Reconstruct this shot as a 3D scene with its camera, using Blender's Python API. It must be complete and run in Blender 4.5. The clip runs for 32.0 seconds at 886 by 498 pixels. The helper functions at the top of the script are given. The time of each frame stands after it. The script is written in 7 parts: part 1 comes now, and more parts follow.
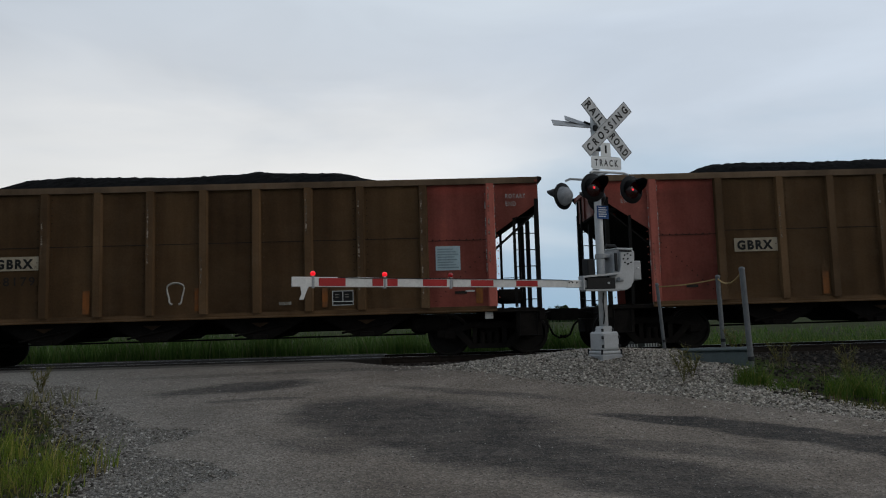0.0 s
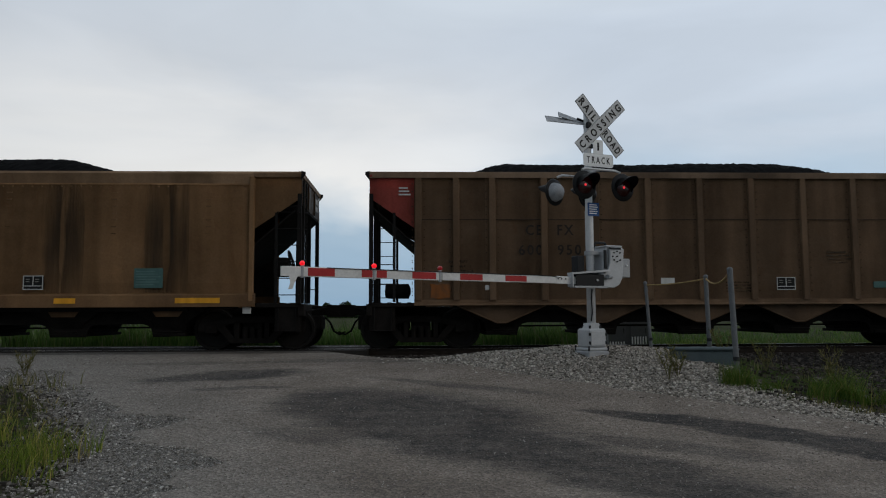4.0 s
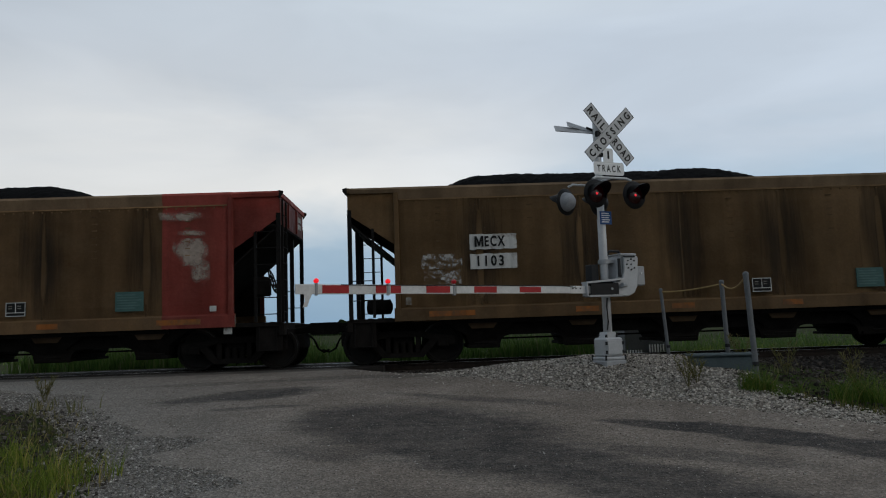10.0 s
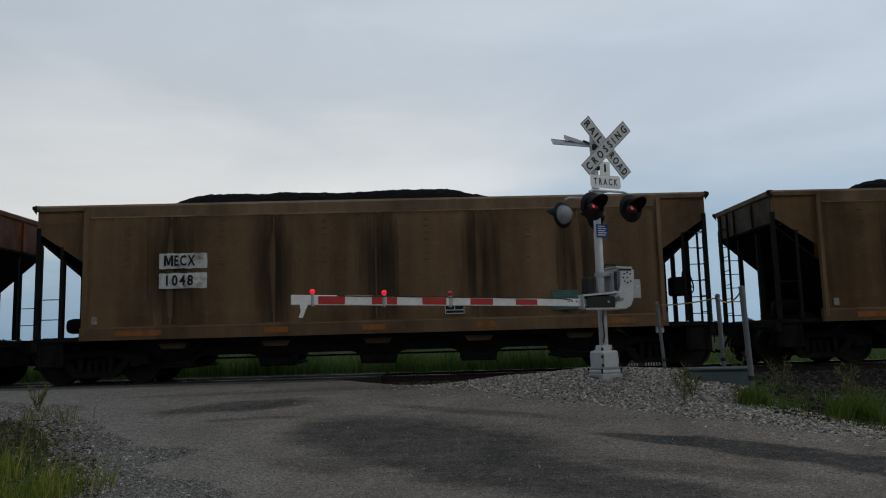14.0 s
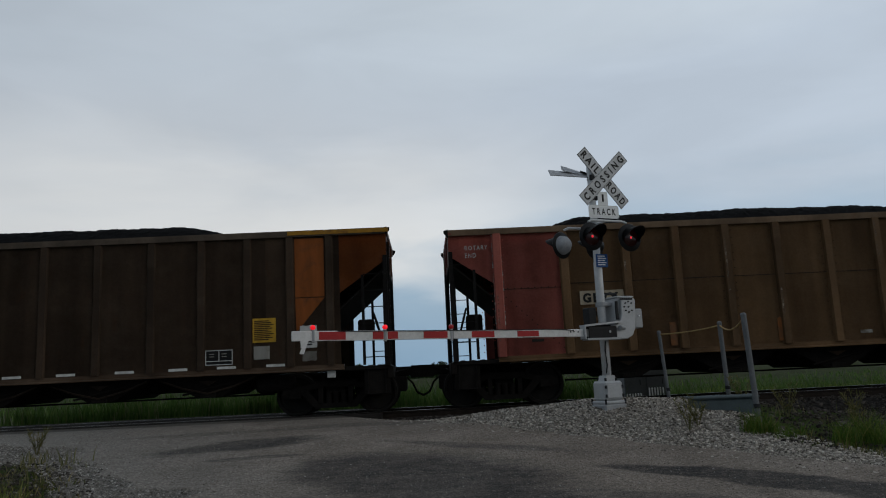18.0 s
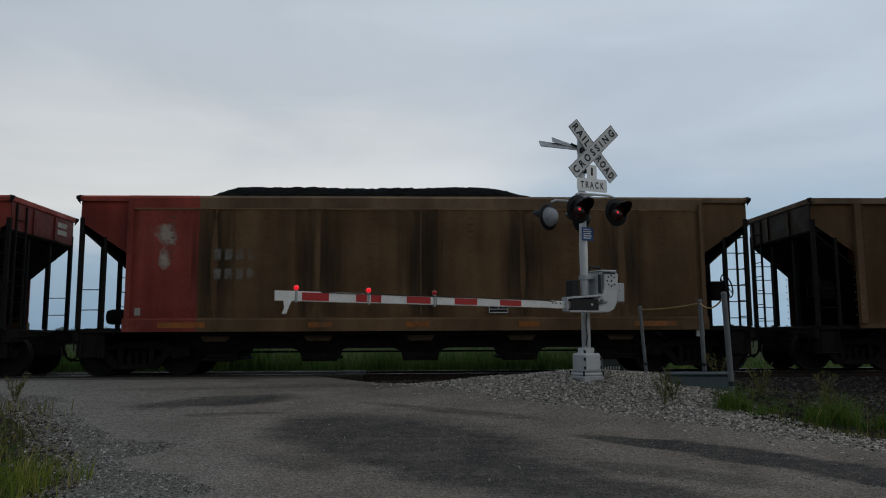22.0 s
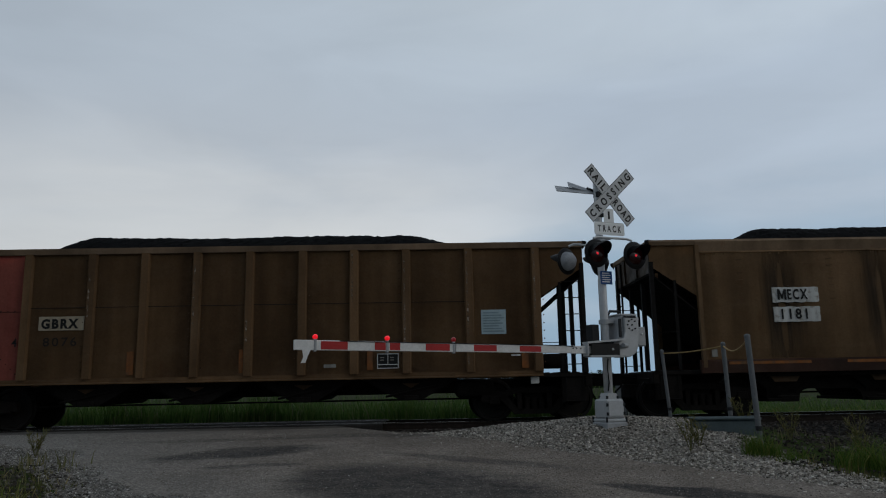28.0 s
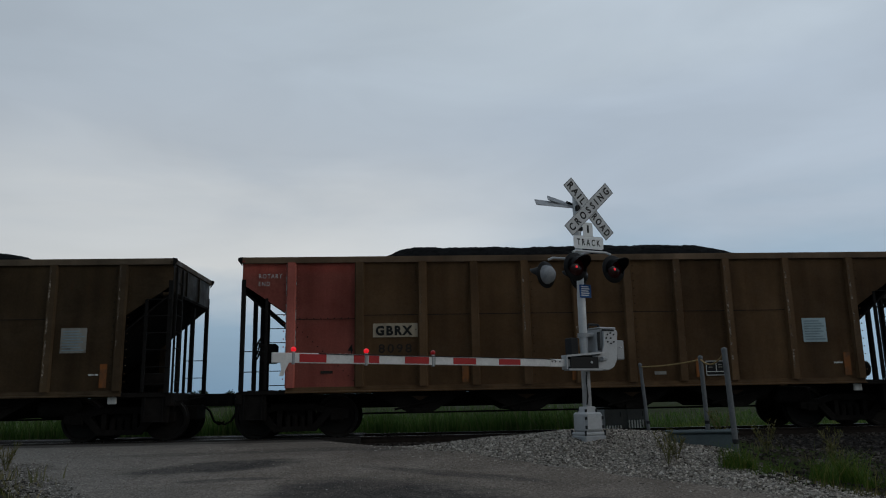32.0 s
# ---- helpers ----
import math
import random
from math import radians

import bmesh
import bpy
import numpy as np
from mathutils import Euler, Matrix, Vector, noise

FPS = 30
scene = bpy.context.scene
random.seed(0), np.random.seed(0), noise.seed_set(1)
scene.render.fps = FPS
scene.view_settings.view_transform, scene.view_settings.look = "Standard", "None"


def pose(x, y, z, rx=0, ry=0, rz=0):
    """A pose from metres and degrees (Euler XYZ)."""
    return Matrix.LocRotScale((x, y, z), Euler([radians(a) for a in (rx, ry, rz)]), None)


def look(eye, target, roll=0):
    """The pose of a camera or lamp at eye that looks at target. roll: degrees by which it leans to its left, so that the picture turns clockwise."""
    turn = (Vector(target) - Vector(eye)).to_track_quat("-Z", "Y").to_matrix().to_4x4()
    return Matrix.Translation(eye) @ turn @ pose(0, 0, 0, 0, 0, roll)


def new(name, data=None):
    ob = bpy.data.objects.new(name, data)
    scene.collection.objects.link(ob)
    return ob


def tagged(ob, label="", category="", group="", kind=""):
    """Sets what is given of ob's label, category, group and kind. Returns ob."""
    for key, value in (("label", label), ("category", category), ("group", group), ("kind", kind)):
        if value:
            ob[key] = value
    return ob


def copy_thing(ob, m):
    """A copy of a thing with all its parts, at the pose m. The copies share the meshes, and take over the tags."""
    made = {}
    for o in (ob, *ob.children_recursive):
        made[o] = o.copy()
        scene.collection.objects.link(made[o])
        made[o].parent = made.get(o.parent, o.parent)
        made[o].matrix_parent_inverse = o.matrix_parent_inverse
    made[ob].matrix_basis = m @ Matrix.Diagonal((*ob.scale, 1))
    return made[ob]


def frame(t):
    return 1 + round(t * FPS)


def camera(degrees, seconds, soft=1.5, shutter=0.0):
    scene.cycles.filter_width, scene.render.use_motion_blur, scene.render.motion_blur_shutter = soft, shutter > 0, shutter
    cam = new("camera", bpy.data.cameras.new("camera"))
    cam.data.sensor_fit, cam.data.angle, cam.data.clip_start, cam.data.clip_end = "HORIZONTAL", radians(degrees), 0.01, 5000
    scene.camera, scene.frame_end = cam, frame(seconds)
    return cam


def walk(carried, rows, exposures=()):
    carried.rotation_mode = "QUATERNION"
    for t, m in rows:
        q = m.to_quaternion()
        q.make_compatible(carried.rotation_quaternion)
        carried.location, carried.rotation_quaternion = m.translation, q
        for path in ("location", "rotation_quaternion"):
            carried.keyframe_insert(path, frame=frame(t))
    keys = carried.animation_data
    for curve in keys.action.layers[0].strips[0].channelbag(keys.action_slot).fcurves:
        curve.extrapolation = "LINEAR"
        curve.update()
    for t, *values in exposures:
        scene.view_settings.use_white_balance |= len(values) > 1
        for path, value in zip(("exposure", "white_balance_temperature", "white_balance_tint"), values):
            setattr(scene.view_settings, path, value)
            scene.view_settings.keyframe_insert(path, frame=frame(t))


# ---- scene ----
cam = camera(60.89, 32.0, soft=1.1)

# a hand-held camera that stands on one spot beside the road
PATH = [
    (0.0, pose(0, 0, 0.761, 95.52, 1.65, -1.33)),
    (0.5, pose(0, 0, 0.761, 95.19, 0.64, -1.28)),
    (1.0, pose(0, 0, 0.761, 95.11, 0.50, -1.91)),
    (1.5, pose(0, 0, 0.761, 94.83, 0.58, -1.18)),
    (2.0, pose(0, 0, 0.761, 94.59, 0.33, -1.49)),
    (2.5, pose(0, 0, 0.761, 94.77, 0.42, -1.48)),
    (3.0, pose(0, 0, 0.761, 94.53, 0.14, -1.40)),
    (3.5, pose(0, 0, 0.761, 94.83, 0.06, -1.70)),
    (5.5, pose(0, 0, 0.761, 95.10, 1.15, -3.46)),
    (6.0, pose(0, 0, 0.761, 95.22, 1.28, -2.19)),
    (6.5, pose(0, 0, 0.761, 95.28, 1.09, -1.26)),
    (7.0, pose(0, 0, 0.761, 95.78, 0.91, -1.07)),
    (7.5, pose(0, 0, 0.761, 95.82, 2.59, -1.32)),
    (8.0, pose(0, 0, 0.761, 96.55, 2.24, -1.64)),
    (8.5, pose(0, 0, 0.761, 96.84, 2.70, -1.65)),
    (9.0, pose(0, 0, 0.761, 96.86, 2.48, -0.92)),
    (9.5, pose(0, 0, 0.761, 96.41, 2.41, -0.91)),
    (10.0, pose(0, 0, 0.761, 96.03, 1.96, -1.06)),
    (10.5, pose(0, 0, 0.761, 95.64, 1.60, -1.11)),
    (11.0, pose(0, 0, 0.761, 95.44, 2.01, -2.10)),
    (11.5, pose(0, 0, 0.761, 96.03, 1.03, -2.56)),
    (12.0, pose(0, 0, 0.761, 95.87, 1.77, -2.38)),
    (12.5, pose(0, 0, 0.761, 99.88, 2.35, -1.26)),
    (13.0, pose(0, 0, 0.761, 97.30, 0.61, -3.12)),
    (13.5, pose(0, 0, 0.761, 96.73, 0.93, -2.24)),
    (15.5, pose(0, 0, 0.761, 97.92, 2.32, -0.35)),
    (16.0, pose(0, 0, 0.761, 97.70, 2.32, -1.30)),
    (16.5, pose(0, 0, 0.761, 98.22, 2.10, -0.35)),
    (17.0, pose(0, 0, 0.761, 99.25, 3.09, 0.14)),
    (17.5, pose(0, 0, 0.761, 99.33, 2.90, -1.38)),
    (18.0, pose(0, 0, 0.761, 99.43, 2.72, -1.22)),
    (18.5, pose(0, 0, 0.761, 99.17, 3.12, -1.50)),
    (19.0, pose(0, 0, 0.761, 99.04, 2.74, 0.12)),
    (19.5, pose(0, 0, 0.761, 99.01, 3.15, 0.04)),
    (20.0, pose(0, 0, 0.761, 98.44, 2.55, -0.60)),
    (20.5, pose(0, 0, 0.761, 99.05, 0.52, -0.35)),
    (21.0, pose(0, 0, 0.761, 96.97, -0.42, -1.52)),
    (21.5, pose(0, 0, 0.761, 97.08, 0.67, -1.71)),
    (22.0, pose(0, 0, 0.761, 96.84, 0.29, -2.63)),
    (22.5, pose(0, 0, 0.761, 96.42, 0.15, -2.24)),
    (23.0, pose(0, 0, 0.761, 96.59, 0.06, -2.85)),
    (23.5, pose(0, 0, 0.761, 97.15, 0.06, -2.38)),
    (24.0, pose(0, 0, 0.761, 98.11, 0.35, -3.23)),
    (24.5, pose(0, 0, 0.761, 99.10, 1.18, -2.81)),
    (25.0, pose(0, 0, 0.761, 99.75, 1.48, -1.44)),
    (25.5, pose(0, 0, 0.761, 100.17, 1.54, -1.22)),
    (27.5, pose(0, 0, 0.761, 101.05, 1.37, -0.59)),
    (28.0, pose(0, 0, 0.761, 100.39, 1.09, -1.14)),
    (28.5, pose(0, 0, 0.761, 99.88, 0.89, -1.92)),
    (29.0, pose(0, 0, 0.761, 100.87, 1.04, -1.85)),
    (29.5, pose(0, 0, 0.761, 101.48, 1.32, -1.45)),
    (30.0, pose(0, 0, 0.761, 101.47, 1.92, -2.18)),
    (30.5, pose(0, 0, 0.761, 101.25, 1.07, -1.63)),
    (31.0, pose(0, 0, 0.761, 101.53, 0.92, -1.44)),
    (31.5, pose(0, 0, 0.761, 101.32, 0.20, -2.56)),
    (32.0, pose(0, 0, 0.761, 101.33, 1.06, -2.70)),
]
EXPOSURES = [(0, 0.12, 6600, 10.5), (6, 0.09, 6580, 10.5), (12, 0.01, 6520, 9.5), (17, -0.12, 6480, 9.5), (24, -0.12, 6430, 9.5), (28, -0.27, 6320, 9), (32, -0.29, 6340, 8.5)]
CLOUD, SUN, BEHIND = 1.0, 0.35, 0.50
TRACK_Y0 = 17.99
walk(cam, PATH, EXPOSURES)

# ---------------------------------------------------------------- sky and sun
SUN_AZ, SUN_EL = 118.0, 24.0
world = bpy.data.worlds.new("overcast_evening")
scene.world = world
world.use_nodes = True
wn, wl = world.node_tree.nodes, world.node_tree.links
wn.clear()


def wnode(kind, **values):
    n = wn.new(kind)
    for k, v in values.items():
        n.inputs[k].default_value = v
    return n


w_sky = wn.new("ShaderNodeTexSky")
w_sky.sky_type = "NISHITA"
w_sky.sun_disc = False
w_sky.sun_elevation, w_sky.sun_rotation = radians(SUN_EL), radians(SUN_AZ)
w_sky.air_density, w_sky.dust_density = 1.6, 3.0
w_co = wn.new("ShaderNodeTexCoord")
w_sep = wn.new("ShaderNodeSeparateXYZ")
wl.new(w_co.outputs["Generated"], w_sep.inputs[0])
# soft stratus: stretched noise over the dome
w_map = wn.new("ShaderNodeMapping")
w_map.inputs["Scale"].default_value = (1.5, 1.5, 5.0)
w_map.inputs["Rotation"].default_value = (0.0, radians(14), 0.0)
w_map.inputs["Location"].default_value = (0.35, 0.2, 0.1)
wl.new(w_co.outputs["Generated"], w_map.inputs[0])
w_noise = wnode("ShaderNodeTexNoise", Scale=1.35, Detail=5.0, Roughness=0.5, Distortion=0.35)
wl.new(w_map.outputs[0], w_noise.inputs["Vector"])
w_add = wn.new("ShaderNodeMath")
w_add.operation = "MULTIPLY_ADD"
w_add.inputs[1].default_value = 0.30
wl.new(w_noise.outputs["Fac"], w_add.inputs[0])
wl.new(w_sep.outputs["Z"], w_add.inputs[2])


def w_ramp(stops):
    r = wn.new("ShaderNodeValToRGB")
    e = r.color_ramp.elements
    e[0].position, e[1].position = stops[0][0], stops[-1][0]
    for i, (at, c) in enumerate(stops):
        k = e[0] if i == 0 else e[len(e) - 1] if i == len(stops) - 1 else e.new(at)
        k.color = (*c, 1)
    wl.new(w_add.outputs[0], r.inputs[0])
    return r.outputs[0]


w_grey = w_ramp(((0.12, (0.27, 0.41, 0.54)), (0.26, (0.33, 0.45, 0.57)), (0.38, (0.50, 0.57, 0.66)), (0.50, (0.50, 0.57, 0.66)), (0.64, (0.58, 0.65, 0.72)), (0.95, (0.50, 0.58, 0.66))))
w_band = w_ramp(((0.12, (0.25, 0.39, 0.54)), (0.24, (0.34, 0.47, 0.60)), (0.33, (0.81, 0.82, 0.82)), (0.39, (0.76, 0.78, 0.795)), (0.48, (0.59, 0.64, 0.70)), (0.62, (0.54, 0.61, 0.69)), (0.95, (0.50, 0.58, 0.66))))
# the bright band of cloud lies low behind the crossing
w_az = wn.new("ShaderNodeVectorMath")
w_az.operation = "DOT_PRODUCT"
w_az.inputs[1].default_value = (-0.28, 0.96, 0.0)
wl.new(w_co.outputs["Generated"], w_az.inputs[0])
w_in = wn.new("ShaderNodeMapRange")
w_in.interpolation_type = "SMOOTHSTEP"
w_in.inputs["From Min"].default_value, w_in.inputs["From Max"].default_value = 0.80, 0.985
wl.new(w_az.outputs["Value"], w_in.inputs["Value"])
w_two = wn.new("ShaderNodeMix")
w_two.data_type = "RGBA"
wl.new(w_in.outputs[0], w_two.inputs[0])
wl.new(w_grey, w_two.inputs[6])
wl.new(w_band, w_two.inputs[7])
w_fall = wn.new("ShaderNodeMapRange")
w_fall.interpolation_type = "SMOOTHSTEP"
w_fall.inputs["From Min"].default_value, w_fall.inputs["From Max"].default_value = -0.7, 0.8
w_fall.inputs["To Min"].default_value, w_fall.inputs["To Max"].default_value = BEHIND, 1.04
wl.new(w_az.outputs["Value"], w_fall.inputs["Value"])
w_mul = wn.new("ShaderNodeVectorMath")
w_mul.operation = "SCALE"
wl.new(w_two.outputs[2], w_mul.inputs[0])
# the cloud thins towards +x
w_side = wn.new("ShaderNodeMath")
w_side.operation = "MULTIPLY_ADD"
w_side.inputs[1].default_value, w_side.inputs[2].default_value = 0.24, 1.0
wl.new(w_sep.outputs["X"], w_side.inputs[0])
w_both = wn.new("ShaderNodeMath")
w_both.operation = "MULTIPLY"
wl.new(w_fall.outputs[0], w_both.inputs[0])
wl.new(w_side.outputs[0], w_both.inputs[1])
# long soft folds in the cloud
w_fold = wnode("ShaderNodeTexNoise", Scale=2.1, Detail=4.0, Roughness=0.5, Distortion=0.5)
wl.new(w_map.outputs[0], w_fold.inputs["Vector"])
w_depth = wn.new("ShaderNodeMapRange")
w_depth.inputs["From Min"].default_value, w_depth.inputs["From Max"].default_value = 0.36, 0.64
w_depth.inputs["To Min"].default_value, w_depth.inputs["To Max"].default_value = 0.955, 1.045
wl.new(w_fold.outputs["Fac"], w_depth.inputs["Value"])
w_all = wn.new("ShaderNodeMath")
w_all.operation = "MULTIPLY"
wl.new(w_both.outputs[0], w_all.inputs[0])
wl.new(w_depth.outputs[0], w_all.inputs[1])
wl.new(w_all.outputs[0], w_mul.inputs["Scale"])
w_cloud = wn.new("ShaderNodeBackground")
w_cloud.inputs["Strength"].default_value = CLOUD
wl.new(w_mul.outputs[0], w_cloud.inputs["Color"])
w_clear = wn.new("ShaderNodeBackground")
w_clear.inputs["Strength"].default_value = 0.07
wl.new(w_sky.outputs[0], w_clear.inputs["Color"])
w_mix = wn.new("ShaderNodeMixShader")
w_mix.inputs[0].default_value = 0.93
wl.new(w_clear.outputs[0], w_mix.inputs[1])
wl.new(w_cloud.outputs[0], w_mix.inputs[2])
w_out = wn.new("ShaderNodeOutputWorld")
wl.new(w_mix.outputs[0], w_out.inputs[0])

sun_data = bpy.data.lights.new("sun", "SUN")
sun_data.energy, sun_data.angle, sun_data.color = SUN, radians(25), (1.0, 0.95, 0.88)
sun = new("sun", sun_data)
sun.matrix_world = look((0, 0, 50), (-50 * math.sin(radians(SUN_AZ)) / math.tan(radians(SUN_EL)), -50 * math.cos(radians(SUN_AZ)) / math.tan(radians(SUN_EL)), 0))

# ---------------------------------------------------------------- materials


class Mat:
    """A small builder for node materials."""

    def __init__(self, name, rough=0.7, metal=0.0, spec=0.2):
        self.m = bpy.data.materials.new(name)
        self.m.use_nodes = True
        self.n, self.l = self.m.node_tree.nodes, self.m.node_tree.links
        self.b = self.n["Principled BSDF"]
        self.b.inputs["Roughness"].default_value = rough
        self.b.inputs["Metallic"].default_value = metal
        self.b.inputs["Specular IOR Level"].default_value = spec
        self.co = self.n.new("ShaderNodeTexCoord")
        self.info = self.n.new("ShaderNodeObjectInfo")

    def vec(self, scale=(1, 1, 1), source="Object", shift=False):
        mp = self.n.new("ShaderNodeMapping")
        mp.inputs["Scale"].default_value = scale
        self.l.new(self.co.outputs[source], mp.inputs[0])
        if shift:
            mul = self.n.new("ShaderNodeMath")
            mul.operation = "MULTIPLY"
            mul.inputs[1].default_value = 40.0
            self.l.new(self.info.outputs["Random"], mul.inputs[0])
            self.l.new(mul.outputs[0], mp.inputs["Location"])
        return mp.outputs[0]

    def noise(self, vec, scale, detail=4.0, rough=0.55, distort=0.0):
        t = self.n.new("ShaderNodeTexNoise")
        for k, v in (("Scale", scale), ("Detail", detail), ("Roughness", rough), ("Distortion", distort)):
            t.inputs[k].default_value = v
        self.l.new(vec, t.inputs["Vector"])
        return t.outputs["Fac"]

    def voronoi(self, vec, scale, out="Color"):
        t = self.n.new("ShaderNodeTexVoronoi")
        t.inputs["Scale"].default_value = scale
        self.l.new(vec, t.inputs["Vector"])
        return t.outputs[out]

    def ramp(self, fac, stops):
        r = self.n.new("ShaderNodeValToRGB")
        el = r.color_ramp.elements
        el[0].position, el[1].position = stops[0][0], stops[-1][0]
        for i, (p, c) in enumerate(stops):
            k = el[0] if i == 0 else el[len(el) - 1] if i == len(stops) - 1 else el.new(p)
            k.color = (c, c, c, 1) if isinstance(c, (int, float)) else (*c, 1)
        self.l.new(fac, r.inputs[0])
        return r.outputs[0]

    def mix(self, fac, a, b, mode="MIX"):
        x = self.n.new("ShaderNodeMix")
        x.data_type, x.blend_type = "RGBA", mode
        for slot, v in ((0, fac), (6, a), (7, b)):
            if isinstance(v, (int, float)):
                x.inputs[slot].default_value = v
            elif isinstance(v, tuple):
                x.inputs[slot].default_value = (*v, 1)
            else:
                self.l.new(v, x.inputs[slot])
        return x.outputs[2]

    def base(self, c):
        if isinstance(c, tuple):
            self.b.inputs["Base Color"].default_value = (*c, 1)
        else:
            self.l.new(c, self.b.inputs["Base Color"])
        return self

    def rough(self, r):
        self.l.new(r, self.b.inputs["Roughness"])
        return self

    def bump(self, h, strength=0.3, dist=0.02):
        u = self.n.new("ShaderNodeBump")
        u.inputs["Strength"].default_value, u.inputs["Distance"].default_value = strength, dist
        self.l.new(h, u.inputs["Height"])
        self.l.new(u.outputs[0], self.b.inputs["Normal"])
        return self

    def glow(self, c, s):
        self.b.inputs["Emission Color"].default_value = (*c, 1)
        self.b.inputs["Emission Strength"].default_value = s
        return self


def mat_car_paint():
    """Weathered car paint: the object's own colour, under coal dust, streaks and rust."""
    k = Mat("weathered_car_paint", 0.62, 0.0, 0.14)
    v = k.vec(shift=True)
    big = k.ramp(k.noise(v, 0.55, 5, 0.6), [(0.32, 0.72), (0.7, 1.18)])
    streak = k.ramp(k.noise(k.vec((2.6, 2.6, 0.30), shift=True), 1.5, 4, 0.5), [(0.3, 0.78), (0.68, 1.14)])
    c = k.mix(1.0, k.info.outputs["Color"], big, "MULTIPLY")
    c = k.mix(0.7, c, streak, "MULTIPLY")
    bands = k.ramp(k.noise(k.vec((1.05, 1.05, 0.06), shift=True), 1.0, 3, 0.5), [(0.33, 0.60), (0.62, 1.18)])
    c = k.mix(0.9, c, bands, "MULTIPLY")
    dust = k.ramp(k.noise(k.vec((0.8, 0.8, 1.1), shift=True), 1.1, 7, 0.65, 0.2), [(0.48, 0.0), (0.72, 0.34)])
    dusty = k.mix(0.35, k.mix(1.0, k.info.outputs["Color"], (1.35, 1.35, 1.35), "MULTIPLY"), (0.20, 0.165, 0.125))
    c = k.mix(dust, c, dusty)
    chips = k.ramp(k.noise(v, 9.0, 6, 0.75), [(0.70, 0.0), (0.76, 0.7)])
    c = k.mix(chips, c, (0.07, 0.040, 0.024))
    rust = k.ramp(k.noise(k.vec((2.2, 2.2, 0.7), shift=True), 2.4, 8, 0.72, 0.3), [(0.58, 0.0), (0.74, 1.0)])
    rusty = k.mix(0.5, k.mix(1.0, k.info.outputs["Color"], (0.95, 0.66, 0.50), "MULTIPLY"), (0.13, 0.060, 0.028))
    c = k.mix(k.mix(1.0, rust, (0.55, 0.55, 0.55), "MULTIPLY"), c, rusty)
    fine = k.noise(v, 22.0, 4, 0.7)
    c = k.mix(0.5, c, k.ramp(fine, [(0.3, 0.75), (0.7, 1.2)]), "MULTIPLY")
    k.base(c).rough(k.ramp(k.noise(v, 3.0, 5), [(0.3, 0.48), (0.7, 0.78)]))
    return k.bump(k.noise(k.vec((1.0, 1.0, 1.6)), 2.2, 6, 0.62), 0.35, 0.03).m


def mat_flaked(name, colour, under, lo=0.50, hi=0.62):
    """Paint that has flaked down to an older coat."""
    k = Mat(name, 0.6, 0.0, 0.18)
    v = k.vec(shift=True)
    c = k.mix(k.ramp(k.noise(v, 2.6, 9, 0.72, 0.4), [(lo, 0.0), (hi, 1.0)]), colour, under)
    c = k.mix(0.8, c, k.ramp(k.noise(k.vec((4, 4, 0.5), shift=True), 1.8, 5), [(0.3, 0.7), (0.7, 1.15)]), "MULTIPLY")
    return k.base(c).bump(k.noise(v, 14, 5), 0.2, 0.01).m


def mat_worn(name, colour, stretch=(1.0, 1.0, 1.7), lo=0.47, hi=0.62, top=0.8, fade=False):
    """Paint worn through to whatever lies under it."""
    k = Mat(name, 0.7, 0.0, 0.15)
    v = k.vec(shift=True)
    k.base(k.mix(0.7, colour, k.ramp(k.noise(v, 9, 5), [(0.3, 0.7), (0.7, 1.2)]), "MULTIPLY"))
    a = k.ramp(k.noise(k.vec(stretch, shift=True), 3.2, 9, 0.70, 0.1), [(lo, 0.0), (hi, top)])
    if fade:
        # worn thin towards its rim
        mp = k.n.new("ShaderNodeMapping")
        mp.inputs["Location"].default_value, mp.inputs["Scale"].default_value = (-1.0, 0.0, -1.0), (2.0, 0.0, 2.0)
        k.l.new(k.co.outputs["Generated"], mp.inputs[0])
        ln = k.n.new("ShaderNodeVectorMath")
        ln.operation = "LENGTH"
        k.l.new(mp.outputs[0], ln.inputs[0])
        ad = k.n.new("ShaderNodeMath")
        ad.operation = "MULTIPLY_ADD"
        ad.inputs[1].default_value = -0.30
        k.l.new(ln.outputs["Value"], ad.inputs[0])
        k.l.new(k.noise(k.vec(stretch, shift=True), 2.6, 9, 0.72, 0.15), ad.inputs[2])
        a = k.ramp(ad.outputs[0], [(lo, 0.0), (hi, top)])
    k.l.new(a, k.b.inputs["Alpha"])
    return k.m


def mat_plain(name, colour, rough=0.6, metal=0.0, vary=0.25, scale=6.0, bump=0.15, source="Object", spec=0.2):
    k = Mat(name, rough, metal, spec)
    v = k.vec(source=source)
    n = k.noise(v, scale, 6, 0.65)
    c = k.mix(1.0, colour, k.ramp(n, [(0.25, 1.0 - vary), (0.75, 1.0 + vary)]), "MULTIPLY")
    c = k.mix(0.6, c, k.ramp(k.noise(v, scale * 9, 3), [(0.3, 1 - vary), (0.7, 1 + vary * 0.6)]), "MULTIPLY")
    k.base(c)
    return k.bump(k.noise(v, scale * 4, 5), bump, 0.01).m


def mat_lamp(name, colour, strength, base=(0.3, 0.01, 0.01)):
    return Mat(name, 0.25, 0.0, 0.5).base(base).glow(colour, strength).m


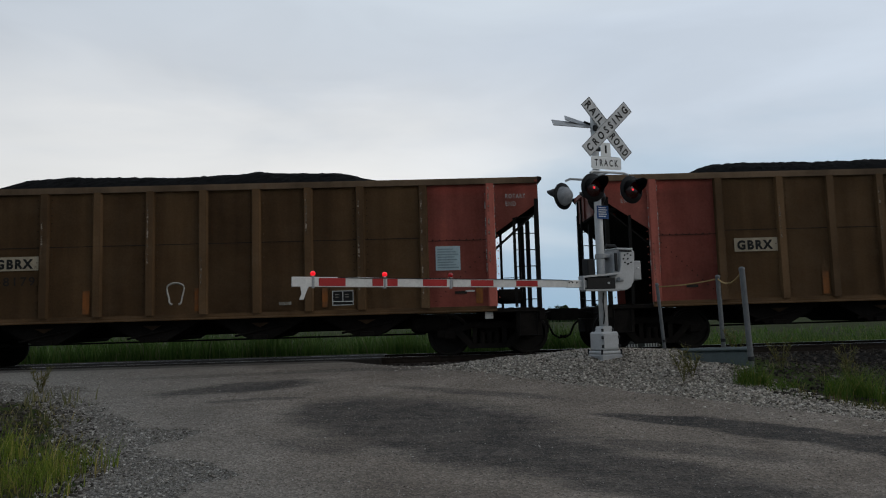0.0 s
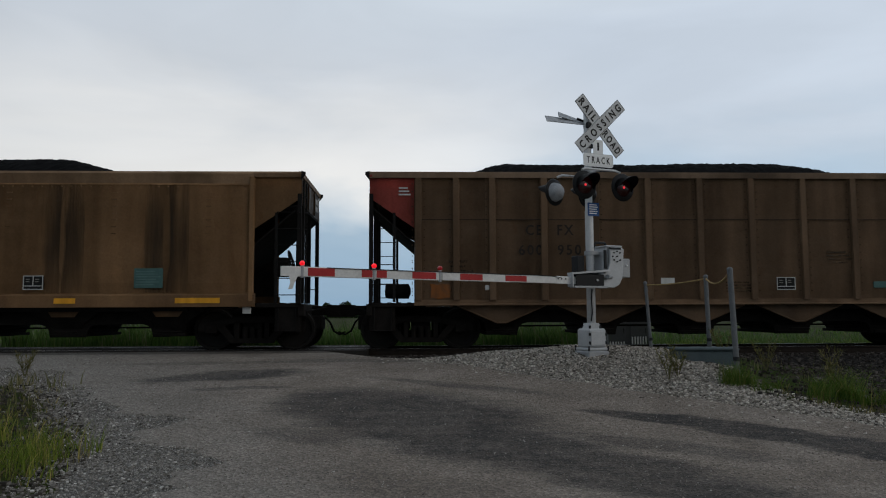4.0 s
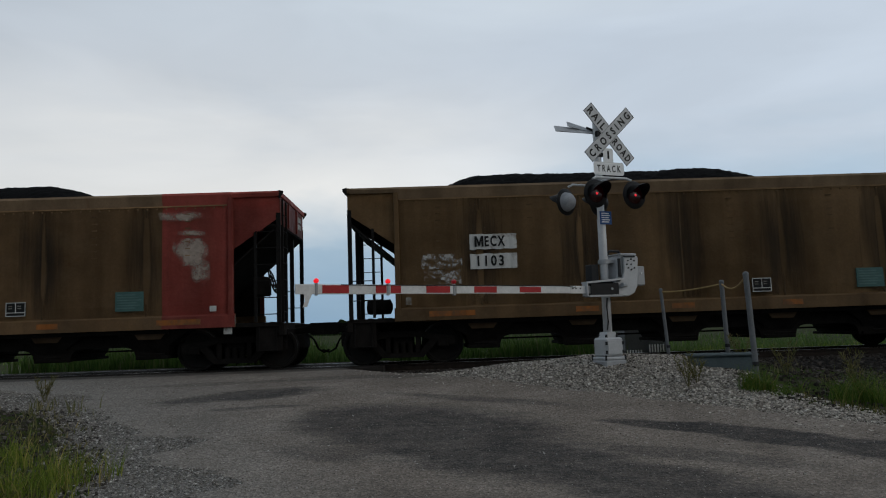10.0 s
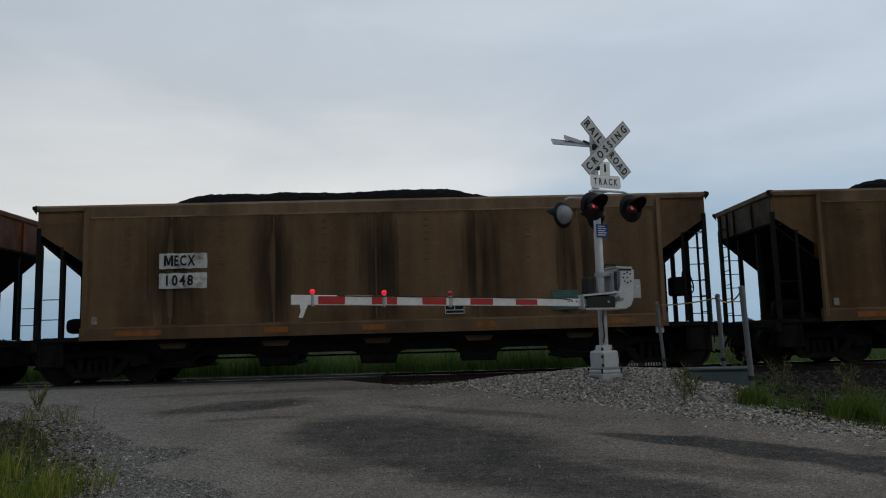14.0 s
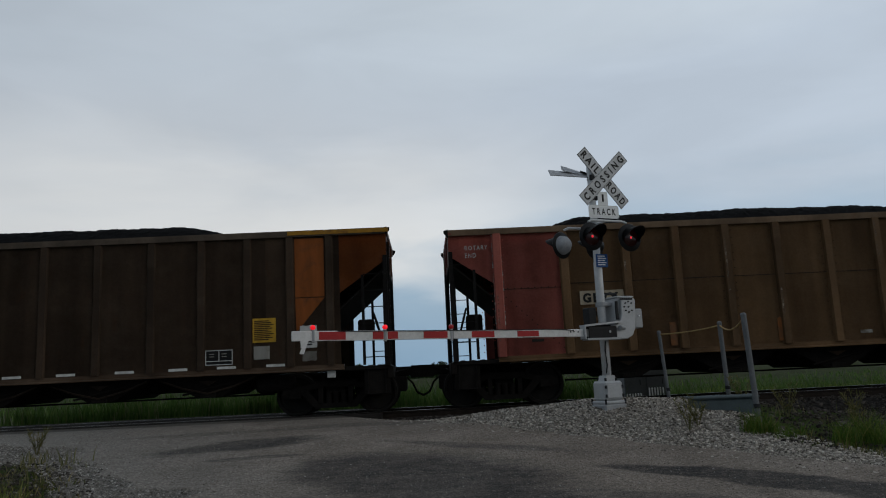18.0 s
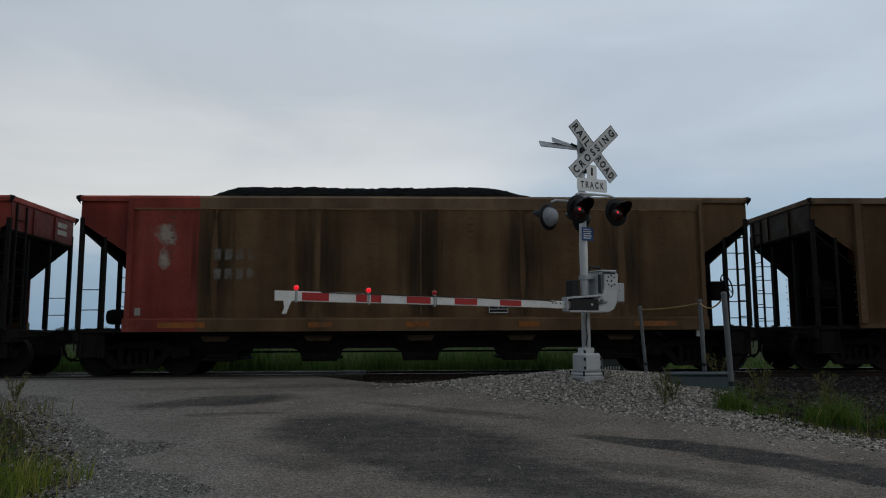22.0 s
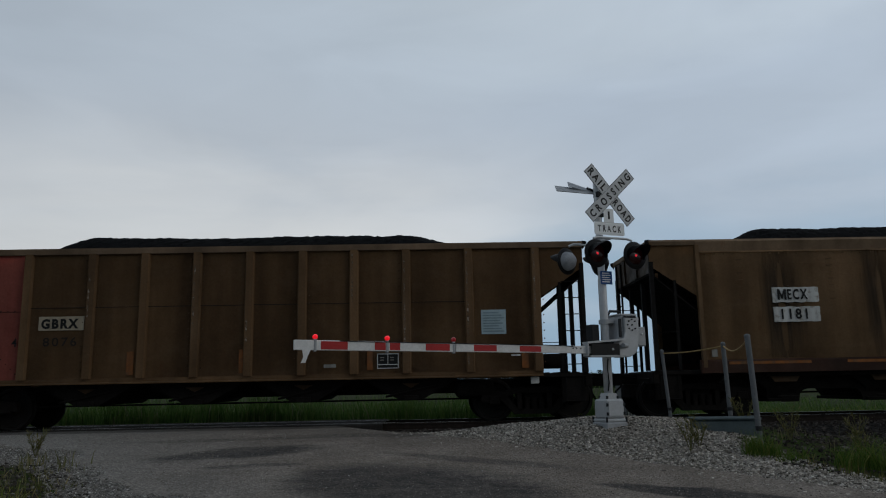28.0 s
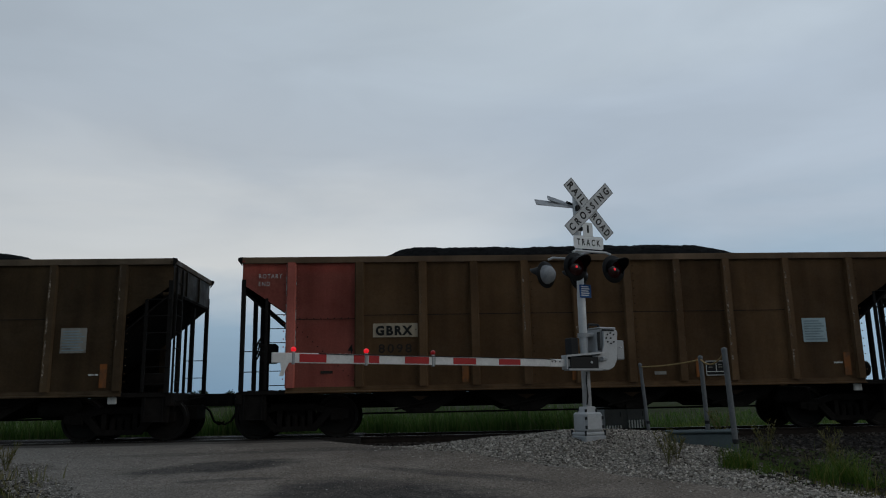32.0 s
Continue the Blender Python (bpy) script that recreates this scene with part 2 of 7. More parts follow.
M_CAR = mat_car_paint()
M_UNDER = mat_plain("near_black_steel", (0.0150, 0.0132, 0.0120), 0.92, 0.0, 0.4, 4.0, 0.3, spec=0.05)
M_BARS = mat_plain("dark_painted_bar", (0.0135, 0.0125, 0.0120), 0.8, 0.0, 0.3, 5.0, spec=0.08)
M_WHEEL = mat_plain("worn_wheel_steel", (0.016, 0.014, 0.012), 0.7, 0.2, 0.3, 5.0)
M_COAL = mat_plain("coal", (0.0060, 0.0060, 0.0064), 0.95, 0.0, 0.5, 5.0, 1.0, spec=0.03)
M_LABEL = mat_flaked("white_stencil_panel", (0.60, 0.60, 0.58), (0.20, 0.16, 0.12), 0.56, 0.66)
M_BLACK = mat_plain("black_stencil_paint", (0.012, 0.012, 0.012), 0.6)
M_FADED = mat_plain("faded_stencil_paint", (0.028, 0.022, 0.018), 0.7)
M_WHITE = mat_flaked("white_paint_patch", (0.66, 0.66, 0.63), (0.30, 0.26, 0.22), 0.60, 0.70)
M_GREYP = mat_flaked("grey_overpaint", (0.30, 0.29, 0.26), (0.13, 0.10, 0.07), 0.50, 0.64)
M_ORANGE = mat_flaked("orange_paint", (0.42, 0.135, 0.022), (0.16, 0.075, 0.035), 0.56, 0.70)
M_YELLOW = mat_flaked("yellow_paint", (0.56, 0.33, 0.035), (0.25, 0.13, 0.04), 0.60, 0.72)
M_BLUE = mat_flaked("blue_paint", (0.026, 0.072, 0.120), (0.07, 0.06, 0.05), 0.60, 0.72)
M_PLAC = mat_plain("pale_blue_placard", (0.40, 0.51, 0.55), 0.5, 0.0, 0.12, 3.0)
M_PRINT = mat_plain("grey_blue_print", (0.26, 0.34, 0.37), 0.6)
M_TEALP = mat_plain("pale_teal_print", (0.11, 0.19, 0.18), 0.6)
M_TEAL = mat_plain("teal_placard", (0.065, 0.135, 0.125), 0.5, 0.0, 0.2, 3.0)
M_SPRAY = mat_plain("silver_spray_paint", (0.44, 0.42, 0.38), 0.5, 0.0, 0.35, 3.0)

# ---------------------------------------------------------------- mesh tools


def mesh_of(name, bm, material, smooth=False):
    me = bpy.data.meshes.new(name)
    bm.to_mesh(me)
    bm.free()
    if material:
        me.materials.append(material)
    if smooth:
        me.polygons.foreach_set("use_smooth", [True] * len(me.polygons))
    return me


def part(name, bm, material, parent, label="", smooth=False, m=None):
    """Links a bmesh (or a finished mesh) as one object under a thing or a part."""
    me = bm if isinstance(bm, bpy.types.Mesh) else mesh_of(name, bm, material, smooth)
    ob = new(name, me)
    ob.parent = parent
    if m is not None:
        ob.matrix_basis = m
    return tagged(ob, label)


def thing(name, m, label, category, group="", kind=""):
    ob = new(name)
    ob.matrix_basis = m
    ob.empty_display_size = 0.2
    return tagged(ob, label, category, group, kind)


def box(x0, x1, y0, y1, z0, z1, bevel=0.0, bm=None):
    b = bmesh.new()
    bmesh.ops.create_cube(b, size=1)
    for v in b.verts:
        v.co = Vector(((x0 + x1) / 2 + v.co.x * (x1 - x0), (y0 + y1) / 2 + v.co.y * (y1 - y0), (z0 + z1) / 2 + v.co.z * (z1 - z0)))
    if bevel:
        bmesh.ops.bevel(b, geom=b.edges[:], offset=bevel, segments=1, affect="EDGES")
    return join(bm, b)


def join(bm, b):
    """Adds b to bm and returns bm (or b where bm is None)."""
    if bm is None:
        return b
    tmp = bpy.data.meshes.new("tmp")
    b.to_mesh(tmp)
    b.free()
    bm.from_mesh(tmp)
    bpy.data.meshes.remove(tmp)
    return bm


def rod(a, b_, r, seg=8, bm=None, r2=None):
    a, b_ = Vector(a), Vector(b_)
    d = b_ - a
    b = bmesh.new()
    bmesh.ops.create_cone(b, cap_ends=True, segments=seg, radius1=r, radius2=r if r2 is None else r2, depth=d.length)
    bmesh.ops.transform(b, matrix=Matrix.Translation((a + b_) / 2) @ d.to_track_quat("Z", "Y").to_matrix().to_4x4(), verts=b.verts)
    return join(bm, b)


def tube(points, r, seg=8, bm=None):
    """A round tube along points."""
    b = bmesh.new()
    rings = []
    pts = [Vector(p) for p in points]
    for i, p in enumerate(pts):
        d = (pts[min(i + 1, len(pts) - 1)] - pts[max(i - 1, 0)]).normalized()
        q = d.to_track_quat("Z", "Y")
        rings.append([b.verts.new(p + q @ Vector((r * math.cos(2 * math.pi * j / seg), r * math.sin(2 * math.pi * j / seg), 0))) for j in range(seg)])
    for s, t in zip(rings, rings[1:]):
        for j in range(seg):
            b.faces.new((s[j], s[(j + 1) % seg], t[(j + 1) % seg], t[j]))
    b.faces.new(rings[0][::-1])
    b.faces.new(rings[-1])
    return join(bm, b)


def prism(outline, axis, lo, hi, bm=None, bevel=0.0):
    """An outline (two coordinates a point) drawn out along axis from lo to hi."""
    b = bmesh.new()

    def at(p, w):
        return {"x": (w, p[0], p[1]), "y": (p[0], w, p[1]), "z": (p[0], p[1], w)}[axis]

    low, high = [b.verts.new(at(p, lo)) for p in outline], [b.verts.new(at(p, hi)) for p in outline]
    b.faces.new(low)
    b.faces.new(high[::-1])
    for i in range(len(outline)):
        j = (i + 1) % len(outline)
        b.faces.new((low[j], low[i], high[i], high[j]))
    bmesh.ops.recalc_face_normals(b, faces=b.faces[:])
    if bevel:
        bmesh.ops.bevel(b, geom=b.edges[:], offset=bevel, segments=1, affect="EDGES")
    return join(bm, b)


def lathe(profile, seg=24, bm=None, m=None):
    """A body of revolution about z from (radius, height) pairs."""
    b = bmesh.new()
    rings = []
    for r, z in profile:
        if r < 1e-5:
            rings.append([b.verts.new((0, 0, z))])
        else:
            rings.append([b.verts.new((r * math.cos(2 * math.pi * j / seg), r * math.sin(2 * math.pi * j / seg), z)) for j in range(seg)])
    for s, t in zip(rings, rings[1:]):
        for j in range(seg):
            k = (j + 1) % seg
            if len(s) == 1 and len(t) > 1:
                b.faces.new((s[0], t[k], t[j]))
            elif len(t) == 1 and len(s) > 1:
                b.faces.new((s[j], s[k], t[0]))
            elif len(s) > 1:
                b.faces.new((s[j], s[k], t[k], t[j]))
    bmesh.ops.recalc_face_normals(b, faces=b.faces[:])
    if m is not None:
        bmesh.ops.transform(b, matrix=m, verts=b.verts)
    return join(bm, b)


def mesh_np(name, verts, faces, material, smooth=False):
    me = bpy.data.meshes.new(name)
    me.from_pydata(np.asarray(verts).tolist(), [], np.asarray(faces).tolist() if not isinstance(faces, list) else faces)
    me.materials.append(material)
    if smooth:
        me.polygons.foreach_set("use_smooth", [True] * len(me.polygons))
    return me


TEXTS = {}


def text_mesh(words, height, material, stretch=1.0, bold=0.0, spacing=1.28):
    """Words in the built-in font as a flat mesh in the xz plane, lower left corner at the origin, read from -y."""
    key = (words, height, material.name, stretch, bold, spacing)
    if key not in TEXTS:
        cu = bpy.data.curves.new("words", "FONT")
        cu.body, cu.size, cu.offset, cu.extrude, cu.resolution_u, cu.space_character = words, 1.0, bold, 0.0, 3, spacing
        ob = bpy.data.objects.new("words", cu)
        me = bpy.data.meshes.new_from_object(ob)
        co = np.empty(len(me.vertices) * 3, np.float32)
        me.vertices.foreach_get("co", co)
        co = co.reshape(-1, 3)
        co -= co.min(0)
        k = height / max(co[:, 1].max(), 1e-3)
        co = np.stack((co[:, 0] * k * stretch, np.zeros(len(co)), co[:, 1] * k), 1)
        me.vertices.foreach_set("co", co.ravel().astype(np.float32))
        me.materials.clear()
        me.materials.append(material)
        me.update()
        bpy.data.objects.remove(ob)
        bpy.data.curves.remove(cu)
        TEXTS[key] = me
    return TEXTS[key]


def text_width(me):
    return max(v.co.x for v in me.vertices) if me.vertices else 0.0

# ---------------------------------------------------------------- ground, road, track
RAIL_N, RAIL_F = TRACK_Y0 - 0.753, TRACK_Y0 + 0.753


def ease(a, b, v):
    k = min(1.0, max(0.0, (v - a) / (b - a)))
    return k * k * (3 - 2 * k)


def road_right(y):
    """x of the road's right edge, which flares towards the camera."""
    return np.interp(y, (-40, 0, 3, 6, 8.75, 9.4, 10.3, 11.1, 12.2, 13.1, 14.3, 16.2, 22, 60), (60, 20, 14, 8.6, 5.6, 4.85, 3.75, 2.85, 1.30, 0.42, -0.28, -1.1, -4.0, -18))


def road_left(y):
    """x of the road's left edge."""
    return np.interp(y, (-40, 0, 4, 7.4, 9, 10.9, 12.3, 13.6, 15, 22, 60), (-6, -0.6, -1.2, -2.2, -3.1, -4.6, -5.6, -7.6, -9.6, -13, -30))


def ground_z(x, y):
    """Height of the ground; the rails' tops are at 0."""
    ramp = -0.03 - 0.80 * (1 - math.cos(math.pi * min(1.0, max(0.0, (15.0 - y) / 10.0)))) / 2
    z = ramp
    on_road = min(ease(-1.0, 0.8, x - road_left(y)), ease(-1.0, 0.8, road_right(y) - x))
    # gravel mound round the signal's foot
    z += (1 - on_road) * 0.29 * math.exp(-(((x - 3.3) / 2.6) ** 2 + ((y - 12.9) / 1.7) ** 2))
    # the strip beside the ballast lies lower, and the shoulders fall away
    if y > 12.5:
        z -= (1 - on_road) * 0.30 * ease(13.2, 15.6, y)
    z -= 0.25 * ease(4.5, 9.0, x) * ease(7.0, 10.0, y) * (1 - on_road)
    # far side: the bank drops to a field
    z -= (1 - on_road) * 0.45 * ease(20.0, 23.5, y) + on_road * 0.75 * ease(19.4, 23.5, y)
    if y < 15:
        z += (1 - on_road) * 0.05 * noise.noise((x * 0.5, y * 0.5, 3)) + 0.018 * noise.noise((x * 1.1, y * 1.1, 8))
    return z


def spaced(lo, hi, fine_lo, fine_hi, step):
    mid = list(np.arange(fine_lo, fine_hi + 1e-6, step))
    out, d, v = [], step, fine_hi
    while v < hi:
        d *= 1.35
        v += d
        out.append(min(v, hi))
    low, d, v = [], step, fine_lo
    while v > lo:
        d *= 1.35
        v -= d
        low.append(max(v, lo))
    return low[::-1] + mid + out


def sheet(name, xs, ys, keep, lift, material, label, category):
    """A sheet over the ground, of the grid cells that keep() accepts."""
    ids, verts, faces = {}, [], []

    def at(i, j):
        if (i, j) not in ids:
            ids[(i, j)] = len(verts)
            x, y = xs[i], ys[j]
            verts.append((x, y, ground_z(x, y) + (lift(x, y) if callable(lift) else lift)))
        return ids[(i, j)]

    for i in range(len(xs) - 1):
        for j in range(len(ys) - 1):
            if keep((xs[i] + xs[i + 1]) / 2, (ys[j] + ys[j + 1]) / 2):
                faces.append((at(i, j), at(i + 1, j), at(i + 1, j + 1), at(i, j + 1)))
    return tagged(new(name, mesh_np(name, verts, faces, material, True)), label, category, kind="structure")


def mat_ground():
    k = Mat("rough_grass_and_soil", 0.95, 0.0, 0.02)
    v = k.vec()
    c = k.ramp(k.noise(v, 0.35, 6, 0.6), [(0.3, (0.022, 0.036, 0.010)), (0.5, (0.034, 0.052, 0.014)), (0.7, (0.060, 0.068, 0.024))])
    c = k.mix(k.ramp(k.noise(v, 2.5, 6), [(0.45, 0.0), (0.62, 1.0)]), c, (0.048, 0.040, 0.030))
    return k.base(c).bump(k.noise(v, 18, 6), 0.7, 0.05).m


def mat_road():
    """Old asphalt strewn with crushed stone: grey, oily dark patches in the wheel tracks, pale dusty edges."""
    k = Mat("worn_asphalt", 0.86, 0.0, 0.3)
    v = k.vec()
    c = k.ramp(k.noise(v, 0.8, 7, 0.62, 0.5), [(0.3, (0.132, 0.108, 0.088)), (0.5, (0.190, 0.158, 0.131)), (0.75, (0.262, 0.226, 0.192))])
    # patches of bitumen, each with its own outline, dragged out along the wheel tracks
    def run(lengthwise, across):
        mp = k.n.new("ShaderNodeMapping")
        mp.inputs["Rotation"].default_value, mp.inputs["Scale"].default_value = (0, 0, radians(27)), (lengthwise, across, 1.0)
        k.l.new(k.co.outputs["Object"], mp.inputs[0])
        return mp.outputs[0]

    wob = k.noise(run(0.45, 1.7), 1.3, 10, 0.78, 0.4)
    drag = k.ramp(k.noise(run(0.9, 2.6), 1.5, 9, 0.75, 0.3), [(0.34, 0.68), (0.56, 1.0)])
    c = k.mix(0.5, c, k.ramp(k.noise(run(0.5, 1.6), 1.0, 8, 0.70, 0.3), [(0.32, 0.74), (0.68, 1.20)]), "MULTIPLY")

    def blot(x, y, rx, ry, turn, strength, soft):
        mp = k.n.new("ShaderNodeMapping")
        mp.vector_type = "TEXTURE"
        mp.inputs["Location"].default_value = (x, y, -0.4)
        mp.inputs["Rotation"].default_value = (0, 0, radians(turn))
        mp.inputs["Scale"].default_value = (rx * 0.78, ry * 0.78, 5.0)
        k.l.new(k.co.outputs["Object"], mp.inputs[0])
        ln = k.n.new("ShaderNodeVectorMath")
        ln.operation = "LENGTH"
        k.l.new(mp.outputs[0], ln.inputs[0])
        ad = k.n.new("ShaderNodeMath")
        ad.operation = "MULTIPLY_ADD"
        ad.inputs[1].default_value = -2.5
        k.l.new(wob, ad.inputs[0])
        k.l.new(ln.outputs["Value"], ad.inputs[2])
        return k.ramp(ad.outputs[0], [(0.0, strength), (soft * 1.5, 0.0)])

    # grey crushed stone worked into the road along its left side
    side = k.n.new("ShaderNodeVectorMath")
    side.operation = "DOT_PRODUCT"
    side.inputs[1].default_value = (0.92, 0.38, 0.0)
    k.l.new(k.co.outputs["Object"], side.inputs[0])
    edge = k.n.new("ShaderNodeMath")
    edge.operation = "MULTIPLY_ADD"
    edge.inputs[1].default_value = -2.4
    k.l.new(k.noise(v, 0.9, 8, 0.7), edge.inputs[0])
    k.l.new(side.outputs["Value"], edge.inputs[2])
    shift = k.n.new("ShaderNodeMapRange")
    shift.inputs["From Min"].default_value, shift.inputs["From Max"].default_value = -2.2, 1.4
    shift.inputs["To Min"].default_value, shift.inputs["To Max"].default_value = 1.0, 0.0
    k.l.new(edge.outputs[0], shift.inputs["Value"])
    c = k.mix(shift.outputs[0], c, k.mix(k.noise(v, 3.0, 6, 0.7), (0.165, 0.150, 0.132), (0.285, 0.265, 0.240)))
    clump = k.ramp(k.noise(v, 4.5, 9, 0.80, 0.3), [(0.36, 0.60), (0.54, 1.0)])
    dark = None
    for spec in PATCHES:
        f = blot(*spec)
        dark = f if dark is None else k.mix(1.0, dark, f, "LIGHTEN")
    grain = k.ramp(k.noise(v, 26, 5, 0.7), [(0.22, 0.55), (0.50, 1.0)])
    c = k.mix(k.mix(1.0, k.mix(1.0, k.mix(1.0, dark, clump, "MULTIPLY"), drag, "MULTIPLY"), grain, "MULTIPLY"), c, (0.026, 0.024, 0.0235))
    # loose chippings bedded in the surface
    cell = k.voronoi(v, 42)
    c = k.mix(0.75, c, k.ramp(cell, [(0.0, 0.45), (0.5, 0.95), (1.0, 1.75)]), "MULTIPLY")
    c = k.mix(0.5, c, k.ramp(k.noise(v, 90, 3, 0.7), [(0.3, 0.6), (0.7, 1.35)]), "MULTIPLY")
    return k.base(c).bump(k.mix(0.5, k.voronoi(v, 42, "Distance"), k.noise(v, 11, 6, 0.7)), 1.0, 0.028).m


def mat_gravel(name, a, b, scale=24.0):
    k = Mat(name, 0.9, 0.0, 0.25)
    v = k.vec()
    cell = k.voronoi(v, scale)
    c = k.mix(k.ramp(cell, [(0.1, 0.0), (0.9, 1.0)]), a, b)
    c = k.mix(1.0, c, k.ramp(k.voronoi(v, scale, "Distance"), [(0.05, 1.15), (0.55, 0.35)]), "MULTIPLY")
    c = k.mix(1.0, c, k.ramp(k.noise(v, 0.9, 6), [(0.3, 0.78), (0.7, 1.15)]), "MULTIPLY")
    return k.base(c).bump(k.voronoi(v, scale, "Distance"), 1.0, 0.03).m


# oily bitumen patches on the road, and the train's painted shadow line at (-6.0, 16.1): x, y, half length, half width,
# turn, strength, softness
PATCHES = ((-2.9, 12.0, 1.0, 0.34, 16, 0.95, 0.5), (-2.5, 11.05, 0.6, 0.10, 4, 0.7, 0.4), (-0.9, 10.1, 0.75, 0.62, -22, 0.9, 0.6), (0.1, 9.35, 1.35, 0.85, -38, 0.95, 0.6),
           (0.9, 8.2, 1.25, 0.62, -38, 0.95, 0.55), (1.9, 7.2, 1.3, 0.50, -40, 0.9, 0.5), (2.9, 9.25, 0.85, 0.20, -24, 1.0, 0.22), (3.9, 8.6, 1.0, 0.32, -36, 1.0, 0.22),
           (4.9, 7.7, 1.2, 0.38, -42, 1.0, 0.22), (6.4, 6.2, 1.8, 0.50, -44, 0.9, 0.5), (0.7, 11.1, 1.2, 0.13, -26, 0.6, 0.5), (-0.6, 13.6, 1.3, 0.22, -8, 0.5, 0.5),
           (-3.2, 13.4, 1.6, 0.16, 6, 0.45, 0.5), (-6.0, 16.1, 5.0, 0.45, 0, 0.8, 0.5), (2.6, 8.1, 0.9, 0.20, -30, 0.6, 0.6), (-1.2, 8.6, 0.5, 0.2, -20, 0.5, 0.6))
M_GROUND, M_ROAD = mat_ground(), mat_road()
M_GRAVEL = mat_gravel("pale_crushed_limestone", (0.30, 0.265, 0.225), (0.60, 0.55, 0.485), 30)
M_GRAVELF = mat_gravel("fine_grey_gravel", (0.22, 0.20, 0.175), (0.44, 0.415, 0.385), 42)
M_BALLAST = mat_gravel("dark_track_ballast", (0.020, 0.018, 0.017), (0.075, 0.067, 0.062), 16)
M_TIE = mat_plain("weathered_tie_wood", (0.024, 0.020, 0.017), 0.9, 0.0, 0.4, 3.0, 0.6)
M_RAIL = mat_plain("rusty_rail_side", (0.026, 0.019, 0.015), 0.8, 0.0, 0.4, 8.0, 0.3)
M_RAILTOP = mat_plain("polished_rail_head", (0.42, 0.42, 0.43), 0.28, 0.9, 0.15, 4.0, 0.05)

def under_paving(x, y):
    """The soil lies a hand lower under the road and the gravel."""
    if -39 < y < 27 and np.interp(y, (-39, -2, 5, 7.4, 9, 10.2, 11.3, 12, 13.4, 16, 27), (-8, -2.0, -2.2, -2.8, -3.45, -4.05, -4.9, -7.0, -11.4, -12, -15)) < x < np.interp(y, (-39, -2, 5, 8, 9.4, 10.4, 11.5, 13.3, 16, 27), (63, 23, 10.9, 6.8, 5.4, 4.4, 4.2, 4.4, 0.5, -5)):
        return -0.12
    return 0.0


far_xs, far_ys = spaced(-2600, 2600, -16, 18, 0.4), spaced(-400, 4200, 2, 27, 0.4)
sheet("ground", far_xs, far_ys, lambda x, y: True, under_paving, M_GROUND, "grassy ground and flat field reaching the horizon", "ground")


def rough(y, k, amp=1.0):
    """An uneven edge."""
    return amp * (0.16 * noise.noise((y * 0.9, k, 0.5)) + 0.10 * noise.noise((y * 2.7, k, 1.5)) + 0.06 * noise.noise((y * 7.0, k, 2.5)))


def strip(name, ys, left, right, cols, lift, material, label, category, skip=()):
    """A sheet between two edges, row by row along y."""
    verts, faces = [], []
    for y in ys:
        a, b_ = left(y), right(y)
        for i in range(cols + 1):
            x = a + (b_ - a) * i / cols
            verts.append((x, y, ground_z(x, y) + lift * (0.2 if i in (0, cols) else 1.0)))
    n = cols + 1
    for j in range(len(ys) - 1):
        mid = (ys[j] + ys[j + 1]) / 2
        if any(abs(mid - s_) < 0.06 for s_ in skip):
            continue
        faces += [(j * n + i, j * n + i + 1, (j + 1) * n + i + 1, (j + 1) * n + i) for i in range(cols)]
    return tagged(new(name, mesh_np(name, verts, faces, material, True)), label, category, kind="structure")


def gravel_right(y):
    return np.interp(y, (-40, -2, 5, 8, 9.4, 10.4, 11.5, 13.3, 16), (66, 24, 11.5, 7.4, 6.0, 5.0, 4.8, 5.0, 3.4))


def gravel_left(y):
    return np.interp(y, (-40, -2, 5, 7.4, 8, 9, 10.2, 11.3, 12, 13.4, 16), (-9, -2.6, -2.8, -3.4, -3.6, -4.05, -4.65, -5.5, -7.6, -12, -16))


g_ys = list(np.arange(-39.5, -2.2, 1.0)) + list(np.arange(-2, 15.95, 0.13))
strip("gravel_shoulder", g_ys, lambda y: road_right(y) - 0.7, lambda y: gravel_right(y) + rough(y, 3, 1.8), 34, 0.010, M_GRAVEL, "pale crushed limestone shoulder round the signal", "gravel")
strip("gravel_shoulder", g_ys, lambda y: gravel_left(y) + rough(y, 5, 2.2), lambda y: road_left(y) + 0.9, 34, 0.010, M_GRAVELF, "fine grey gravel shoulder along the road", "gravel")
r_ys = sorted(list(np.arange(-39.5, -8, 1.0)) + list(np.arange(-8, 27, 0.16)) + [RAIL_N - 0.055, RAIL_N + 0.055, RAIL_F - 0.055, RAIL_F + 0.055])
strip("road", r_ys, lambda y: road_left(y) + rough(y, 8, 4.5), lambda y: road_right(y) + rough(y, 11, 1.5), 60, 0.022, M_ROAD, "worn grey asphalt road with dark oily patches", "road", (RAIL_N, RAIL_F))

# ballast bed, ties and rails along the whole line
bed = bmesh.new()
for a, b_ in ((-300.0, -11.0), (-0.9, 560.0)):
    prism([(TRACK_Y0 - 2.9, -0.75), (TRACK_Y0 - 1.75, -0.17), (TRACK_Y0 + 1.75, -0.17), (TRACK_Y0 + 2.9, -0.75)], "x", a, b_, bed)
tagged(new("ballast_bed", mesh_of("ballast_bed", bed, M_BALLAST)), "dark stone ballast under the track", "ballast", kind="structure")
rail_outline = [(-0.070, -0.172), (0.070, -0.172), (0.070, -0.160), (0.012, -0.142), (0.009, -0.045), (0.036, -0.034), (0.036, -0.004), (0.028, 0.0), (-0.028, 0.0), (-0.036, -0.004), (-0.036, -0.034), (-0.009, -0.045), (-0.012, -0.142), (-0.070, -0.160)]
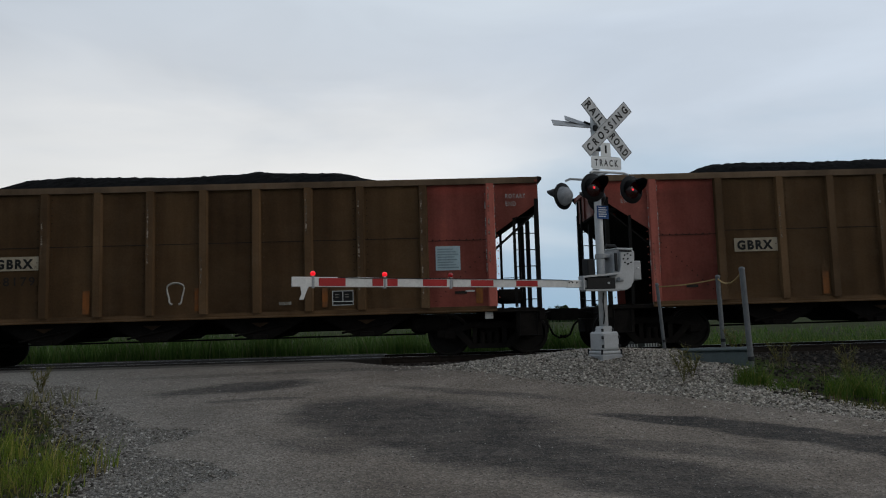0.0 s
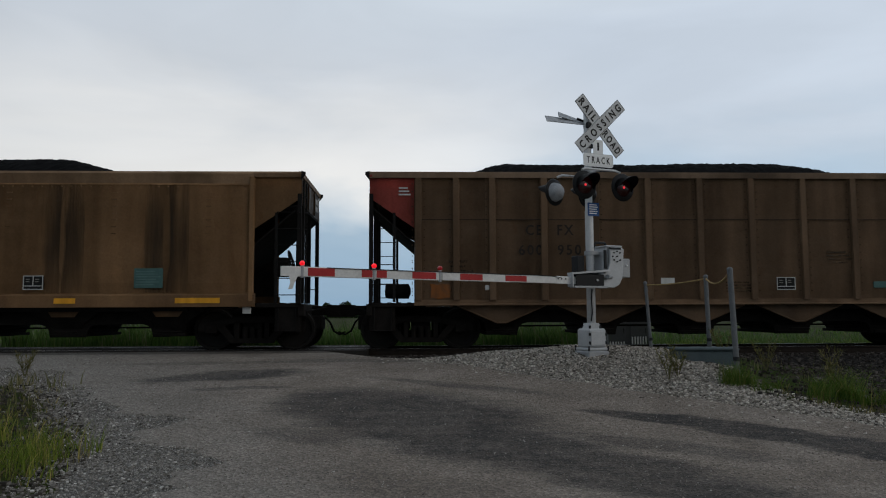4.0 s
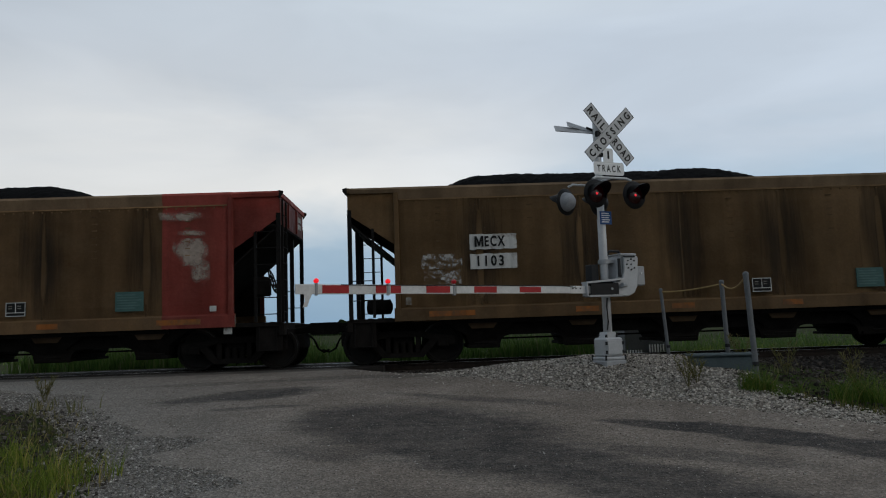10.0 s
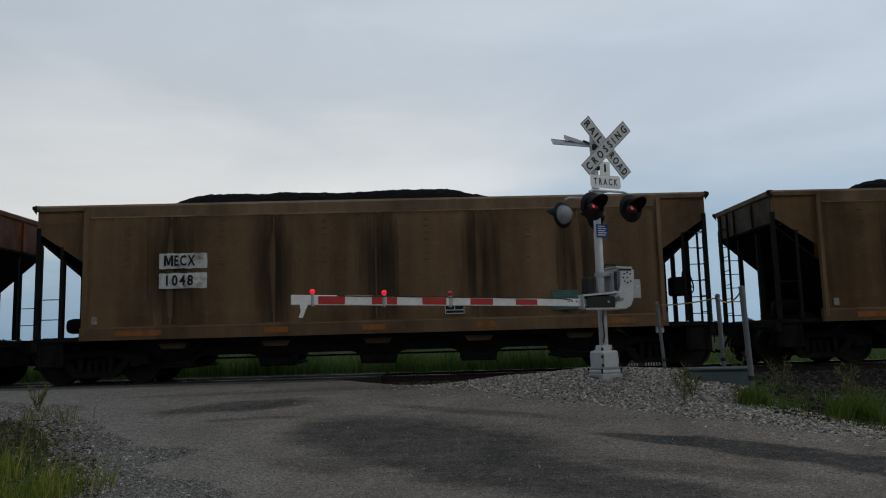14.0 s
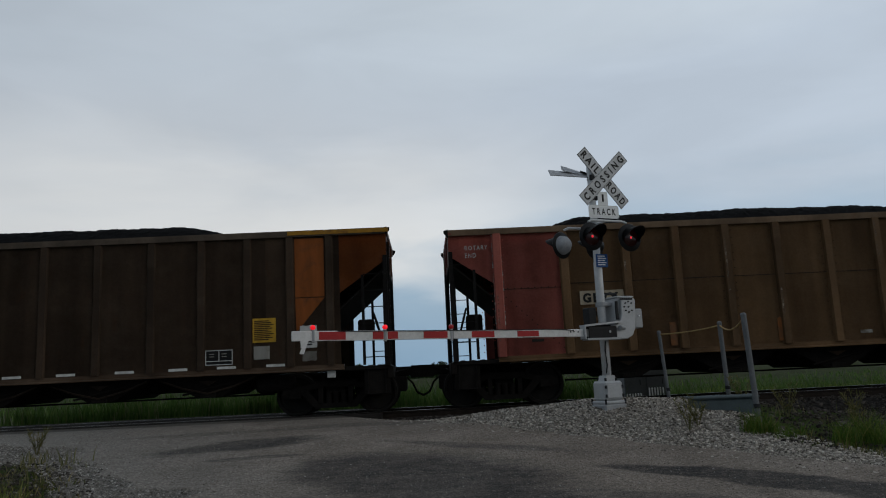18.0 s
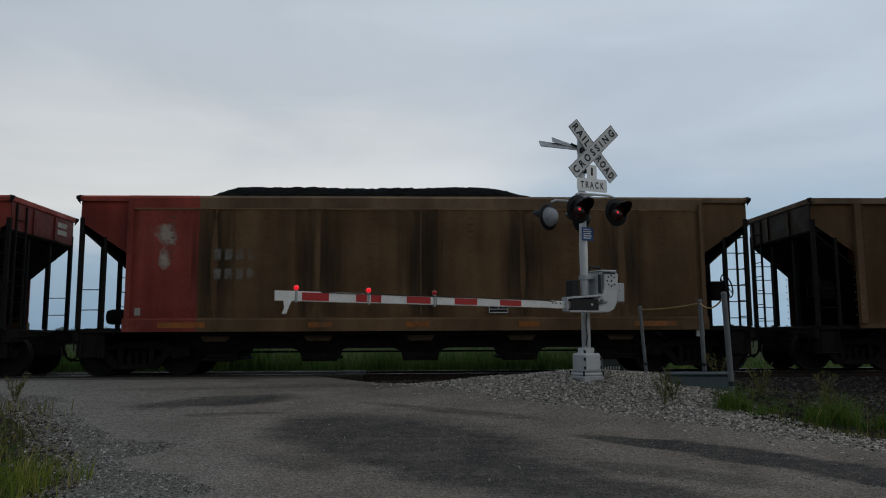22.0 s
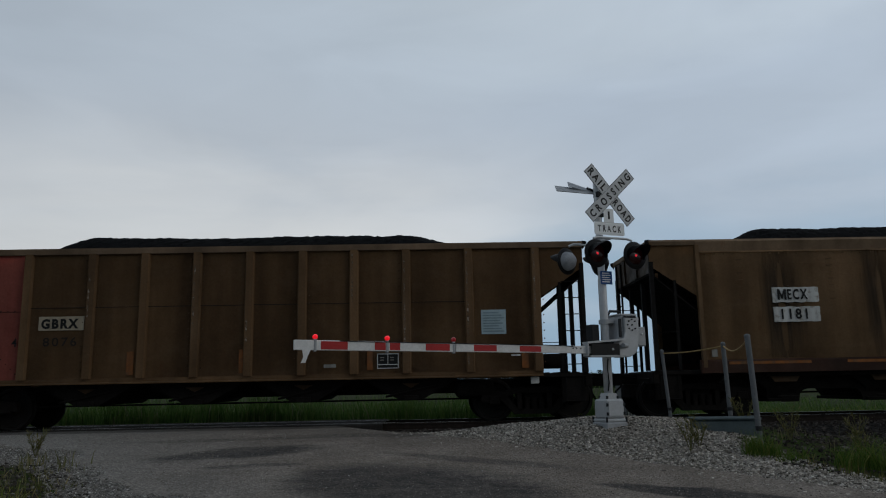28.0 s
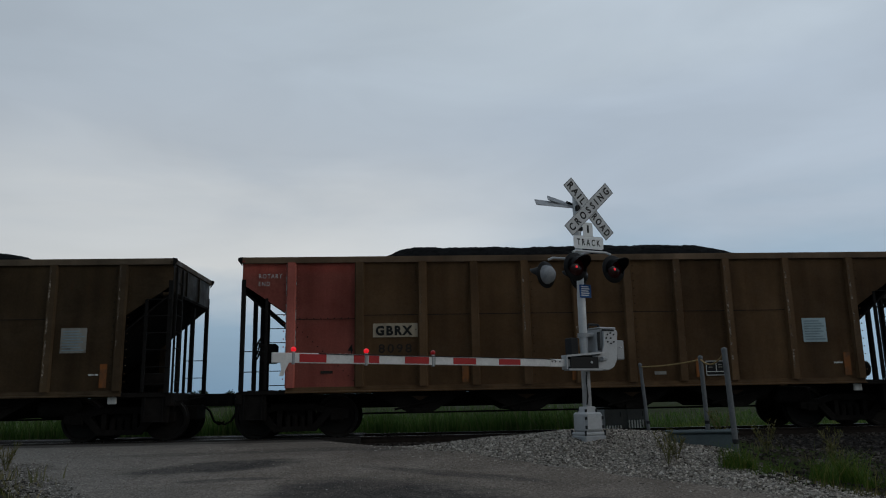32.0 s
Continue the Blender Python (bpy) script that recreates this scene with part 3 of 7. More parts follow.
for y in (RAIL_N, RAIL_F):
    rail = new("rail", mesh_of("rail", prism([(y + p[0], p[1]) for p in rail_outline], "x", -300, 560), M_RAIL))
    tagged(rail, "rusty steel rail with a polished head", "rail", "rails of the track", "structure")
    part("rail_head", prism([(y - 0.024, 0.0), (y + 0.024, 0.0), (y + 0.020, 0.0025), (y - 0.020, 0.0025)], "x", -300, 560), M_RAILTOP, rail, "polished running surface")
tie = mesh_of("tie", box(-0.115, 0.115, TRACK_Y0 - 1.3, TRACK_Y0 + 1.3, -0.34, -0.163, 0.012), M_TIE)
first = tagged(new("railroad_tie", tie), "weathered wooden tie in the ballast", "railroad tie", "ties under the track")
first.location = (-0.3, 0, 0)
for i in range(1, 60):
    copy_thing(first, pose(-0.3 + i * 0.53, 0, random.uniform(-0.004, 0.004)))

# oily crossing panels between and beside the rails, where the road goes over; their dark colour holds the train's shade
# too
M_PANEL = mat_plain("oily_shaded_timber", (0.026, 0.023, 0.021), 0.9, 0.0, 0.4, 3.0, 0.5, spec=0.08)
panels = thing("timber_crossing", pose(0, 0, 0), "oily timber crossing panels between the rails, the train's shade painted in", "grade crossing")
for y0, y1 in ((RAIL_N - 0.74, RAIL_N - 0.07), (RAIL_N + 0.09, TRACK_Y0 - 0.01), (TRACK_Y0 + 0.01, RAIL_F - 0.09), (RAIL_F + 0.07, RAIL_F + 0.74)):
    for i in range(4):
        part("panel", box(-11.0 + i * 2.5, -8.51 + i * 2.5, y0, y1, -0.2, -0.002 + 0.002 * (i % 2), 0.01), M_PANEL, panels)

# ---------------------------------------------------------------- the coal train
PITCH, SIDE, SILL = 16.18, 1.52, 1.00
HL, TOP = 7.365, 3.90
# half length and height of each body
DIMS = {"wide": (7.365, 3.90), "smooth": (7.365, 3.90), "close": (7.365, 3.90), "dark": (7.47, 4.03)}
TRACK_Y = TRACK_Y0
TRAIN_X = 0.451
WHEEL_R = 0.457
RIBS = {
    "wide": (0.0, 1.15, 2.28, 3.42, 4.80, 6.28),
    "smooth": (6.28,),
    "close": (0.0, 1.17, 2.35, 3.50, 4.65, 5.45, 6.28),
    "dark": (0.0, 1.16, 2.32, 3.40, 4.40, 5.33, 6.19),
}
SEAMS = (-6.28, -4.45, -2.225, 0.0, 2.225, 4.45, 6.28)


def side_low(x):
    """The lower edge of the side sheet, which rises over the end platforms."""
    d = HL - abs(x)
    if d >= 1.055:
        return SILL
    return 2.62 + (1.0 - d / 1.06) * 0.72


def bow(kind, x):
    if kind == "smooth":
        for a, b in zip(SEAMS, SEAMS[1:]):
            if a <= x <= b:
                return 0.012 + 0.060 * math.sin(math.pi * (x - a) / (b - a)) ** 0.6
    return 0.0


def side_piece(kind, x0, x1, sign):
    """A piece of the side sheet between x0 and x1, 15 mm thick."""
    xs = [x0] + [x0 + (x1 - x0) * i / max(1, round((x1 - x0) / 0.22)) for i in range(1, max(1, round((x1 - x0) / 0.22)))] + [x1]
    b = bmesh.new()
    rows = []
    for x in xs:
        inner = min(max(x, x0 + 1e-3), x1 - 1e-3)
        lo = side_low(inner)
        rows.append([b.verts.new((x, sign * (SIDE + bow(kind, x) * math.sin(math.pi * min(1, max(0, j / 6))) ** 0.4 + 0.006 * noise.noise((x * 1.3, j * 0.7, sign)))
                                   , lo + (TOP - 0.1 - lo) * j / 6)) for j in range(7)])
    for r, s in zip(rows, rows[1:]):
        for j in range(6):
            q = (r[j], s[j], s[j + 1], r[j + 1])
            b.faces.new(q if sign < 0 else q[::-1])
    bmesh.ops.solidify(b, geom=b.faces[:], thickness=0.015)
    return b


def rib_mesh(kind, sign, rivets):
    w, d = {"wide": (0.105, 0.070), "smooth": (0.06, 0.075), "close": (0.085, 0.060), "dark": (0.095, 0.048)}[kind]
    y0, y1 = sorted((sign * (SIDE - 0.004), sign * (SIDE + d)))
    out = [(-w, sign * SIDE), (-w * 0.72, sign * (SIDE + d)), (w * 0.72, sign * (SIDE + d)), (w, sign * SIDE)]
    bm = prism(out, "z", SILL + 0.07, TOP - 0.12)
    if rivets:
        for s in (-1, 1):
            for i in range(15):
                z = 1.25 + i * 0.17
                box(s * (w + 0.045) - 0.012, s * (w + 0.045) + 0.012, sign * (SIDE + 0.009) - 0.009, sign * (SIDE + 0.009) + 0.009, z, z + 0.024, bm=bm)
    return bm


def ring(r, t, m, seg=20):
    b = bmesh.new()
    rows = []
    for i in range(seg):
        a = 2 * math.pi * i / seg
        rows.append([b.verts.new(((r + t * math.cos(c)) * math.cos(a), (r + t * math.cos(c)) * math.sin(a), t * math.sin(c))) for c in (0.0, 1.57, 3.14, 4.71)])
    for i in range(seg):
        p, q = rows[i], rows[(i + 1) % seg]
        for j in range(4):
            b.faces.new((p[j], q[j], q[(j + 1) % 4], p[(j + 1) % 4]))
    bmesh.ops.recalc_face_normals(b, faces=b.faces[:])
    bmesh.ops.transform(b, matrix=m, verts=b.verts)
    return b


def coal_mesh(seed, x0, x1, high):
    """The heap of coal: a long ridge with sloping ends, lumpy all over."""
    nx, ny = 190, 26
    xs, ys = np.linspace(-HL + 0.1, HL - 0.1, nx), np.linspace(-1.46, 1.46, ny)
    verts = []
    for x in xs:
        run = min(max(0.0, (x - (x0 - 1.35)) / 2.2), max(0.0, ((x1 + 1.9) - x) / 3.4), 1.0)
        run = run * run * (3 - 2 * run)
        wave = 0.06 * noise.noise((x * 0.45, seed * 3.1, 0)) + 0.03 * noise.noise((x * 1.6, seed, 4))
        for y in ys:
            crown = 1.0 - (abs(y) / 1.46) ** 1.7
            z = TOP - 0.30 + run * (high + wave + 0.30) * (0.20 + 0.80 * crown) * 1.0
            z += 0.014 * noise.noise((x * 4.0, y * 4.0, seed)) + 0.034 * noise.noise((x * 10.0, y * 10.0, seed))
            verts.append((x, y, z))
    faces = [(i * ny + j, (i + 1) * ny + j, (i + 1) * ny + j + 1, i * ny + j + 1) for i in range(nx - 1) for j in range(ny - 1)]
    return mesh_np("coal_load", verts, faces, M_COAL)


# where each car's heap begins and ends along the car
HEAPS = {0: (-5.0, 4.1), 1: (-5.0, 4.0), 2: (-4.6, 2.4), 3: (-4.8, 3.0), 6: (-4.8, 3.8), 7: (-4.9, 4.2), 8: (-4.9, 3.0), 9: (-5.2, 2.5), 11: (-5.0, 4.4), 14: (-5.1, 3.7), 17: (-4.7, 3.0),
         18: (-4.4, 3.0), 19: (-4.9, 2.9), 20: (-4.7, 4.4), 21: (-5.0, 4.2), 24: (-4.7, 4.7), 25: (-4.9, 3.2), 26: (-4.9, 4.0), 27: (-5.0, 4.1), 28: (-4.3, 4.5)}
HEAP_OF = {"wide": (-4.9, 4.2), "smooth": (-4.8, 3.0), "close": (-5.0, 4.0), "dark": (-5.0, 3.9)}


def wheelset_mesh():
    profile = [(0.0, 0.80), (0.07, 0.80), (0.07, 0.745), (0.13, 0.74), (0.15, 0.715), (0.38, 0.735), (0.40, 0.79), (WHEEL_R - 0.003, 0.79), (WHEEL_R, 0.78),
               (WHEEL_R + 0.002, 0.70), (WHEEL_R + 0.027, 0.685), (WHEEL_R + 0.025, 0.66), (0.40, 0.655), (0.38, 0.69), (0.14, 0.66), (0.09, 0.62), (0.085, 0.0)]
    b = lathe(profile, 28, m=pose(0, 0, 0, 90))
    lathe([(r, -z) for r, z in profile], 28, b, pose(0, 0, 0, 90))
    # bearing caps with their three bolts, which show the turning
    for s in (-1, 1):
        for k in range(3):
            a = 2 * math.pi * k / 3
            box(0.06 * math.cos(a) - 0.018, 0.06 * math.cos(a) + 0.018, s * 0.80, s * 0.83, 0.06 * math.sin(a) - 0.018, 0.06 * math.sin(a) + 0.018, bm=b)
    return mesh_of("wheelset", b, M_WHEEL)


def side_frame_mesh(sign):
    """A cast truck side frame: top and bottom chords, columns, pedestal jaws."""
    y0, y1 = sorted((sign * 0.92, sign * 1.08))
    b = prism([(-1.16, 0.42), (-1.16, 0.60), (-0.62, 0.66), (-0.40, 0.74), (0.40, 0.74), (0.62, 0.66), (1.16, 0.60), (1.16, 0.42), (0.98, 0.42), (0.98, 0.52), (0.60, 0.54),
               (0.38, 0.60), (-0.38, 0.60), (-0.60, 0.54), (-0.98, 0.52), (-0.98, 0.42)], "y", y0, y1)
    prism([(-0.80, 0.52), (-0.62, 0.55), (-0.36, 0.26), (0.36, 0.26), (0.62, 0.55), (0.80, 0.52), (0.45, 0.15), (-0.45, 0.15)], "y", y0, y1, b)
    for s in (-1, 1):
        box(s * 0.33 - 0.05, s * 0.33 + 0.05, y0, y1, 0.24, 0.62, bm=b)
        box(s * 0.89 - 0.13, s * 0.89 + 0.13, y0 - 0.02, y1 + 0.02, 0.36, 0.56, 0.03, b)
    for s in (-0.16, 0.0, 0.16):
        rod((s, (y0 + y1) / 2, 0.26), (s, (y0 + y1) / 2, 0.50), 0.065, 10, b)
    return mesh_of("side_frame", b, M_UNDER)


WHEELS = wheelset_mesh()
FRAMES = {s: side_frame_mesh(s) for s in (-1, 1)}
BOLSTER = mesh_of("bogie", join(box(-0.22, 0.22, -0.95, 0.95, 0.42, 0.68, 0.03), prism([(-0.75, 0.30), (0.75, 0.30), (0.75, 0.40), (-0.75, 0.40)], "y", -0.3, 0.3)), M_UNDER)


def add_bogie(car, x):
    bogie = part("bogie", BOLSTER, None, car, "black cast-steel truck", m=pose(x, 0, 0))
    for s in (-1, 1):
        part("side_frame", FRAMES[s], None, bogie)
    for s in (-1, 1):
        part("wheelset", WHEELS, None, bogie, "steel wheels on their axle", m=pose(s * 0.89, 0, WHEEL_R))


def end_parts(car, e, kind):
    """All that stands at one end (e = -1 or 1): slope sheet, posts, ladder, platform, coupler."""
    X = e * HL
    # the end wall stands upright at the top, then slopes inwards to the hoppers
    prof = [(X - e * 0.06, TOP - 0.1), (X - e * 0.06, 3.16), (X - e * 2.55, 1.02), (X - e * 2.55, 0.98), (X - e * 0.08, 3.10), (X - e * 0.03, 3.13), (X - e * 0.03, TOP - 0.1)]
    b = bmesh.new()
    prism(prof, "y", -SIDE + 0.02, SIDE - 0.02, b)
    part("slope_sheet", b, M_UNDER, car, "near-black sloping end sheet")
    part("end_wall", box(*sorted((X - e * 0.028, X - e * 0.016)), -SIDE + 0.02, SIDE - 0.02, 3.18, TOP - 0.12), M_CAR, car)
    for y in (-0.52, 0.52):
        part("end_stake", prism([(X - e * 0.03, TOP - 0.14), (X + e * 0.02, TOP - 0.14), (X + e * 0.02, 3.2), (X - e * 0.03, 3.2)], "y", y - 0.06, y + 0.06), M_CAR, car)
        part("end_post", box(X - e * 0.13 - 0.045, X - e * 0.13 + 0.045, y - 0.045, y + 0.045, 1.04, 3.06), M_BARS, car)
    if kind == "smooth" and e > 0:
        for z in (3.36, 3.54):
            part("end_label", box(X - 0.014, X - 0.008, 0.62, 1.15, z, z + 0.12), M_GREYP, car, "small grey stencil plate")
    for s in (-1, 1):
        y = s * (SIDE - 0.02)
        part("corner_post", prism([(X - e * 0.10, y - 0.04), (X - e * 0.10, y + 0.04), (X - e * 0.01, y + 0.04), (X - e * 0.01, y - 0.04)], "z", 1.02, 3.42), M_BARS, car)
        part("platform_post", box(X - e * 0.56 - 0.03, X - e * 0.56 + 0.03, y - 0.03, y + 0.03, 1.04, 3.0), M_BARS, car)
    # side ladder on the near left and far right corners, grab irons on the others
    for s in (-e, e):
        y = s * (SIDE + 0.03)
        if s == e:
            for z in (1.42, 1.85):
                part("grab_iron", tube([(X - e * 0.05, y, z), (X - e * 0.05, y + s * 0.05, z), (X - e * 0.54, y + s * 0.05, z), (X - e * 0.54, y, z)], 0.011, 5), M_BARS, car)
            continue
        for i in range(6):
            z = 1.20 + i * 0.36
            x_in = X - e * 0.54
            part("ladder_rung", tube([(X - e * 0.05, y, z), (X - e * 0.05, y + s * 0.05, z), (x_in, y + s * 0.05, z), (x_in, y, z)], 0.011, 5), M_BARS, car)
    y = -e * 1.10
    for yy in (y - 0.21, y + 0.21):
        part("ladder_stile", box(X - 0.02, X + 0.02, yy - 0.022, yy + 0.022, 1.02, 3.75), M_BARS, car)
    for i in range(7):
        z = 1.25 + i * 0.36
        part("ladder_rung", rod((X + e * 0.01, y - 0.21, z), (X + e * 0.01, y + 0.21, z), 0.011, 5), M_BARS, car)
    b = box(*sorted((X - e * 1.25, X)), -SIDE + 0.03, SIDE - 0.03, 0.93, 1.02, 0.012)
    for i in range(5):
        box(*sorted((X - e * (1.15 - i * 0.22), X - e * (1.07 - i * 0.22))), -SIDE + 0.05, SIDE - 0.05, 1.02, 1.035, bm=b)
    part("end_platform", b, M_UNDER, car)
    part("end_sill", box(*sorted((X - e * 0.08, X + e * 0.05)), -SIDE + 0.03, SIDE - 0.03, 0.74, 1.0, 0.012), M_UNDER, car)
    for s in (-1, 1):
        part("step_stirrup", tube([(X - e * 0.12, s * 1.46, 0.95), (X - e * 0.12, s * 1.48, 0.42), (X - e * 0.50, s * 1.48, 0.42), (X - e * 0.50, s * 1.46, 0.95)], 0.018, 6), M_BARS, car)
    # sill step plates, draft gear and hose brackets hang low under the platform
    # solid dark boxes added to fill out the shadowed mass between two cars
    for s in (-1, 1):
        part("step_plate", box(*sorted((X - e * 0.58, X - e * 0.02)), *sorted((s * 1.30, s * 1.44)), 0.40, 0.94, 0.01), M_UNDER, car)
    part("draft_gear", box(*sorted((X - e * 0.9, X + e * 0.30)), -0.42, 0.42, 0.42, 0.76, 0.03), M_UNDER, car)
    part("uncoupling_lever", tube([(X + e * 0.06, -1.35, 0.55), (X + e * 0.10, -1.33, 0.86), (X + e * 0.12, -0.5, 0.88), (X + e * 0.45, -0.1, 0.95)], 0.014, 5), M_BARS, car)
    for s in (-1, 1):
        part("chord_cap", prism([(X - e * 0.02, TOP + 0.012), (X + e * 0.075, TOP - 0.01), (X + e * 0.075, TOP - 0.07), (X - e * 0.02, TOP - 0.19)], "y", *sorted((s * (SIDE + 0.066), s * (SIDE + 0.078)))), M_BARS, car)
    b = box(*sorted((X, X + e * 0.42)), -0.14, 0.14, 0.76, 0.98, 0.02)
    prism([(X + e * 0.40, -0.16), (X + e * 0.73, -0.17), (X + e * 0.76, -0.02), (X + e * 0.60, 0.02), (X + e * 0.70, 0.16), (X + e * 0.40, 0.17)], "z", 0.72, 1.0, b)
    part("coupler", b, M_UNDER, car, "rusty knuckle coupler")
    part("brake_hose", tube([(X + e * 0.25, 0.35, 0.75), (X + e * 0.42, 0.34, 0.60), (X + e * 0.52, 0.32, 0.38), (X + e * 0.66, 0.24, 0.30), (X + e * 0.80, 0.12, 0.36)], 0.025, 6), M_UNDER, car)


def coal_car(kind):
    """A loaded coal car: hopper body, load, running gear. Near side is -y."""
    global HL, TOP
    HL, TOP = DIMS[kind]
    car = thing("coal_hopper_car", pose(0, 0, 0), "loaded coal hopper car", "freight car")
    for s in (-1, 1):
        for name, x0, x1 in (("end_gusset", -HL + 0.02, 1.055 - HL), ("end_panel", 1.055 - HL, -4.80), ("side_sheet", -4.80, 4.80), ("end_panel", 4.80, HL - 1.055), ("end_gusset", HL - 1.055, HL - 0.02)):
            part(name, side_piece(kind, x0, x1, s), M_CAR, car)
        if kind == "smooth":
            # deep top chord with a scalloped row of welds below it, and upright seams
            y0, y1 = sorted((s * (SIDE - 0.05), s * (SIDE + 0.075)))
            part("top_chord", prism([(s * (SIDE - 0.05), TOP), (s * (SIDE + 0.055), TOP), (s * (SIDE + 0.085), TOP - 0.05), (s * (SIDE + 0.02), TOP - 0.27), (s * (SIDE - 0.05), TOP - 0.27)], "x", -HL + 1.06, HL - 1.06), M_CAR, car)
            for x0, x1 in ((-HL, -HL + 1.058), (HL - 1.058, HL)):
                part("chord_end", prism([(s * (SIDE - 0.05), TOP), (s * (SIDE + 0.055), TOP), (s * (SIDE + 0.080), TOP - 0.04), (s * (SIDE + 0.045), TOP - 0.12), (s * (SIDE - 0.05), TOP - 0.12)], "x", x0, x1), M_CAR, car)
            bm = box(-6.2, 6.2, *sorted((s * (SIDE + 0.005), s * (SIDE + 0.040))), TOP - 0.296, TOP - 0.268)
            for i in range(60):
                box(-6.1 + i * 0.207, -6.072 + i * 0.207, *sorted((s * SIDE, s * (SIDE + 0.052))), TOP - 0.345, TOP - 0.318, bm=bm)
            part("weld_strip", bm, M_CAR, car)
            part("side_sill", prism([(s * (SIDE - 0.06), SILL - 0.05), (s * (SIDE + 0.065), SILL - 0.05), (s * (SIDE + 0.065), SILL + 0.20), (s * (SIDE + 0.02), SILL + 0.24), (s * (SIDE - 0.06), SILL + 0.24)], "x", -HL + 1.0, HL - 1.0), M_CAR, car)
            seam = box(-0.022, 0.022, *sorted((s * (SIDE - 0.01), s * (SIDE + 0.022))), SILL + 0.22, TOP - 0.27, 0.008)
            seam = mesh_of("seam", seam, M_CAR)
            for x in SEAMS[1:-1]:
                part("seam", seam, None, car, m=pose(x, 0, 0))
            if s < 0:
                tab = mesh_of("weld_tab", box(-0.055, 0.055, -SIDE - 0.081, -SIDE, 0, 0.02), M_CAR)
                for x in (-5.36, -3.34, -1.11, 1.11, 3.34, 5.36):
                    for i in range(7):
                        part("weld_tab", tab, None, car, m=pose(x, 0, 3.42 - i * 0.15))
        else:
            part("top_chord", prism([(s * (SIDE - 0.08), TOP), (s * (SIDE + 0.075), TOP), (s * (SIDE + 0.075), TOP - 0.03), (s * (SIDE + 0.06), TOP - 0.13), (s * (SIDE - 0.08), TOP - 0.13)], "x", -HL, HL), M_CAR, car)
            part("side_sill", prism([(s * (SIDE - 0.06), SILL - 0.04), (s * (SIDE + 0.08), SILL - 0.04), (s * (SIDE + 0.08), SILL - 0.02), (s * (SIDE + 0.015), SILL), (s * (SIDE + 0.015), SILL + 0.08), (s * (SIDE - 0.06), SILL + 0.08)], "x", -HL + 1.0, HL - 1.0), M_CAR, car)
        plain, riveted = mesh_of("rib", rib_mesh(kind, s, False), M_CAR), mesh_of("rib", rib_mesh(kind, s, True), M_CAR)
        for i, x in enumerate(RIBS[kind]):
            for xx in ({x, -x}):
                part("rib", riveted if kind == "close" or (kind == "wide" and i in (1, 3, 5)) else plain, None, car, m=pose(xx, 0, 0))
    for e in (-1, 1):
        part("end_chord", box(*sorted((e * (HL - 0.09), e * (HL + 0.015))), -SIDE - 0.07, SIDE + 0.07, TOP - 0.12, TOP + 0.004, 0.012), M_CAR, car)
        end_parts(car, e, kind)
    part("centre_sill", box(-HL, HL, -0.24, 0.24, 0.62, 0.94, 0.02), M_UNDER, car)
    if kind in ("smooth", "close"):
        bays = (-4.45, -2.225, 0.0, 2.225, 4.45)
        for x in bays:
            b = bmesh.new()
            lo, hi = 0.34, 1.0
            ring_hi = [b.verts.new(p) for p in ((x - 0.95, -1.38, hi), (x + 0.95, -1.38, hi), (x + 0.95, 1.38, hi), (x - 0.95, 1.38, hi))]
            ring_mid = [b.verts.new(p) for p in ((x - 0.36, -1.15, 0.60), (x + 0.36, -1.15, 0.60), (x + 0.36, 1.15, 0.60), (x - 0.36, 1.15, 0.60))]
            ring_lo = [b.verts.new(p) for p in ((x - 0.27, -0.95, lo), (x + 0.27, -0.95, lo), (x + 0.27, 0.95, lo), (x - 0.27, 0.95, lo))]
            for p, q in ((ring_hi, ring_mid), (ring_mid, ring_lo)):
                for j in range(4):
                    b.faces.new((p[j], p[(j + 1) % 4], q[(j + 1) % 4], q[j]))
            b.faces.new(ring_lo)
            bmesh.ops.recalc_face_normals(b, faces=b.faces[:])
            part("hopper", b, M_UNDER, car, "near-black discharge hopper")
            if kind == "close":
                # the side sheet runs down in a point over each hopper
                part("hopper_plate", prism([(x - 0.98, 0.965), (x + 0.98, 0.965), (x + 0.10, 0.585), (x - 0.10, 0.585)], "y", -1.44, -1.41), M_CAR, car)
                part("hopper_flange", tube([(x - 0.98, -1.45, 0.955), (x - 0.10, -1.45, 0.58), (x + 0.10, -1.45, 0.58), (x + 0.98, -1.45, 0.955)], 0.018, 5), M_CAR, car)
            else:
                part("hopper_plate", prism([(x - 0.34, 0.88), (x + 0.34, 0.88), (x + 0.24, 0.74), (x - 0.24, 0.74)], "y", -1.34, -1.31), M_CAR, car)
            part("hopper_gate", box(x - 0.33, x + 0.33, -1.12, 1.12, 0.31, 0.38, 0.01), M_UNDER, car)
            part("gate_rack", rod((x - 0.18, -1.26, 0.42), (x + 0.30, -1.26, 0.42), 0.022, 6), M_UNDER, car)
        for a, c_ in zip(bays, bays[1:]):
            # near-black frame with a rounded opening between two hoppers
            arch = [(a, 0.95), (a, 0.30), (a + 0.39, 0.30)]
            arch += [(a + 0.40 + 0.22 * (1 - math.cos(q)), 0.38 + 0.20 * math.sin(q)) for q in (0.0, 0.5, 1.0, 1.5)]
            arch += [(c_ - 0.40 - 0.22 * (1 - math.cos(q)), 0.38 + 0.20 * math.sin(q)) for q in (1.5, 1.0, 0.5, 0.0)]
            arch += [(c_ - 0.39, 0.30), (c_, 0.30), (c_, 0.95)]
            part("hopper_frame", prism(arch, "y", -1.06, -1.02), M_UNDER, car)
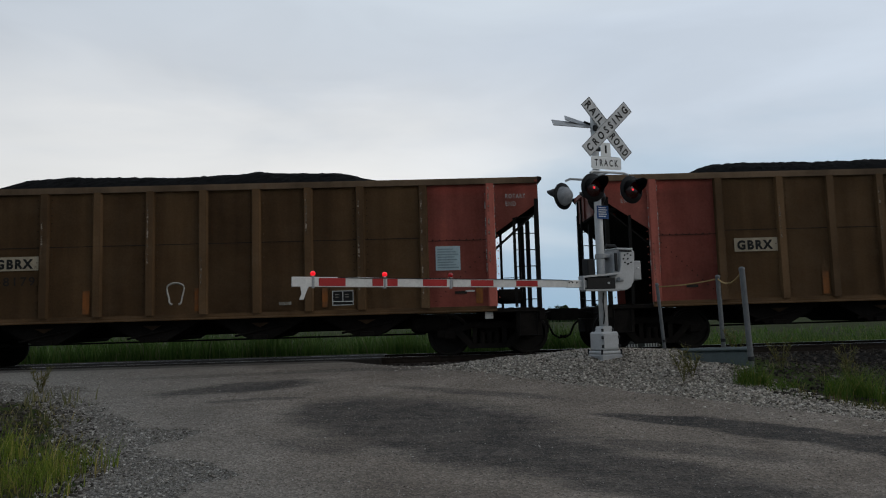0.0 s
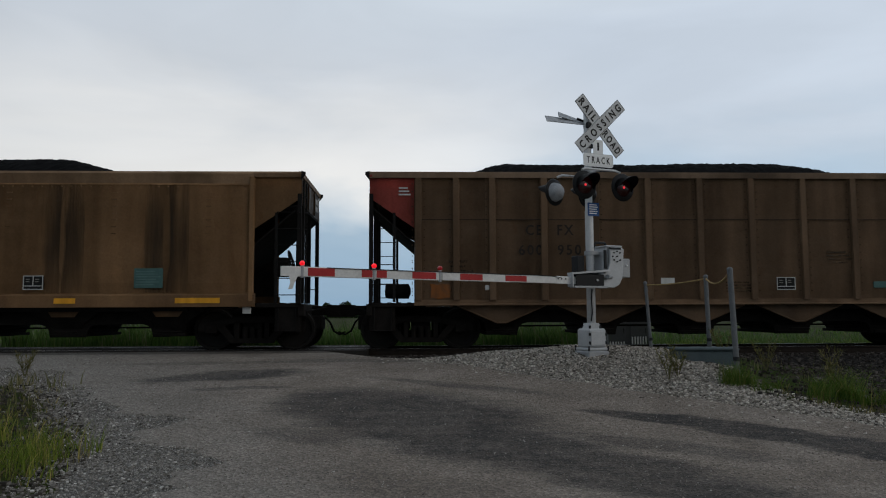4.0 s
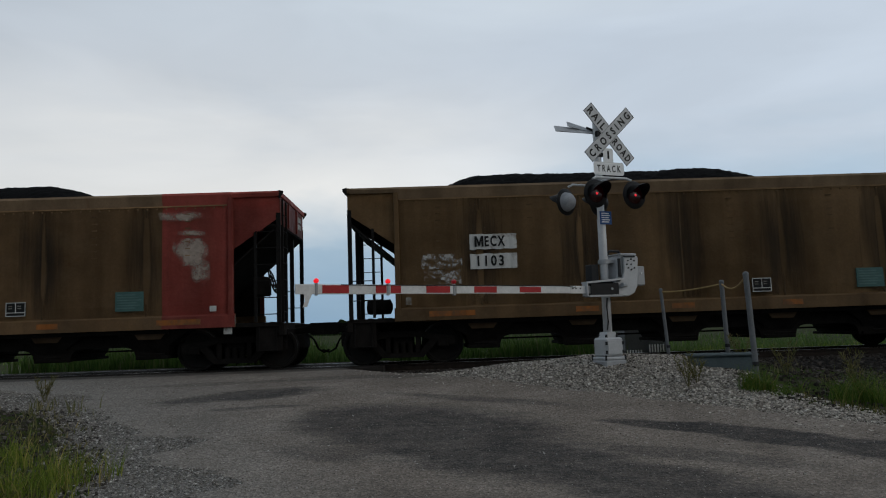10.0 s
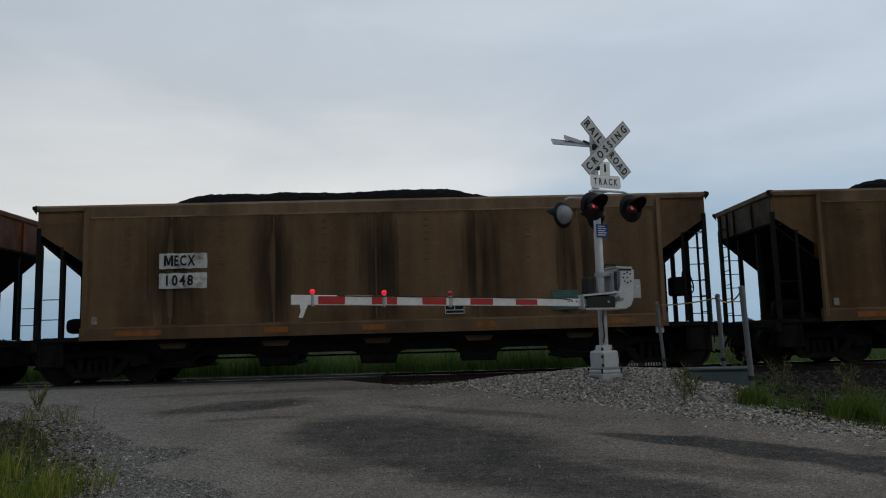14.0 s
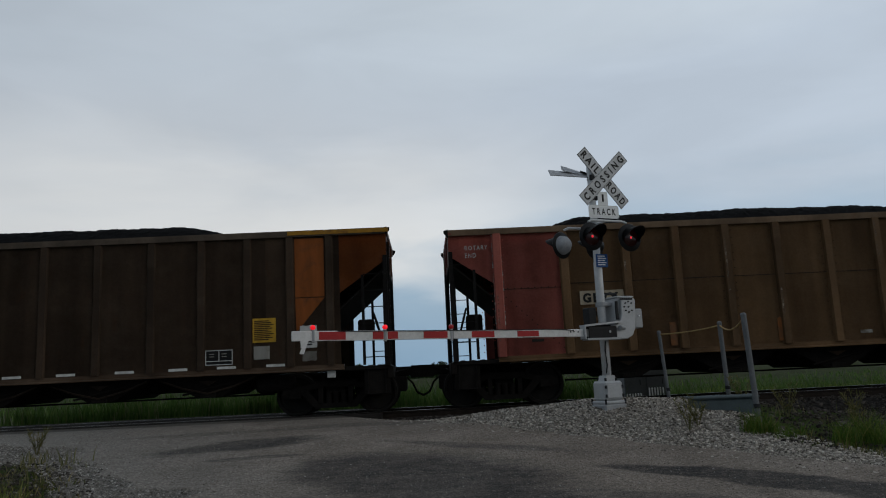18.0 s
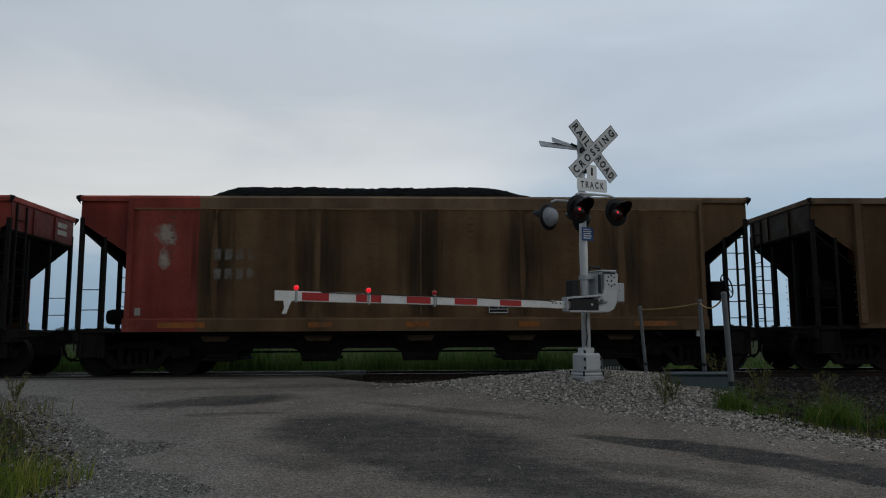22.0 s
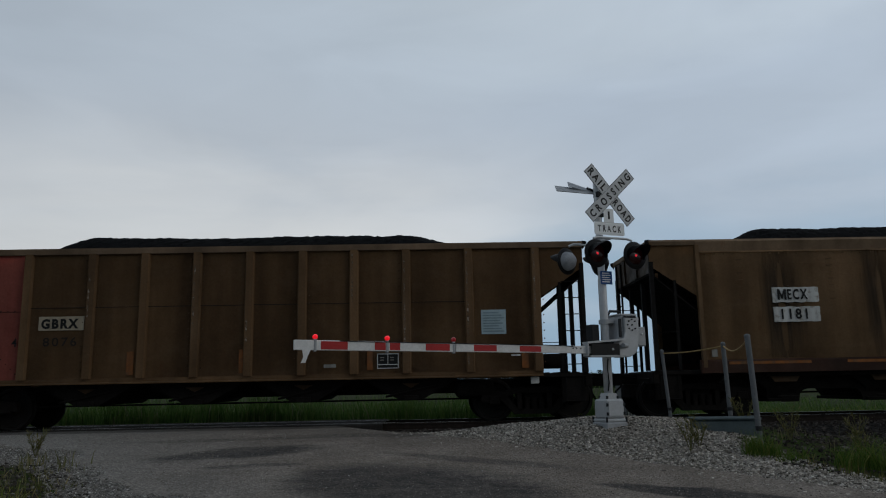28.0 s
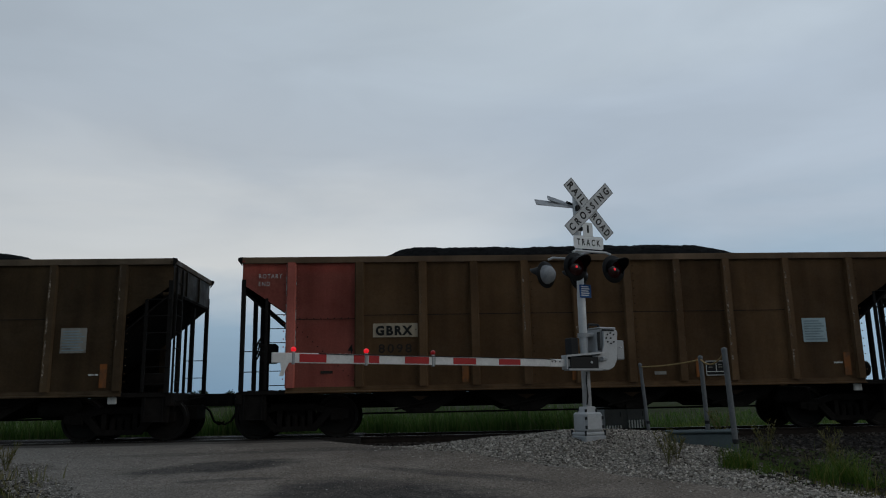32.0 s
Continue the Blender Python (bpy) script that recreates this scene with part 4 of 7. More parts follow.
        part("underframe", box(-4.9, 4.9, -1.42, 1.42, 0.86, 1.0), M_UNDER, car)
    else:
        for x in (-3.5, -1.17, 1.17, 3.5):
            part("hopper", prism([(x - 1.1, 0.98), (x + 1.1, 0.98), (x + 0.28, 0.52), (x - 0.28, 0.52)], "y", -1.25, 1.25), M_UNDER, car, "near-black drop-bottom hopper")
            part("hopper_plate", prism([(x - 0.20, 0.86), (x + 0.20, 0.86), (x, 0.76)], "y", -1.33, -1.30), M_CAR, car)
            part("door_link", rod((x - 0.55, -1.28, 0.58), (x + 0.55, -1.28, 0.80), 0.025, 6), M_UNDER, car)
            if kind == "dark":
                part("door_strut", tube([(x - 1.02, -1.34, 0.90), (x - 0.55, -1.34, 0.72), (x, -1.34, 0.585), (x + 0.55, -1.34, 0.72), (x + 1.02, -1.34, 0.90)], 0.020, 5), M_CAR, car)
            part("door_hinge", box(x - 0.16, x + 0.16, -1.32, -1.24, 0.50, 0.60, 0.01), M_UNDER, car)
        part("brake_reservoir", lathe([(0.0, -0.45), (0.14, -0.42), (0.2, -0.34), (0.2, 0.34), (0.14, 0.42), (0.0, 0.45)], 16, m=pose(4.9, -0.95, 0.72, 0, 90)), M_UNDER, car, smooth=True)
    part("brake_rod", rod((-4.8, -0.6, 0.5), (4.8, -0.6, 0.5), 0.02, 6), M_UNDER, car)
    part("retainer_lamp", box(6.10, 6.28, -1.50, -1.44, 0.80, 0.95, 0.01), M_LABEL, car, "pale valve plate")
    # brake wheel and housing at the brake end
    B = -1 if kind == "wide" else 1
    b = ring(0.27, 0.018, pose(B * (HL - 0.30), -0.95, 1.95, 0, B * 74))
    for k in range(4):
        a = math.pi * k / 4
        p = pose(B * (HL - 0.30), -0.95, 1.95, 0, B * 74)
        rod(p @ Vector((0.27 * math.cos(a), 0.27 * math.sin(a), 0)), p @ Vector((-0.27 * math.cos(a), -0.27 * math.sin(a), 0)), 0.012, 5, b)
    part("brake_wheel", b, M_BARS, car)
    part("brake_housing", box(*sorted((B * (HL - 0.72), B * (HL - 0.36))), -1.12, -0.78, 1.62, 2.05, 0.04), M_UNDER, car)
    part("brake_cylinder", lathe([(0.0, -0.3), (0.15, -0.28), (0.17, -0.2), (0.17, 0.25), (0.06, 0.3), (0.0, 0.3)], 14, m=pose(-B * (HL - 0.62), -0.6, 1.30, 0, 90)), M_UNDER, car, smooth=True)
    add_bogie(car, -6.22)
    add_bogie(car, 6.22)
    return car


PROTO = {k: coal_car(k) for k in RIBS}
HL, TOP = DIMS["wide"]
PAINT = {"wide": (0.172, 0.099, 0.048), "smooth": (0.178, 0.124, 0.074), "close": (0.245, 0.152, 0.090), "dark": (0.092, 0.056, 0.034)}
RED, PINK, ORANGE, YELLOW = (0.43, 0.092, 0.072), (0.43, 0.122, 0.094), (0.22, 0.064, 0.015), (0.48, 0.27, 0.03)
GREYB, CHALK = (0.26, 0.25, 0.22), (0.25, 0.225, 0.20)


# far-side end sheets take this near-black in place of the car's paint
FAR_DARK, INNER = (0.020, 0.017, 0.015), {"end_gusset", "end_panel"}


def paint(car, colour, names, x0=-99.0, x1=99.0):
    """Gives the named parts of a car that lie between x0 and x1 their colour."""
    for o in car.children:
        if o.name.split(".")[0] in names:
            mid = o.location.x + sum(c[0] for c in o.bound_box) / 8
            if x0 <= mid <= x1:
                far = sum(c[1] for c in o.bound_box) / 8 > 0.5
                o.color = (*(FAR_DARK if far and o.name.split(".")[0] in INNER else colour), 1)


BODY = {"chord_end", "end_gusset", "end_panel", "side_sheet", "top_chord", "end_chord", "side_sill", "rib", "seam", "weld_strip", "weld_tab", "corner_post", "end_stake", "end_wall", "hopper_plate", "hopper_flange", "door_strut"}


def put(car, x):
    """From metres along the side, counted from the leading end, to the car's own x."""
    return x * 1.032 - 7.60 if car["body"] == "dark" else x - HL


def plate(car, x, z, w, h, material, name="panel", proud=0.0, label=""):
    """A flat panel or patch of paint on the near side; x, z is its lower corner."""
    deep = car["body"] == "smooth"
    y = -SIDE - (0.083 if deep else 0.018) - proud
    return part(name, box(put(car, x), put(car, x) + w, y, y + 0.03 if deep else y + 0.006, z, z + h), material, car, label)


def ragged(car, x, z, w, h, material, name="paint_patch", seed=0, label="", wild=0.022, corner=0.0):
    """A patch of paint with an uneven brushed edge."""
    deep = car["body"] == "smooth"
    # each further coat lies a little over the last
    car["coats"] = car.get("coats", 0) + 1
    y = -SIDE - (0.075 if deep else 0.010) - 0.0005 * car["coats"]
    n = max(5, int(w / 0.07)), max(4, int(h / 0.07))
    edge = [(i / n[0], 0.0) for i in range(n[0])] + [(1.0, i / n[1]) for i in range(n[1])] + [(1 - i / n[0], 1.0) for i in range(n[0])] + [(0.0, 1 - i / n[1]) for i in range(n[1])]
    pts = []
    for i, (u, v) in enumerate(edge):
        a, b = u - 0.5, v - 0.5
        k = 1.0 - corner * max(0.0, (abs(a) + abs(b)) - 0.72)
        du, dv = wild * noise.noise((u * 7.3 + seed, v * 7.3, 1.0)), wild * noise.noise((u * 7.3, v * 7.3 + seed, 9.0))
        pts.append((put(car, x) + (0.5 + a * k) * w + 2 * du, z + (0.5 + b * k) * h + 2 * dv))
    return part(name, prism(pts, "y", y, y + (0.05 if deep else 0.006)), material, car, label)


def words(car, text, x, z, h, material=None, stretch=1.0, bold=0.0, width=None, proud=0.004):
    """Stencilled words on the near side."""
    me = text_mesh(text, h, material or M_BLACK, stretch, bold)
    y = -SIDE - (0.087 if car["body"] == "smooth" else 0.022) - proud
    ob = part("lettering", me, None, car, m=pose(put(car, x), y, z))
    if width:
        ob.scale = (width / max(text_width(me), 0.01), 1, 1)
    return ob


def bars(car, x, z, w, h, rows, material):
    """Rows of small print, as plain bars."""
    y = -SIDE - (0.089 if car["body"] == "smooth" else 0.024) - 0.004
    b = bmesh.new()
    for i in range(rows):
        step = h / rows
        box(put(car, x), put(car, x) + w * (0.75 + 0.25 * ((i * 7) % 5) / 4), y, y + 0.003, z + h - (i + 0.7) * step, z + h - (i + 0.25) * step, bm=b)
    part("small_print", b, material, car)


TRAIN = {}


def add_car(n, kind, label, colour=None, load=0):
    car = copy_thing(PROTO[kind], pose(TRAIN_X + PITCH * n, TRACK_Y, 0))
    tagged(car, label, "freight car", "cars of the coal train")
    car["body"] = kind
    rnd = random.Random(n * 7 + 3)
    c = colour or PAINT[kind]
    k = 1.0 + rnd.uniform(-0.10, 0.10)
    paint(car, tuple(v * k for v in c), BODY)
    if kind == "smooth":
        c = (c[0] * 1.49, c[1] * 1.24, c[2] * 1.02)
        paint(car, tuple(v * k for v in c), BODY)
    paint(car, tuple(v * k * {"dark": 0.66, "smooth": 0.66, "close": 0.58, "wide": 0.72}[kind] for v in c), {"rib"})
    # shade of the gap between cars, put into the end walls' and chords' colour
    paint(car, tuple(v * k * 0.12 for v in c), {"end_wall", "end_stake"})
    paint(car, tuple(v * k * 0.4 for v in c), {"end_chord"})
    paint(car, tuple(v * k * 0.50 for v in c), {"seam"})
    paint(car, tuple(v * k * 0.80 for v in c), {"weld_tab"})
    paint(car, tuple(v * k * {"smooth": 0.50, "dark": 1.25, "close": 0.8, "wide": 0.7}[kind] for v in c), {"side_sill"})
    # plates below the sill darkened: the shade under the car is in their colour
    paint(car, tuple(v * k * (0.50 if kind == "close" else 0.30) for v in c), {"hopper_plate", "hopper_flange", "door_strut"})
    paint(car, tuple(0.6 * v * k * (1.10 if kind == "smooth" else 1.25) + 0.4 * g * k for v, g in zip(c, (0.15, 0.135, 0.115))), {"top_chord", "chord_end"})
    part("coal_load", coal_mesh(n + 1.3 * load, *HEAPS.get(n, HEAP_OF[kind]), 0.50 + rnd.uniform(-0.04, 0.03) + (0.09 if 5 <= n <= 7 else 0.0)), None, car, "heap of black coal", m=pose(0, 0, DIMS[kind][1] - 3.90))
    TRAIN[n] = car
    return car

M_RUST = mat_flaked("bare_rust", (0.240, 0.084, 0.022), (0.13, 0.065, 0.032), 0.44, 0.60)
M_RUSTO = mat_flaked("rust_orange_end_paint", (0.25, 0.073, 0.015), (0.15, 0.054, 0.020), 0.52, 0.68)
M_DULL = mat_flaked("dull_grey_overpaint", (0.17, 0.16, 0.14), (0.12, 0.10, 0.085), 0.50, 0.64)
M_SCAR = mat_worn("chalky_scuffed_paint", (0.42, 0.345, 0.29), (1.0, 1.0, 1.0), 0.20, 0.40, 0.85, True)
M_DASH = mat_flaked("worn_orange_reflector", (0.30, 0.105, 0.025), (0.15, 0.085, 0.045), 0.46, 0.62)
M_FLAKE = mat_worn("flaked_rib_paint", (0.36, 0.30, 0.24), (2.0, 2.0, 2.6))
M_CHALKP = mat_flaked("rubbed_white_panel", (0.60, 0.60, 0.58), (0.24, 0.20, 0.155), 0.52, 0.64)
M_FLAKEW = mat_worn("flaked_white_rib_paint", (0.60, 0.58, 0.55), (2.0, 2.0, 2.2))
M_CHORD = mat_flaked("worn_yellow_chord_paint", (0.40, 0.20, 0.022), (0.20, 0.10, 0.03), 0.50, 0.66)
M_AMBER = mat_flaked("amber_reflective_tape", (0.78, 0.36, 0.03), (0.50, 0.24, 0.04), 0.60, 0.74)
M_TAN = mat_flaked("tan_stencil_panel", (0.38, 0.32, 0.235), (0.12, 0.085, 0.05), 0.60, 0.70)
M_WORNG = mat_worn("worn_grey_overpaint", (0.27, 0.25, 0.22), (1.0, 1.0, 1.2), 0.32, 0.62, 0.55)
M_STEN = mat_plain("grey_stencil_field", (0.22, 0.25, 0.25), 0.6, 0.0, 0.15, 4.0)

M_GHOST = mat_worn("ghost_of_old_print", (0.060, 0.042, 0.028), (1.5, 1.5, 1.5), 0.42, 0.60, 0.7)
M_STEEL = mat_flaked("bare_weathered_steel", (0.21, 0.20, 0.185), (0.13, 0.115, 0.10), 0.44, 0.66)
M_TANW = mat_worn("worn_tan_overpaint", (0.30, 0.245, 0.17), (1.0, 1.0, 1.4), 0.38, 0.52, 0.75)
M_GRIME = mat_worn("coal_grime", (0.040, 0.030, 0.021), (1.3, 1.3, 0.08), 0.14, 0.62, 0.55, True)
M_FLECK = mat_worn("sparse_flakes_of_pale_paint", (0.50, 0.46, 0.42), (1.6, 1.6, 1.6), 0.575, 0.66, 0.8)
M_FADEBROWN = mat_flaked("brown_overpaint", (0.085, 0.064, 0.044), (0.20, 0.07, 0.055), 0.55, 0.68)


# ---------------------------------------------------------------- the cars, one by one


def marks_wide(car, number, placard=True, placard_mat=None, rotary=None, panel=False, red_side=0, split=False):
    """Stencils of the wide-ribbed cars."""
    plate(car, 2.86, 2.12, 0.97, 0.30, M_TAN, "mark_panel", label="tan stencil panel")
    words(car, "GBRX", 2.92, 2.155, 0.215, M_BLACK, bold=0.05, width=0.80)
    if panel:
        plate(car, 2.86, 1.74, 1.02, 0.30, M_GREYP, "number_panel")
    if split:
        words(car, number[0], 2.32, 1.78, 0.19, M_BLACK, bold=0.01, width=0.11)
        words(car, number[1:], 2.98, 1.78, 0.19, M_FADED, bold=0.01, width=0.72)
    elif number:
        words(car, number, 2.90, 1.79, 0.19, M_FADED if not panel else M_BLACK, bold=0.01, width=0.86)
    if placard:
        plate(car, 12.42, 1.88, 0.54, 0.53, placard_mat or M_PLAC, "placard", label="pale blue printed placard")
        bars(car, 12.46, 1.91, 0.46, 0.46, 8, M_PRINT)
    frame_box(car, 10.15, 1.18, 0.46, 0.32)
    plate(car, 9.93, 1.15, 0.12, 0.42, M_RUST, "rust_plate", label="bare rusty repair plate")
    for x in (4.78, 7.18, 13.28):
        plate(car, x, 1.14, 0.15, 0.50, M_RUST, "rust_plate")
    plate(car, 9.0, 1.22, 0.26, 0.07, M_GREYP, "small_label")
    plate(car, 13.05, 1.40, 0.20, 0.035, M_LABEL, "small_label")
    part("lap_seam", box(-4.7, 4.7, -SIDE - 0.014, -SIDE - 0.002, 2.60, 2.612), M_FADED, car)
    # flaked pale paint and rust down the edges of some ribs
    y = -SIDE - 0.0735
    for k, (rx, z0, z1) in enumerate(((3.42, 1.5, 3.6), (2.28, 2.6, 3.7), (-1.15, 2.2, 3.5), (4.80, 1.2, 3.7), (-3.42, 2.4, 3.3), (0.0, 1.7, 2.3), (-6.28, 1.4, 2.4), (6.28, 2.0, 3.7))):
        part("flaked_paint", box(rx - 0.055, rx - 0.02, y, y + 0.006, z0, z1), M_FLAKE, car)
    if rotary == "left":
        words(car, "ROTARY", 0.38, 3.44, 0.095, M_LABEL, width=0.50)
        words(car, "END", 0.38, 3.27, 0.095, M_LABEL, width=0.24)
    if rotary == "right":
        words(car, "ROTARY", 14.00, 3.44, 0.095, M_LABEL, width=0.44)
        words(car, "END", 14.00, 3.27, 0.095, M_LABEL, width=0.22)
    if red_side:
        # riveted seams of the red end panel
        b = bmesh.new()
        x0 = 1.12 if red_side < 0 else 12.20
        for i in range(9):
            box(x0 - HL + i * 0.15, x0 - HL + i * 0.15 + 0.02, -SIDE - 0.014, -SIDE, 2.54, 2.56, bm=b)
        for i in range(12):
            u = x0 + (0.10 + i * 0.11 if red_side < 0 else 1.40 - i * 0.11) - HL
            box(u, u + 0.022, -SIDE - 0.014, -SIDE, 2.35 - i * 0.105, 2.372 - i * 0.105, bm=b)
        part("rivet_row", b, M_FADED, car)
        for dx in (-0.115, 0.085):
            part("flaked_paint", box(red_side * 6.28 + dx, red_side * 6.28 + dx + 0.03, -SIDE - 0.022, -SIDE - 0.015, 1.7, 3.75), M_FLAKEW, car, "white flakes along the rib")
        plate(car, x0 + 0.05, 2.525, 1.35, 0.012, M_FADED, "panel_seam")
        plate(car, x0 + 0.62, 1.36, 0.26, 0.06, M_FADED, "small_label")


def frame_box(car, x, z, w, h):
    """A small data panel: black with a white frame."""
    p = plate(car, x, z, w, h, M_BLACK, "data_panel", label="black data panel with a thin white frame")
    y = -SIDE - (0.087 if car["body"] == "smooth" else 0.022)
    x0, foot, t = put(car, x), z + 0.24 * h, 0.016
    for a, b_, c_, d in ((0, w, 0, t), (0, w, h - t, h), (0, t, t, h - t), (w - t, w, t, h - t), (t, w - t, 0.24 * h, 0.24 * h + t), (w / 2 - t / 2, w / 2 + t / 2, 0.24 * h + t, h - t)):
        part("panel_frame", box(x0 + a, x0 + b_, y, y + 0.006, z + c_, z + d), M_LABEL, p)
    b = bmesh.new()
    for k in (0, 1):
        for i in range(2):
            box(x0 + w * (0.14 + 0.46 * k), x0 + w * (0.32 + 0.46 * k), y, y + 0.005, foot + h * (0.30 + 0.17 * i), foot + h * (0.35 + 0.17 * i), bm=b)
    part("small_print", b, M_GREYP, p)


def marks_smooth(car, top, low, dashes=None, box_x=8.85, teal=True, low_mat=None, glow_dash=False, thin=False):
    if top:
        ragged(car, 2.68, 2.46, 1.03, 0.33, M_CHALKP, "mark_panel", 1.0, "chalky white panel under black letters", 0.010)
        u, v, h, w, s = put(car, 2.79), 2.515, 0.235, 0.195, 0.044
        m = [(0, 0), (s, 0), (s, 0.64 * h), (0.41 * w, 0.08 * h), (0.59 * w, 0.08 * h), (w - s, 0.64 * h), (w - s, 0), (w, 0), (w, h), (w - 1.15 * s, h), (0.5 * w, 0.42 * h), (1.15 * s, h), (0, h)]
        part("lettering", prism([(u + p, v + q) for p, q in m], "y", -SIDE - 0.092, -SIDE - 0.088), M_BLACK, car)
        words(car, top[1:], 3.01, 2.515, 0.235, M_BLACK, bold=0.028, width=0.45)
        ragged(car, 2.68, 2.03, 1.03, 0.33, M_CHALKP, "mark_panel", 2.0, "", 0.010)
        words(car, low, 2.84, 2.085, 0.235, M_BLACK, bold=0.028, width=0.58)
    else:
        for z in (2.50, 2.08):
            for i in range(4):
                plate(car, 2.90 + i * 0.24, z, 0.15, 0.22, M_WORNG, "faded_letter")
    if box_x:
        frame_box(car, box_x, 1.33, 0.42, 0.30)
    if teal:
        plate(car, 11.18, 1.36, 0.60, 0.42, M_TEAL, "placard", label="teal printed placard")
        bars(car, 11.22, 1.40, 0.52, 0.34, 6, M_TEALP)
    for x0, x1 in dashes if dashes is not None else ((1.75, 2.75), (4.95, 5.45), (7.05, 7.55), (9.5, 9.95), (12.05, 13.0)):
        part("reflector", box(x0 - HL, x1 - HL, -SIDE - 0.074, -SIDE - 0.066, SILL + (0.13 if thin else 0.03), SILL + (0.19 if thin else 0.145)), M_AMBER if glow_dash else M_DASH, car)
    plate(car, 1.25, 1.30, 0.12, 0.16, M_GREYP, "small_label", proud=-0.035)
    grime(car)


def grime(car):
    """Coal grime washed down the upright seams, lying on the bowed sheets."""
    for x in SEAMS[1:-1]:
        w = 0.50
        us = [x - w + 2 * w * j / 8 for j in range(9)]
        out = [(u, -SIDE - bow("smooth", u) - 0.007) for u in us] + [(u, -SIDE - bow("smooth", u) - 0.004) for u in reversed(us)]
        part("grime_streak", prism(out, "z", 1.26, 3.62), M_GRIME, car, "dark streak of coal grime")


def marks_close(car, number):
    for i, (t, x, w) in enumerate((("CE", 3.46, 0.36), ("FX", 4.16, 0.36))):
        words(car, t, x, 2.50, 0.23, M_FADED, bold=0.015, width=w)
    for t, x in ((number[:3], 3.30), (number[3:], 4.16)):
        words(car, t, x, 2.06, 0.23, M_FADED, bold=0.015, width=0.52)
    plate(car, 6.45, 1.42, 0.30, 0.13, M_LABEL, "small_label")
    frame_box(car, 9.05, 1.28, 0.42, 0.28)
    plate(car, 11.25, 1.32, 0.32, 0.14, M_TEAL, "small_label")
    plate(car, 12.05, 1.27, 0.14, 0.09, M_LABEL, "small_label")
    plate(car, 2.55, 1.30, 0.16, 0.10, M_WHITE, "small_label")
    bars(car, 0.66, 3.36, 0.26, 0.22, 3, M_LABEL)
    part("lap_seam", box(-6.2, 6.2, -SIDE - 0.016, -SIDE - 0.002, 2.84, 2.852), M_FADED, car)
    for x, z, w, h in ((1.75, 1.55, 0.55, 0.42), (7.9, 1.22, 0.70, 0.26), (10.2, 1.85, 0.6, 0.30), (3.3, 1.40, 0.36, 0.20)):
        bars(car, x, z, w, h, 4, M_GHOST)
    for x in (1.35, 12.75):
        ragged(car, x, 1.12, 0.42, 0.30, M_RUST, "rust_patch", x)


